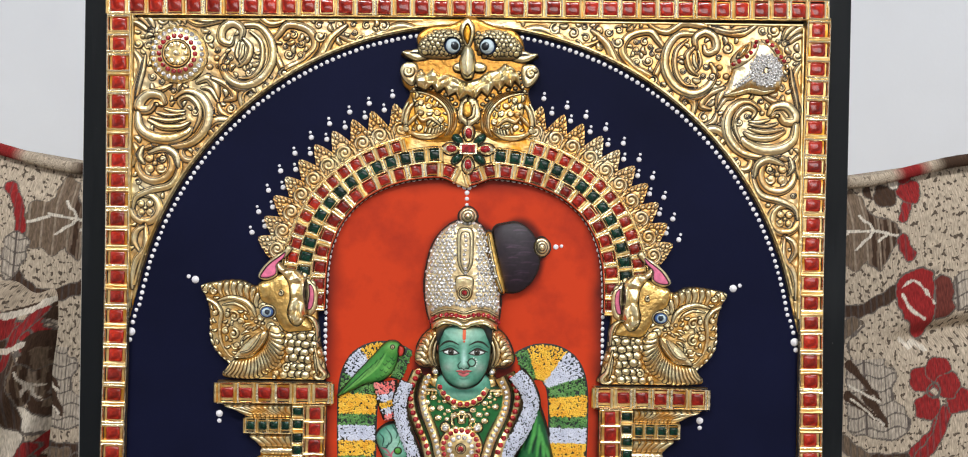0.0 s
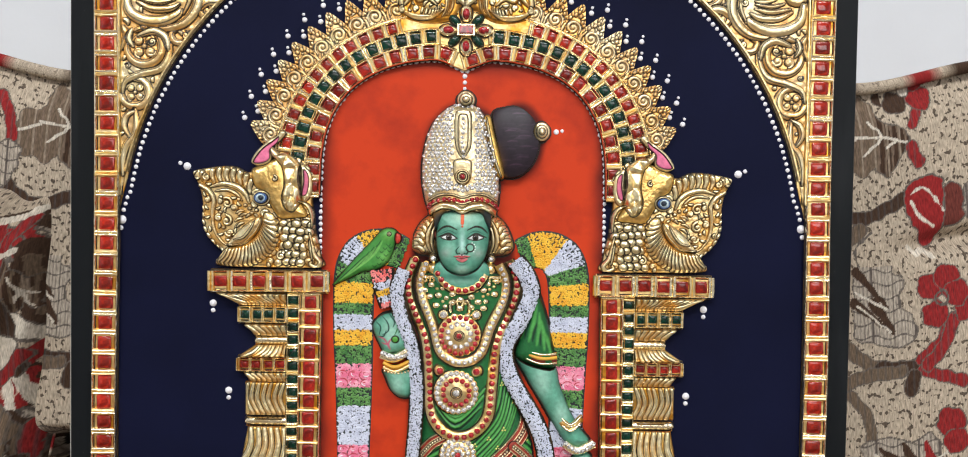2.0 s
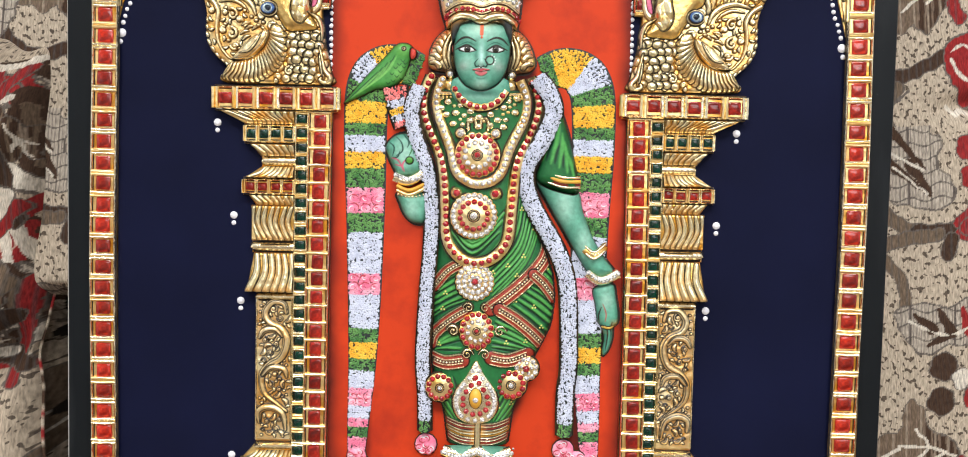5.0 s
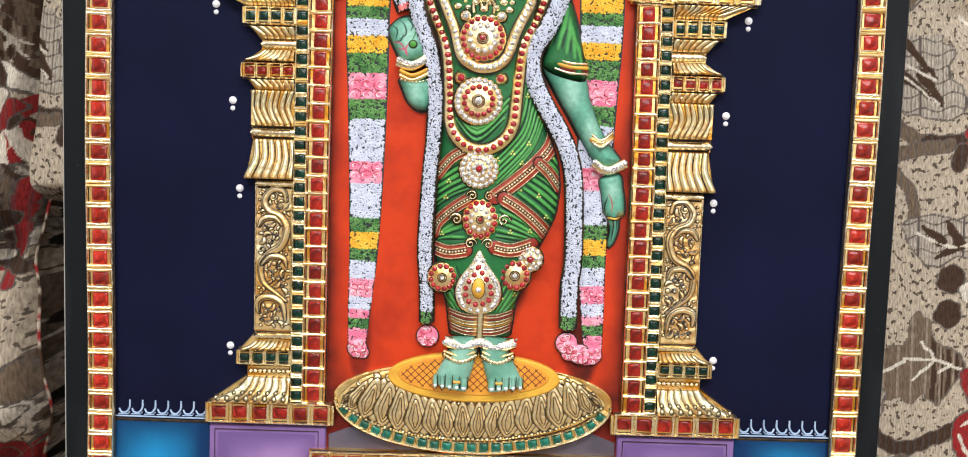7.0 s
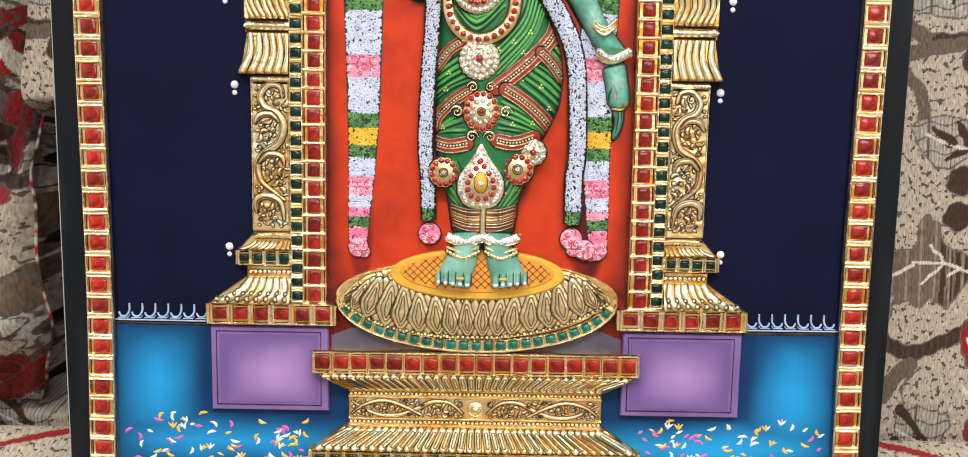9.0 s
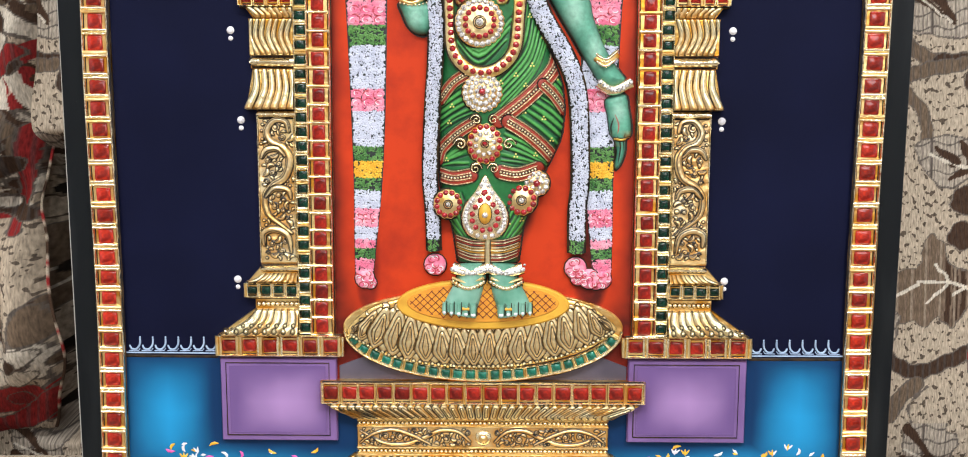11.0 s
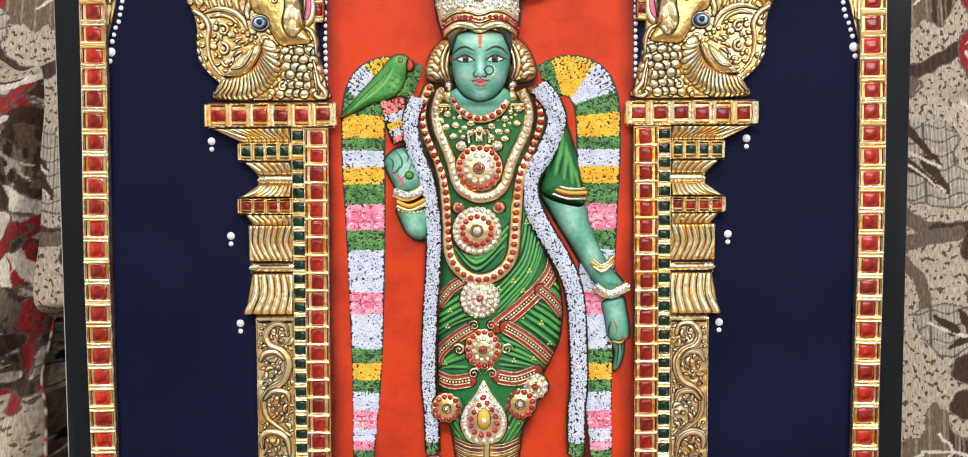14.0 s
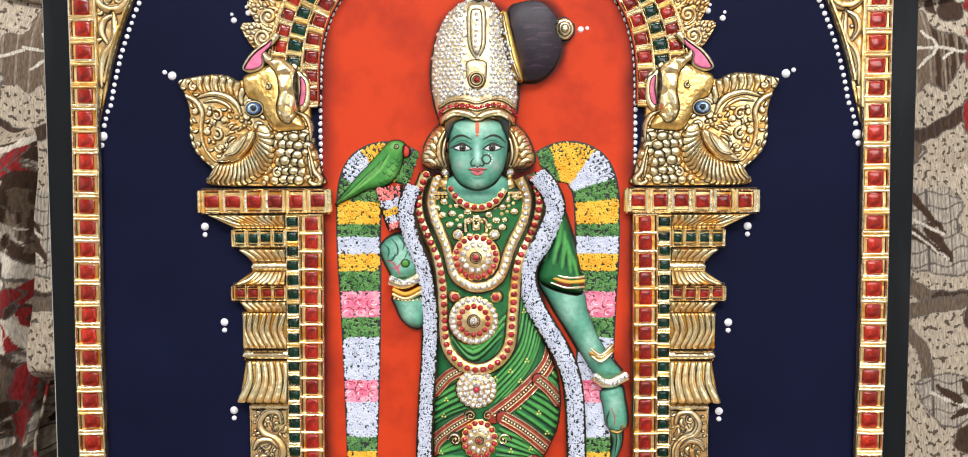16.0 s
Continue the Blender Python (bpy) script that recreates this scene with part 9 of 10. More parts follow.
fig.ribbon(spline([(-46.5, 305.5), (-38.5, 303.2), (-29.5, 308.5)], 6), 3.0, 5.2, 3.0, PALE_GOLD, 6)
for i in range(9):
    f = i / 8
    fig.bead(-45.4 + 15 * f, 306.3 - 3.2 * math.sin(math.pi * f * 0.8) + 1.6 * f, 1.55, 7.2, CRYSTAL, 1.6, 8)
for o in (0, 2.4):
    fig.ribbon(spline([(-45, 300.5 - o), (-38, 298.0 - o), (-29.8, 301.5 - o)], 6), 1.1, 6.2, 1.8, GOLD if o else MUSTARD, 5)
for i in range(8):
    fig.bead(-44 + 2.0 * i, 295.8 - 1.4 * math.sin(math.pi * i / 7), 0.8, 6.8, PALE_GOLD, 1.0, 6)

# neck, side locks and head
head = Relief((-29, 53, 336, 462), 0.3)
# crown paved with clear stones, its band, jewel and drop
crown = [(-19.6, 388.8), (-22.4, 397.8), (-24.0, 409.2), (-23.6, 420.0), (-21.3, 432.0), (-17.4, 441.4), (-11.0, 448.3), (-4.6, 451.4), (4.3, 451.4), (9.7, 448.2), (13.8, 440.0), (17.6, 425.5), (20.5, 412.8), (21.1, 400.1), (19.5, 388.7), (15.0, 374.0), (-14.5, 374.0)]
win, sd = head.form(crown, 5.5, 9.0, 17.0, (0.90, 0.72, 0.42), 1.0, 0.4)
head.tone(win, np.where(sd > 0.5, np.clip(1 - (sd - 1.0) / 1.0, 0, 1), 0.0), (0.50, 0.42, 0.30), 0.1)
win, sd = head.form([(16.4, 446.5), (23.4, 450.2), (31.6, 450.5), (39.3, 445.1), (43.5, 435.6), (43.5, 424.9), (39.7, 416.1), (33.0, 410.4), (25.3, 409.4), (22.1, 412.9), (19.6, 428.8)], 1.6, 1.0, 1.0, (0.020, 0.013, 0.020), 0.0, 0.4)
bun = 1.6 + 9.5 * np.sqrt(np.clip(1 - ((head.X[win] - 29.5) / 19.0) ** 2 - ((head.Z[win] - 431.0) / 24.5) ** 2, 0.02, 1))
head.H[win], head.B[win] = np.where(sd > 0, bun, head.H[win]), np.where(sd > 0, bun, head.B[win])
for k in range(70):
    rnd = random.Random(k)
    x, z = 20 + 22 * rnd.random(), 411 + 38 * rnd.random()
    head.mark([(x, z), (x + 2.5, z + 0.5), (x + 5 + 3 * rnd.random(), z + 0.3)], 0.4, rnd.choice(((0.10, 0.05, 0.09), (0.05, 0.032, 0.055), (0.006, 0.004, 0.007))), 0.6 * rnd.random(), 0.6)
head.form([(11.6, 443.6), (15.4, 444.9), (17.6, 436.7), (20.8, 424.1), (24.0, 410.2), (20.8, 409.2), (17.0, 415.9), (13.5, 429.8)], 8.0, 3.0, 2.4, (0.85, 0.55, 0.16), 1.0, 0.3)
head.ridge([(13.2, 443.6), (15.1, 432.9), (17.9, 420.9), (22.1, 409.6)], 0.8, 1.2)
jx, jz = 45.5, 436.6
for r, d in ((5.0, 3.0), (3.4, 4.4), (1.9, 5.6)):
    head.form([(jx + r * math.cos(radians(a)), jz + 1.15 * r * math.sin(radians(a))) for a in range(0, 360, 30)], d, 1.8, 1.6)
tx, tz = 1.1, 454.4
for r, d in ((5.4, 3.0), (3.8, 5.0), (2.0, 6.6)):
    head.form([(tx + r * math.cos(radians(a)), tz + r * math.sin(radians(a))) for a in range(0, 360, 30)], d, 2.2, 1.8)
drop_shape = [(-4.5, 445.8), (-0.1, 447.7), (4.0, 445.8), (4.6, 435.2), (4.0, 425.8), (-0.2, 420.1), (-4.0, 425.8), (-4.9, 435.2)]
head.form(drop_shape, 13.6, 1.6, 1.4)
head.form([(-0.2 + (x + 0.2) * 0.62, 431.0 + (z - 431.0) * 0.84) for x, z in drop_shape], 14.2, 1.0, 1.0, (0.92, 0.76, 0.48), 1.0, 0.2)
head.form([(-5.0, 418.3), (-0.2, 419.5), (4.6, 418.2), (4.9, 413.2), (3.9, 407.2), (-0.2, 404.1), (-4.0, 407.2), (-5.3, 413.2)], 13.8, 2.0, 1.6)
jewel_x, jewel_z = -0.2, 409.3
for r in (3.7, 2.4):
    head.ridge([(jewel_x + r * math.cos(radians(a)), jewel_z + r * math.sin(radians(a))) for a in range(0, 361, 24)], 0.5, 1.0, taper="", stain=0.3, smooth=False)
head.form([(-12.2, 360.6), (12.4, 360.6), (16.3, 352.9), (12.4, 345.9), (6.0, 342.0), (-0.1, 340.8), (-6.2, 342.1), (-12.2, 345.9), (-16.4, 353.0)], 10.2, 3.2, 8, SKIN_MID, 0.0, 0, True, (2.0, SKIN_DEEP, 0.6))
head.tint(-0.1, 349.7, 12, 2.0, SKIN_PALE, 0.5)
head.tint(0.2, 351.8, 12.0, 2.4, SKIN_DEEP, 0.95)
for s in (-1, 1):
    def q(pts):
        return [(0.2 - s * (x - 0.2), z) for x, z in pts]

    head.form(q([(-13.3, 388.3), (-19.1, 387.1), (-24.7, 382.3), (-28.3, 374.9), (-29.6, 368.4), (-26.4, 364.5), (-20.6, 363.6), (-14.1, 364.2)]), 2.2, 5.0, 5.0)
    for a, b in zip([(-18.5, 385.5), (-21.7, 383.6), (-24.4, 380.7), (-26.3, 377.1), (-27.6, 372.9), (-27.7, 368.4)], [(-17.5, 382.6), (-19.5, 380.3), (-21.1, 377.8), (-22.4, 374.5), (-23.1, 370.7), (-22.8, 366.5)]):
        head.ridge(q([a, ((a[0] + b[0]) / 2 + 0.5, (a[1] + b[1]) / 2 + 0.8), b]), 1.7, 1.6, taper="swell")
    head.ridge(q([(-16.6, 383.9), (-19.5, 377.4), (-19.9, 371.0), (-18.0, 365.8)]), 1.3, 2.0)
    head.ridge(q([(-14.6, 383.2), (-16.9, 377.4), (-17.6, 371.0), (-16.0, 365.2)]), 1.1, 1.8)
    head.spot(*q([(-15.3, 376.1)])[0], 1.0, 3.2, 1.6, (0.40, 0.10, 0.07), 0.0)
    knob(fig, *q([(-16.5, 361.9)])[0], 2.6, 2.6, 7.0, 2.6, PALE_GOLD, 0, 0.3, 10)
    fig.bead(*q([(-16.5, 361.9)])[0], 1.6, 9.2, CRYSTAL, 1.2, 8)
    knob(fig, *q([(-15.9, 355.8)])[0], 4.2, 4.0, 6.5, 4.5, GOLD, 0, 0.35, 12)
    (ax, az), (bx, bz) = q([(-22.4, 351.3), (-9.5, 351.3)])
    ridge(fig, [(ax, az), (bx, bz)], 1.0, 9.6, 1.6, PALE_GOLD, 0.25, 4)
    for k in range(7):
        fig.bead(ax + (bx - ax) * k / 6, az - 1.9, 0.8, 10.2, GOLD, 1.0, 6)
win, sd = head.form([(-14.4, 383.0), (-12.4, 388.0), (0.0, 390.5), (13.1, 388.0), (15.7, 382.9), (16.0, 374.6), (15.0, 367.6), (12.4, 360.6), (7.6, 355.1), (-0.1, 352.6), (-7.8, 355.2), (-12.2, 360.6), (-14.4, 367.7), (-15.0, 374.7)], 11.0, 5.2, 12.0, SKIN_MID, 0.0, 0.3, True, (3.4, SKIN_DEEP, 0.95))
cx, eye_z = 0.2, 375.0
head.tint(cx, 384.5, 8.5, 4.5, SKIN_PALE, 0.85)
head.tint(cx, 370.0, 1.5, 7.5, (0.42, 0.66, 0.60), 0.9, lift=1.0)
head.tint(cx, 367.5, 2.6, 2.6, SKIN_PALE, 0.5, lift=1.8)
head.tint(cx, 356.3, 3.6, 2.6, SKIN_PALE, 0.9, lift=0.7)
for s in (-1, 1):
    head.tint(cx + s * 7.6, 367.0, 3.8, 4.2, SKIN_PALE, 0.65, lift=0.5)
    head.tint(cx + s * 9.6, 365.6, 2.4, 2.0, (0.42, 0.30, 0.32), 0.30)
    head.tint(cx + s * 7.4, 377.4, 4.6, 1.8, SKIN_DEEP, 0.45, lift=-0.3)
    head.tint(cx + s * 2.9, 372.0, 0.9, 4.6, SKIN_DEEP, 0.55)
    head.form([(cx + s * x, z) for x, z in ((16.0, 390.5), (7.0, 391.5), (11.0, 388.0), (13.0, 383.6), (16.0, 378.5))], 13.2, 1.4, 2.0, (0.010, 0.016, 0.016), 0.0, 0)
    head.mark([(cx + s * 3.0, 378.9), (cx + s * 7.4, 380.9), (cx + s * 11.2, 380.2), (cx + s * 14.4, 377.3)], 0.62, LINE_INK, 1.0, 0.3)
    head.mark([(cx + s * 3.4, 376.6), (cx + s * 7.6, 378.5), (cx + s * 12.6, 376.4)], 0.22, (0.01, 0.06, 0.045), 0.8, 0.3)
    head.form([(cx + s * x, z) for x, z in ((3.3, 374.1), (5.2, 375.7), (7.6, 376.2), (10.0, 375.7), (12.2, 374.6), (10.2, 373.5), (7.6, 373.0), (5.2, 373.3))], 15.3, 0.5, 1.2, (0.66, 0.70, 0.68), 0.0, 0.2)
    head.spot(cx + s * 7.6, eye_z - 0.3, 1.5, 1.5, 0.7, (0.06, 0.05, 0.035), 0.0, ink=0.15)
    head.spot(cx + s * 7.6, eye_z - 0.3, 0.85, 0.85, 0.8, (0.006, 0.006, 0.006), 0.0, ink=0)
    head.spot(cx + s * 7.6 - 0.5, eye_z + 0.3, 0.3, 0.3, 0.9, (0.8, 0.8, 0.8), 0.0, ink=0)
    head.mark([(cx + s * 2.6, 373.9), (cx + s * 7.4, 376.9), (cx + s * 11.6, 375.6), (cx + s * 14.0, 374.6)], 0.5, LINE_INK, 1.0, 0.3)
    head.mark([(cx + s * 1.6, 369.5), (cx + s * 3.4, 367.2), (cx + s * 2.6, 365.3), (cx + s * 1.3, 365.9)], 0.38, (0.006, 0.03, 0.024), 1.0, 0.3)
head.mark([(cx - 1.6, 365.7), (cx, 364.7), (cx + 1.6, 365.7)], 0.4, LINE_INK, 1.0, 0.3)
for path, w, tone in (([(cx - 4.2, 363.7), (cx - 1.4, 363.9), (cx, 363.4), (cx + 1.4, 363.9), (cx + 4.4, 363.8)], 0.7, (0.50, 0.07, 0.085)), ([(cx - 2.9, 362.4), (cx, 361.4), (cx + 3.0, 362.4)], 0.95, (0.62, 0.16, 0.17)), ([(cx - 4.6, 363.9), (cx - 2.0, 363.0), (cx, 362.6), (cx + 2.0, 363.0), (cx + 4.8, 364.0)], 0.28, (0.16, 0.012, 0.02))):
    head.mark(path, w, tone, 1.0, 0.35, lift=0.5)
head.mark([(cx - 2.2, 359.4), (cx, 359.0), (cx + 2.2, 359.4)], 0.5, SKIN_DEEP, 0.6, 0.6)
head.mark([(cx, 388.5), (cx, 385.5), (cx, 382.8)], 0.95, (0.62, 0.085, 0.03), 1.0, 0.3, "", 0.3)
head.spot(cx, 381.0, 0.75, 0.75, 0.5, (0.62, 0.085, 0.03), 0.0, ink=0)
ring_x, ring_z = 4.8, 368.8
head.mark([(ring_x + 2.2 * math.cos(radians(a)), ring_z + 2.2 * math.sin(radians(a))) for a in range(150, 511, 24)], 0.4, LINE_INK, 1.0, 0.3, "")
for k in range(5):
    head.spot(ring_x + 3.0 * math.cos(0.5 * k - 0.8), ring_z + 3.0 * math.sin(0.5 * k - 0.8), 0.45, 0.45, 0.8, (0.8, 0.82, 0.82), 0.0, ink=0)
for x in (cx - 0.8, cx + 0.8):
    head.spot(x, 364.6, 0.42, 0.42, 1.8, (0.8, 0.82, 0.82), 0.0, ink=0)

head.ridge([(-18.8, 388.7), (-12.4, 392.5), (-5.4, 392.1), (0.0, 389.9), (5.5, 392.1), (12.5, 392.4), (19.5, 388.3)], 1.9, 2.6, taper="", stain=0.4)
for o in (-1.0, 2.6):
    head.ridge([(x, z + 3.4 + o) for x, z in [(-19.5, 389.6), (-13.0, 392.8), (-6.0, 393.1), (0.0, 391.5), (6.7, 393.4), (13.1, 393.0), (19.8, 389.2)]], 0.55, 1.4, taper="")
head.into(fig, 1.25, 4)


def on_head(x, z):
    return float(head.H[min(len(head.zs) - 1, max(0, int((z - head.zs[0]) / 0.3))), min(len(head.xs) - 1, max(0, int((x - head.xs[0]) / 0.3)))])


outline_test, rnd = polygon_test(spline(crown, 4, True)), random.Random(12)
row, z = 0, 402.0
while z < 451:
    x = -26 + (1.3 if row % 2 else 0)
    while x < 24:
        bx, bz = x + rnd.uniform(-0.3, 0.3), z + rnd.uniform(-0.3, 0.3)
        collar = 12.5 + (452 - bz) * 0.20
        if outline_test(bx, bz, 0.7) and not (abs(bx) < 6.2 and 401 < bz < 449) and bx < collar:
            fig.bead(bx, bz, rnd.uniform(1.1, 1.4), on_head(bx, bz) - 0.15, CRYSTAL, 1.2, 7)
        x += 2.45
    z += 2.1
    row += 1
for k in range(9):
    fig.bead(-0.2 + 0.5 * math.sin(k), 442.5 - 2.7 * k, 1.15, 15.0, CRYSTAL, 1.2, 7)
fig.bead(jewel_x, jewel_z, 1.6, on_head(jewel_x, jewel_z), RUBY_BEAD, 1.6, 9)
band_line = spline([(-19.4, 391.8), (-16.8, 394.6), (-10.4, 396.2), (-4.7, 395.9), (0.1, 394.6), (5.5, 396.2), (11.2, 396.4), (16.9, 394.5), (20.1, 391.4)], 6)
for i in range(17):
    x, z = band_line[min(len(band_line) - 1, round(i * (len(band_line) - 1) / 16))]
    fig.bead(x, z, 1.5, on_head(x, z) - 0.2, RUBY_BEAD, 1.5, 8)
    if 0 < i < 16:
        fig.bead(x, z + 5.6 + 1.2 * math.sin(math.pi * i / 16), 1.4, on_head(x, z + 6) - 0.2, CRYSTAL, 1.3, 8)
        fig.bead(x + 1.3, z + 7.6 + 1.2 * math.sin(math.pi * i / 16), 1.2, on_head(x, z + 8) - 0.2, CRYSTAL, 1.2, 8)


# necklaces, medallions and discs
def chain(pts, w, bead_r, m, rise, pitch):
    line = spline(pts, 7)
    ds = [body_depth(x, z) + rise for x, z in line]
    ridge(fig, line, w, ds, 1.7, GOLD, 0.5, 6)
    acc = 0.0
    for i in range(len(line) - 1):
        (ax, az), (bx, bz) = line[i], line[i + 1]
        s = math.hypot(bx - ax, bz - az)
        while acc < s:
            f = acc / s
            bx1, bz1 = ax + (bx - ax) * f, az + (bz - az) * f
            fig.bead(bx1, bz1, bead_r + 0.4, ds[i] + 1.25, AMBER, 0.75, 8)
            fig.bead(bx1, bz1, bead_r, ds[i] + 1.5, m, bead_r * 0.85, 8)
            acc += pitch
        acc -= s


chain([(-27, 361), (-31, 350), (-30.6, 340), (-26, 328), (-19.8, 313), (-17.6, 290), (-16.4, 272), (-10, 262.4), (-0.5, 259), (9.5, 262.4), (16.6, 272), (18.4, 290), (20.6, 313), (27, 328), (31.6, 340), (32, 350), (27, 361)], 3.1, 1.75, RUBY_BEAD, 0.8, 4.2)
chain([(-20.5, 359), (-23.8, 349), (-22.4, 339), (-16, 323), (-12.2, 309.5), (-6, 304), (0, 302.4), (7, 304), (12.6, 309.5), (17.2, 323), (24.2, 338), (25.6, 349), (21.5, 359)], 2.7, 1.5, CRYSTAL, 1.2, 3.3)
chain([(-13.5, 353.5), (-8.5, 346.8), (0.4, 343.8), (9.2, 346.8), (14, 353.5)], 2.0, 1.7, RUBY_BEAD, 0.6, 4.0)
rnd = random.Random(9)
for x, z, r in pack(lambda x, z, r: 0.031 * x * x + 328 < z < 343 + 0.02 * x * x and abs(x) < 21, (-21, 21, 327, 352), ((2.4, 300), (1.8, 500), (1.2, 700)), 6, [(-9.5, 329.5, 3), (9.5, 329.5, 3)]):
    knob(fig, x, z, r, r * 0.85, body_depth(x, z) - 0.4, r * 0.9, PALE_GOLD if r > 1.5 else GOLD, 0, 0.4, 8)
for s in (-1, 1):
    ridge(fig, [(-0.6 + s * (3.4 + dx), 334 + dz) for dx, dz in arc(0, 0, 2.2, 4.2, -40, 200, 8)], 0.8, 12.0, 1.6, PALE_GOLD, 0.4, 4)
    knob(fig, -0.6 + s * 9.4, 329.8, 3.0, 3.0, 11.6, 2.2, PALE_GOLD, 0, 0.5, 10)
    fig.bead(-0.6 + s * 9.4, 329.8, 2.0, 13.4, CRYSTAL, 1.6, 8)


def medallion(x, z, rx, rz, circles, heart, d0=None):
    d = body_depth(x, z) if d0 is None else d0
    knob(fig, x, z, rx, rz, d - 0.4, 3.0, GOLD, 0, 0.7, 24)
    for f, n, r, m in circles:
        for i in range(n):
            a = 2 * math.pi * i / n + 0.2
            bx, bz, bd = x + rx * f * math.cos(a), z + rz * f * math.sin(a), d - 0.4 + 3.0 * math.sqrt(1 - f * f)
            fig.bead(bx, bz, r + 0.35, bd - 0.3, AMBER, 0.8, 8)
            fig.bead(bx, bz, r, bd, m, r * 0.85, 8)
    if heart:
        knob(fig, x, z, heart[0], heart[0], d + 2.0, 1.2, GOLD, 0, 0.5, 14)
        ridge(fig, arc(x, z, heart[0] * 0.72, heart[0] * 0.72, 0, 360, 18), 0.35, d + 2.9, 0.8, PALE_GOLD, 0.3, 4)
        fig.bead(x, z, heart[0] * 0.5, d + 3.6, heart[1], 1.2, 8)


medallion(-0.8, 318, 12.4, 12.4, ((0.84, 19, 1.6, RUBY_BEAD), (0.54, 12, 1.6, CRYSTAL)), (3.4, RUBY_BEAD))
medallion(-2.0, 285, 13.0, 12.8, ((0.86, 23, 1.65, CRYSTAL), (0.58, 14, 1.6, RUBY_BEAD)), (3.9, CRYSTAL))
for x in (-11.6, 9.4):
    medallion(x, 297.2, 3.4, 3.4, (), None)
    fig.bead(x, 297.2, 2.1, body_depth(x, 297) + 1.8, RUBY_BEAD, 1.8, 9)
medallion(-0.6, 248.8, 10.4, 10.2, ((0.86, 19, 1.6, CRYSTAL), (0.57, 13, 1.55, CRYSTAL), (0.28, 7, 1.4, CRYSTAL)), None)
fig.bead(-0.6, 249, 1.8, 15.4, RUBY_BEAD, 1.6, 9)
for s in (-1, 1):
    scroll(fig, 0.8 + s * 4.6, 234.5, 3.6, 90 - 90 * s, s, 12.0, PALE_GOLD, False)
    scroll(fig, 0.8 + s * 12.8, 221.5, 4.2, 90 - 90 * s, s, 11.6, PALE_GOLD, False)
    scroll(fig, 0.8 + s * 4.8, 208.6, 4.0, 90 + 90 * s, -s, 11.8, PALE_GOLD, False)
medallion(0.9, 221.8, 9.4, 10.8, ((0.84, 15, 1.6, RUBY_BEAD), (0.52, 10, 1.4, CRYSTAL)), (2.2, RUBY_BEAD))
tear = spline([(0, 19.5), (4.5, 12), (10.5, 3.5), (12.6, -5), (9, -13), (0, -16), (-9, -13), (-12.6, -5), (-10.5, 3.5), (-4.5, 12)], 4, True)
fig.plate([(1.1 + x * 1.06, 186 + z * 1.05) for x, z in tear], 10.0, 11.0, INK, 0.3)
fig.plate([(1.1 + x, 186 + z) for x, z in tear], 10.5, 14.0, PALE_GOLD, 0.8)
for i in range(0, len(tear)):
    x, z = tear[i]
    if i % 2 == 0 or abs(x) > 8:
        fig.bead(1.1 + x * 0.83, 185.6 + z * 0.84, 1.5, 13.6, CRYSTAL, 1.4, 8)
    if i % 3 == 0:
        fig.bead(1.1 + x * 0.56, 184.8 + z * 0.58, 1.65, 13.8, RUBY_BEAD, 1.5, 8)
fig.dome(1.1, 184.5, 4.3, 6.6, 13.6, 1.6, INK, 0, 14, 2)
fig.dome(1.1, 184.5, 3.6, 5.8, 13.9, 2.4, MUSTARD, 0, 14, 3)
fig.bead(1.1, 184, 1.7, 16.0, CRYSTAL, 1.3, 8)
medallion(-18.8, 189.3, 8.0, 8.0, ((0.78, 12, 1.6, RUBY_BEAD),), (2.6, CRYSTAL), 8.5)
medallion(20.6, 191.6, 8.6, 8.4, ((0.78, 12, 1.7, RUBY_BEAD),), (3.0, CRYSTAL), 8.5)
medallion(28.8, 200.6, 7.0, 7.0, ((0.76, 11, 1.6, CRYSTAL), (0.42, 5, 1.2, CRYSTAL)), None, 7.0)
fig.bead(28.8, 200.6, 1.9, 9.6, RUBY_BEAD, 1.6, 9)
part("relief_figure", fig, painting, "moulded green-robed temple figure with crown and jewels")

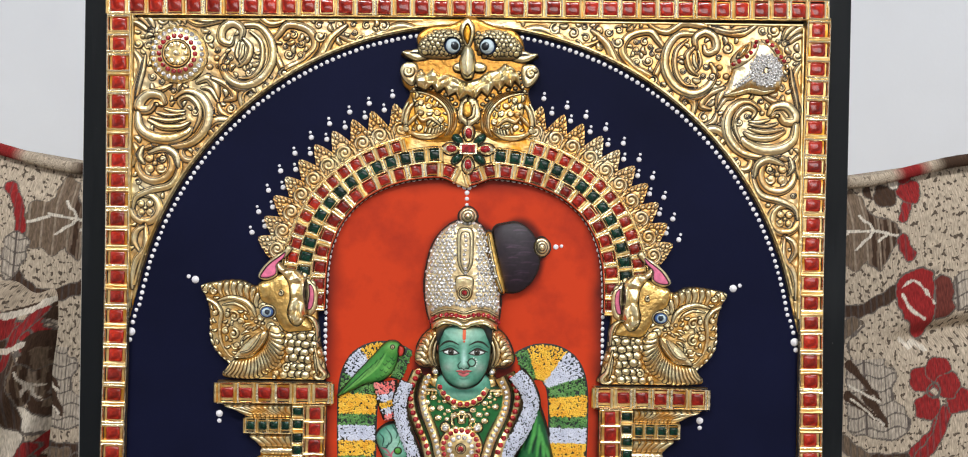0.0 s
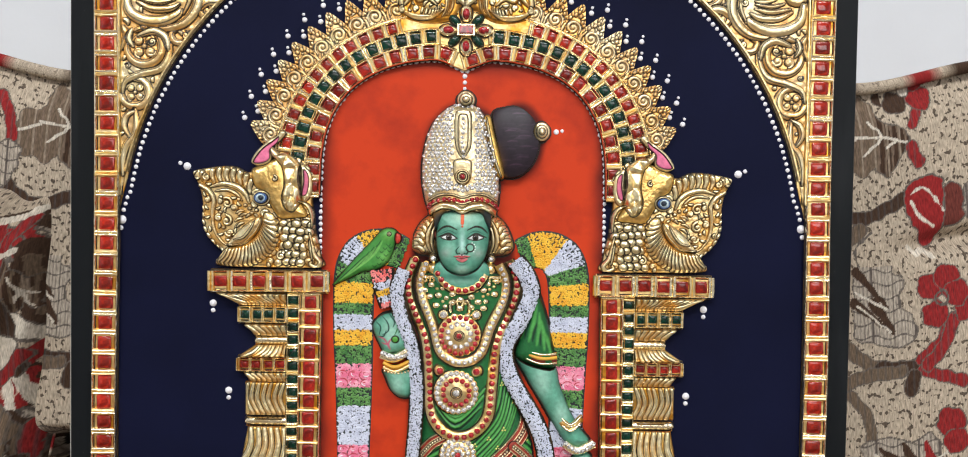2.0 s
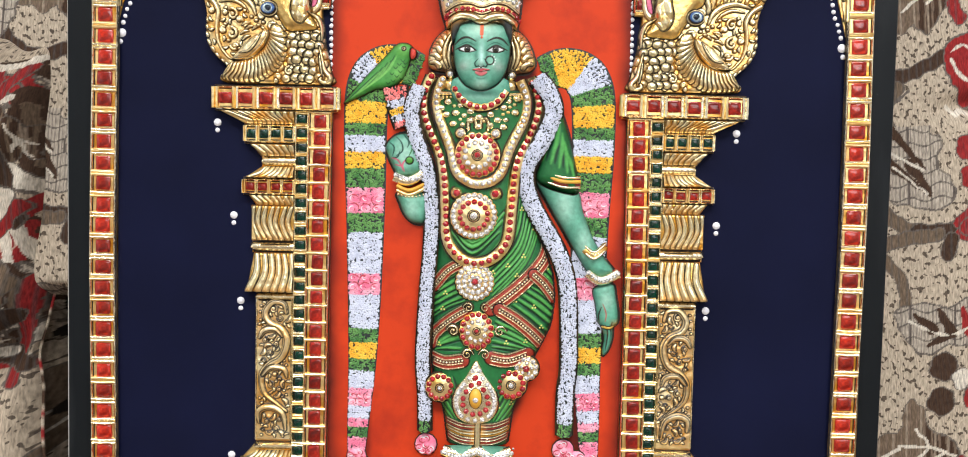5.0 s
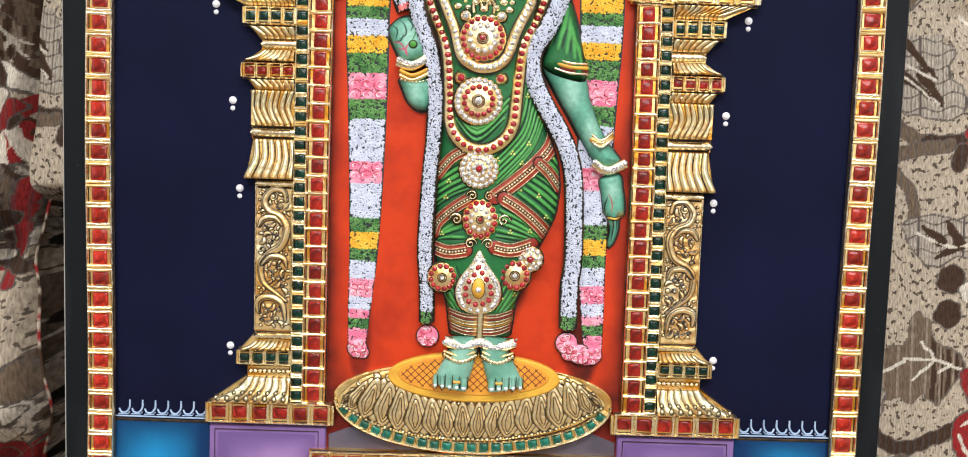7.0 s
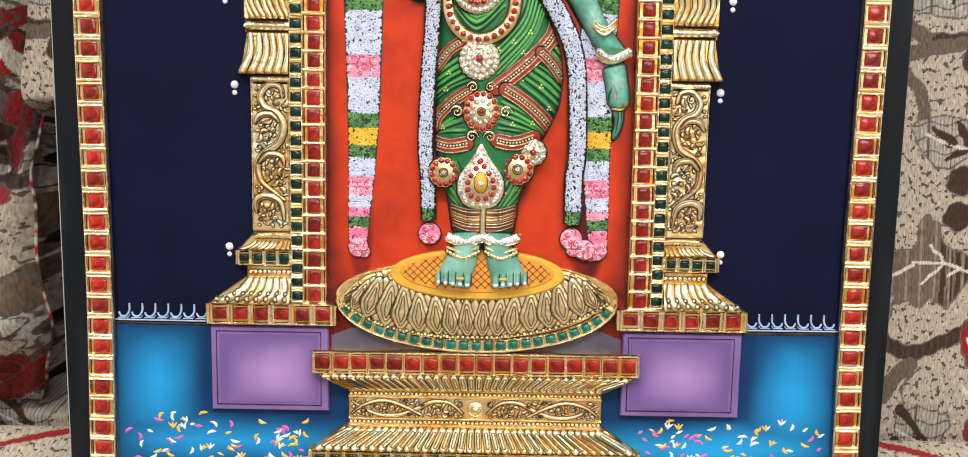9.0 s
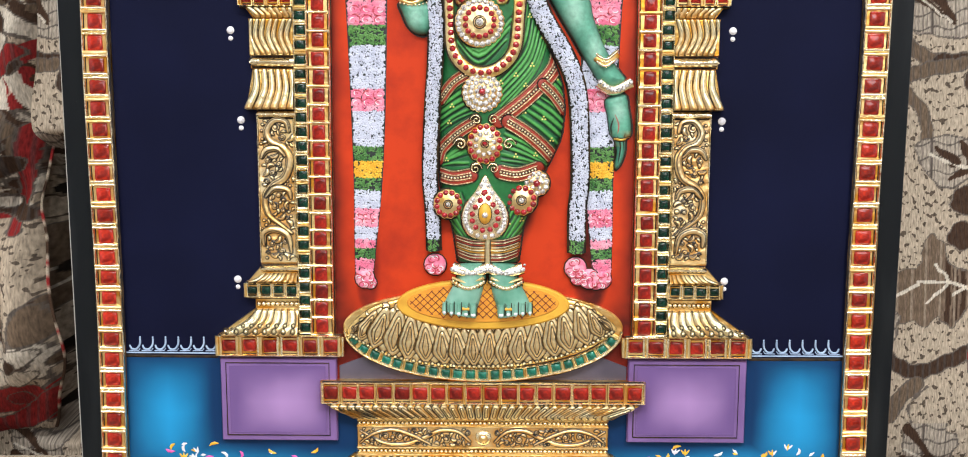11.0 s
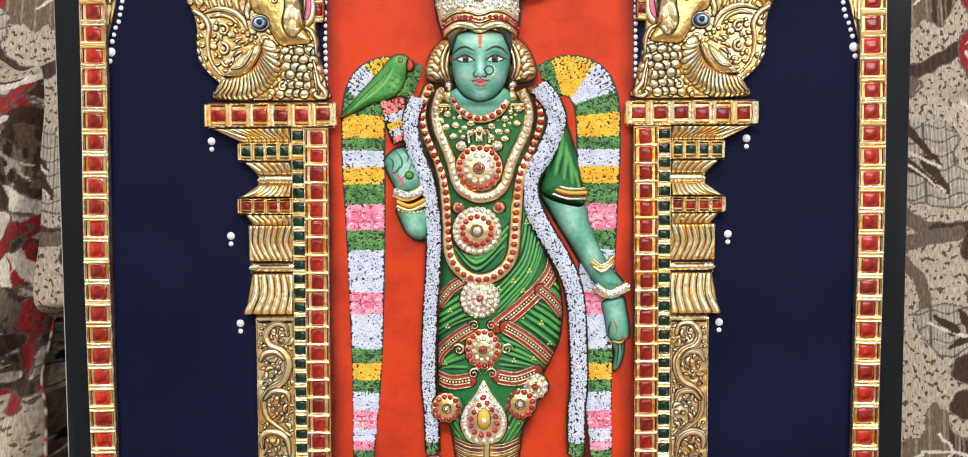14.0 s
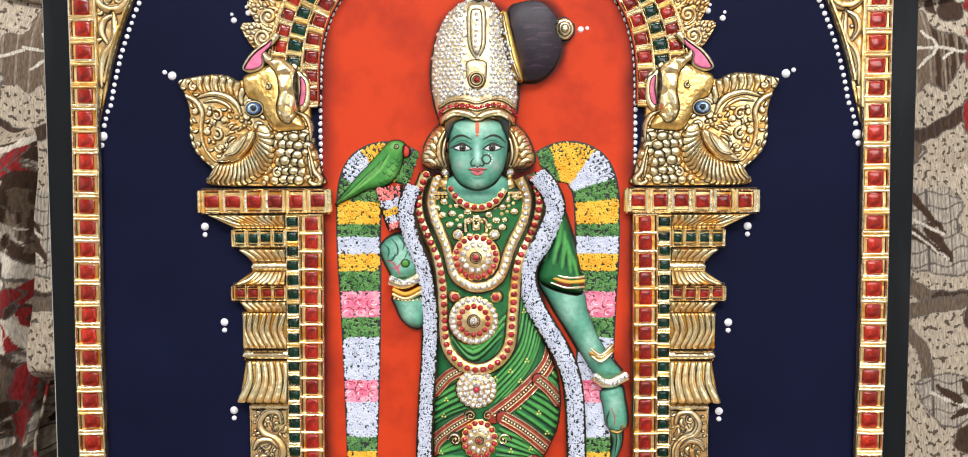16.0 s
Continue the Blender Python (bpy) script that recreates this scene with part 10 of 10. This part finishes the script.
# ---- long white garlands over the figure ----
for side in (-1, 1):
    lg = Mesh()
    if side < 0:
        line = spline([(-33, 355), (-37.5, 343), (-35.0, 328), (-28.5, 310), (-25.6, 290), (-25.6, 268), (-27.6, 240), (-29.0, 205), (-27.6, 185), (-27.0, 163)], 8)
        w0, tip = 4.0, (-26.4, 155.2)
    else:
        line = spline([(31, 361), (37.5, 353), (40.5, 342), (34.5, 326), (26.4, 313), (26.4, 301), (31.5, 288.5), (40, 274.5), (46.5, 262), (50.5, 248), (52.2, 225), (52.6, 200), (51.2, 185), (51.4, 162)], 8)
        w0, tip = 5.0, (51.0, 153.5)
    ws = [w0 * (1 - 0.15 * i / len(line)) for i in range(len(line))]
    lg.ribbon(line, [w + 1.0 for w in ws], [6.0 - 3.0 * i / len(line) for i in range(len(line))], 0.8, INK, 5)
    lg.ribbon(line, ws, [6.0 - 3.0 * i / len(line) for i in range(len(line))], 4.6, SHADE, 7)
    n = len(line)
    for j in range(0, n - 1):
        base_d = 6.0 - 3.0 * j / n
        petals(lg, line[j:j + 2], ws[j:j + 2], lambda o: base_d + 4.3 * math.sqrt(max(0, 1 - o * o)), [(1.0, WHITE if j < n - 4 else LEAF)], 100 * side + j, 2.3, 1.8)
    rose_ball(lg, tip[0], tip[1], 6.0, 2.4, 3)
    if side > 0:
        rose_ball(lg, 58.5, 147.5, 5.6, 2.4, 9)
        rose_ball(lg, 52.5, 148.0, 4.2, 2.6, 10)
    part("long_garland", lg, painting, "rope of small white petals ending in pink roses")

# rolled posy held at the shoulder, and the plain green shape perched over it
posy = Mesh()
line = spline([(-47.2, 354.5), (-45.5, 345), (-42.2, 333)], 10)
posy.ribbon(line, [7.8 - 0.1 * i for i in range(len(line))], 1.6, 1.0, INK, 5)
posy.ribbon(line, [7.0 - 0.1 * i for i in range(len(line))], 2.0, 4.0, SHADE, 7)
petals(posy, line, [6.8 - 0.1 * i for i in range(len(line))], lambda o: 2.4 + 3.6 * math.sqrt(max(0, 1 - o * o)), [(0.3, CORAL), (0.5, WHITE), (0.68, YELLOW), (0.86, WHITE), (1.0, CORAL)], 77, 1.2, 2.0)
part("posy", posy, painting, "small coral, white and yellow petal posy")
perch = Mesh()
bird = Relief((-76, -32, 342, 384), 0.28)
GREEN_MID, GREEN_DEEP, GREEN_PALE = (0.050, 0.24, 0.040), (0.008, 0.060, 0.014), (0.17, 0.45, 0.10)
bird.form([(-75.6, 345.1), (-69.9, 352.9), (-63.3, 360.7), (-56.6, 367.9), (-50.7, 374.4), (-46.8, 378.3), (-42.2, 379.2), (-38.3, 377.6), (-37.0, 373.7), (-39.0, 369.8), (-40.3, 364.6), (-44.3, 358.1), (-50.2, 354.2), (-58.1, 352.9), (-66.0, 349.0)], 1.8, 3.4, 4.0, GREEN_MID, 0.0, 0.35, True, (1.2, GREEN_DEEP, 0.8))
bird.tint(-43.5, 375.0, 3.2, 3.0, GREEN_PALE, 0.7, lift=0.8)
bird.tint(-44.9, 362.0, 3.5, 4.5, GREEN_PALE, 0.7)
for a, m, b in zip([(-47.5, 371.8), (-49.4, 369.2), (-51.4, 367.9), (-54.1, 365.3), (-56.7, 362.7)], [(-51.4, 364.6), (-54.7, 361.4), (-57.4, 359.4), (-60.7, 356.8), (-64.0, 355.5)], [(-58.0, 358.1), (-62.0, 355.5), (-65.3, 352.9), (-69.3, 350.3), (-72.6, 347.7)]):
    bird.mark([a, m, b], 0.42, GREEN_DEEP, 1.0, 0.3)
    bird.mark([(a[0] + 1.2, a[1]), (m[0] + 1.2, m[1]), (b[0] + 1.2, b[1])], 0.5, GREEN_PALE, 0.7, 0.5)
for x, z in [(-42.9, 369.2), (-44.9, 367.2), (-42.3, 365.9), (-46.9, 365.3), (-44.3, 363.3), (-41.6, 367.9), (-46.2, 360.7), (-48.2, 358.1), (-43.6, 359.4), (-50.9, 356.8), (-48.8, 362.0)]:
    bird.mark([(x - 1.2, z + 0.6), (x, z - 0.6), (x + 1.2, z + 0.6)], 0.3, GREEN_DEEP, 0.9, 0.3)
bird.form([(-38.6, 376.3), (-35.7, 375.0), (-36.0, 371.1), (-38.3, 369.8), (-39.3, 372.4)], 3.2, 2.2, 2.0, (0.50, 0.045, 0.03), 0.0, 0.25)
bird.spot(-42.5, 375.7, 1.2, 1.2, 1.2, (0.45, 0.40, 0.22), 0.0, ink=0.2)
bird.spot(-42.5, 375.7, 0.5, 0.5, 1.5, LINE_INK, 0.0, ink=0)
bird.into(perch, 2.0, 2)
part("perched_shape", perch, painting, "bright green painted perched shape with feather strokes")
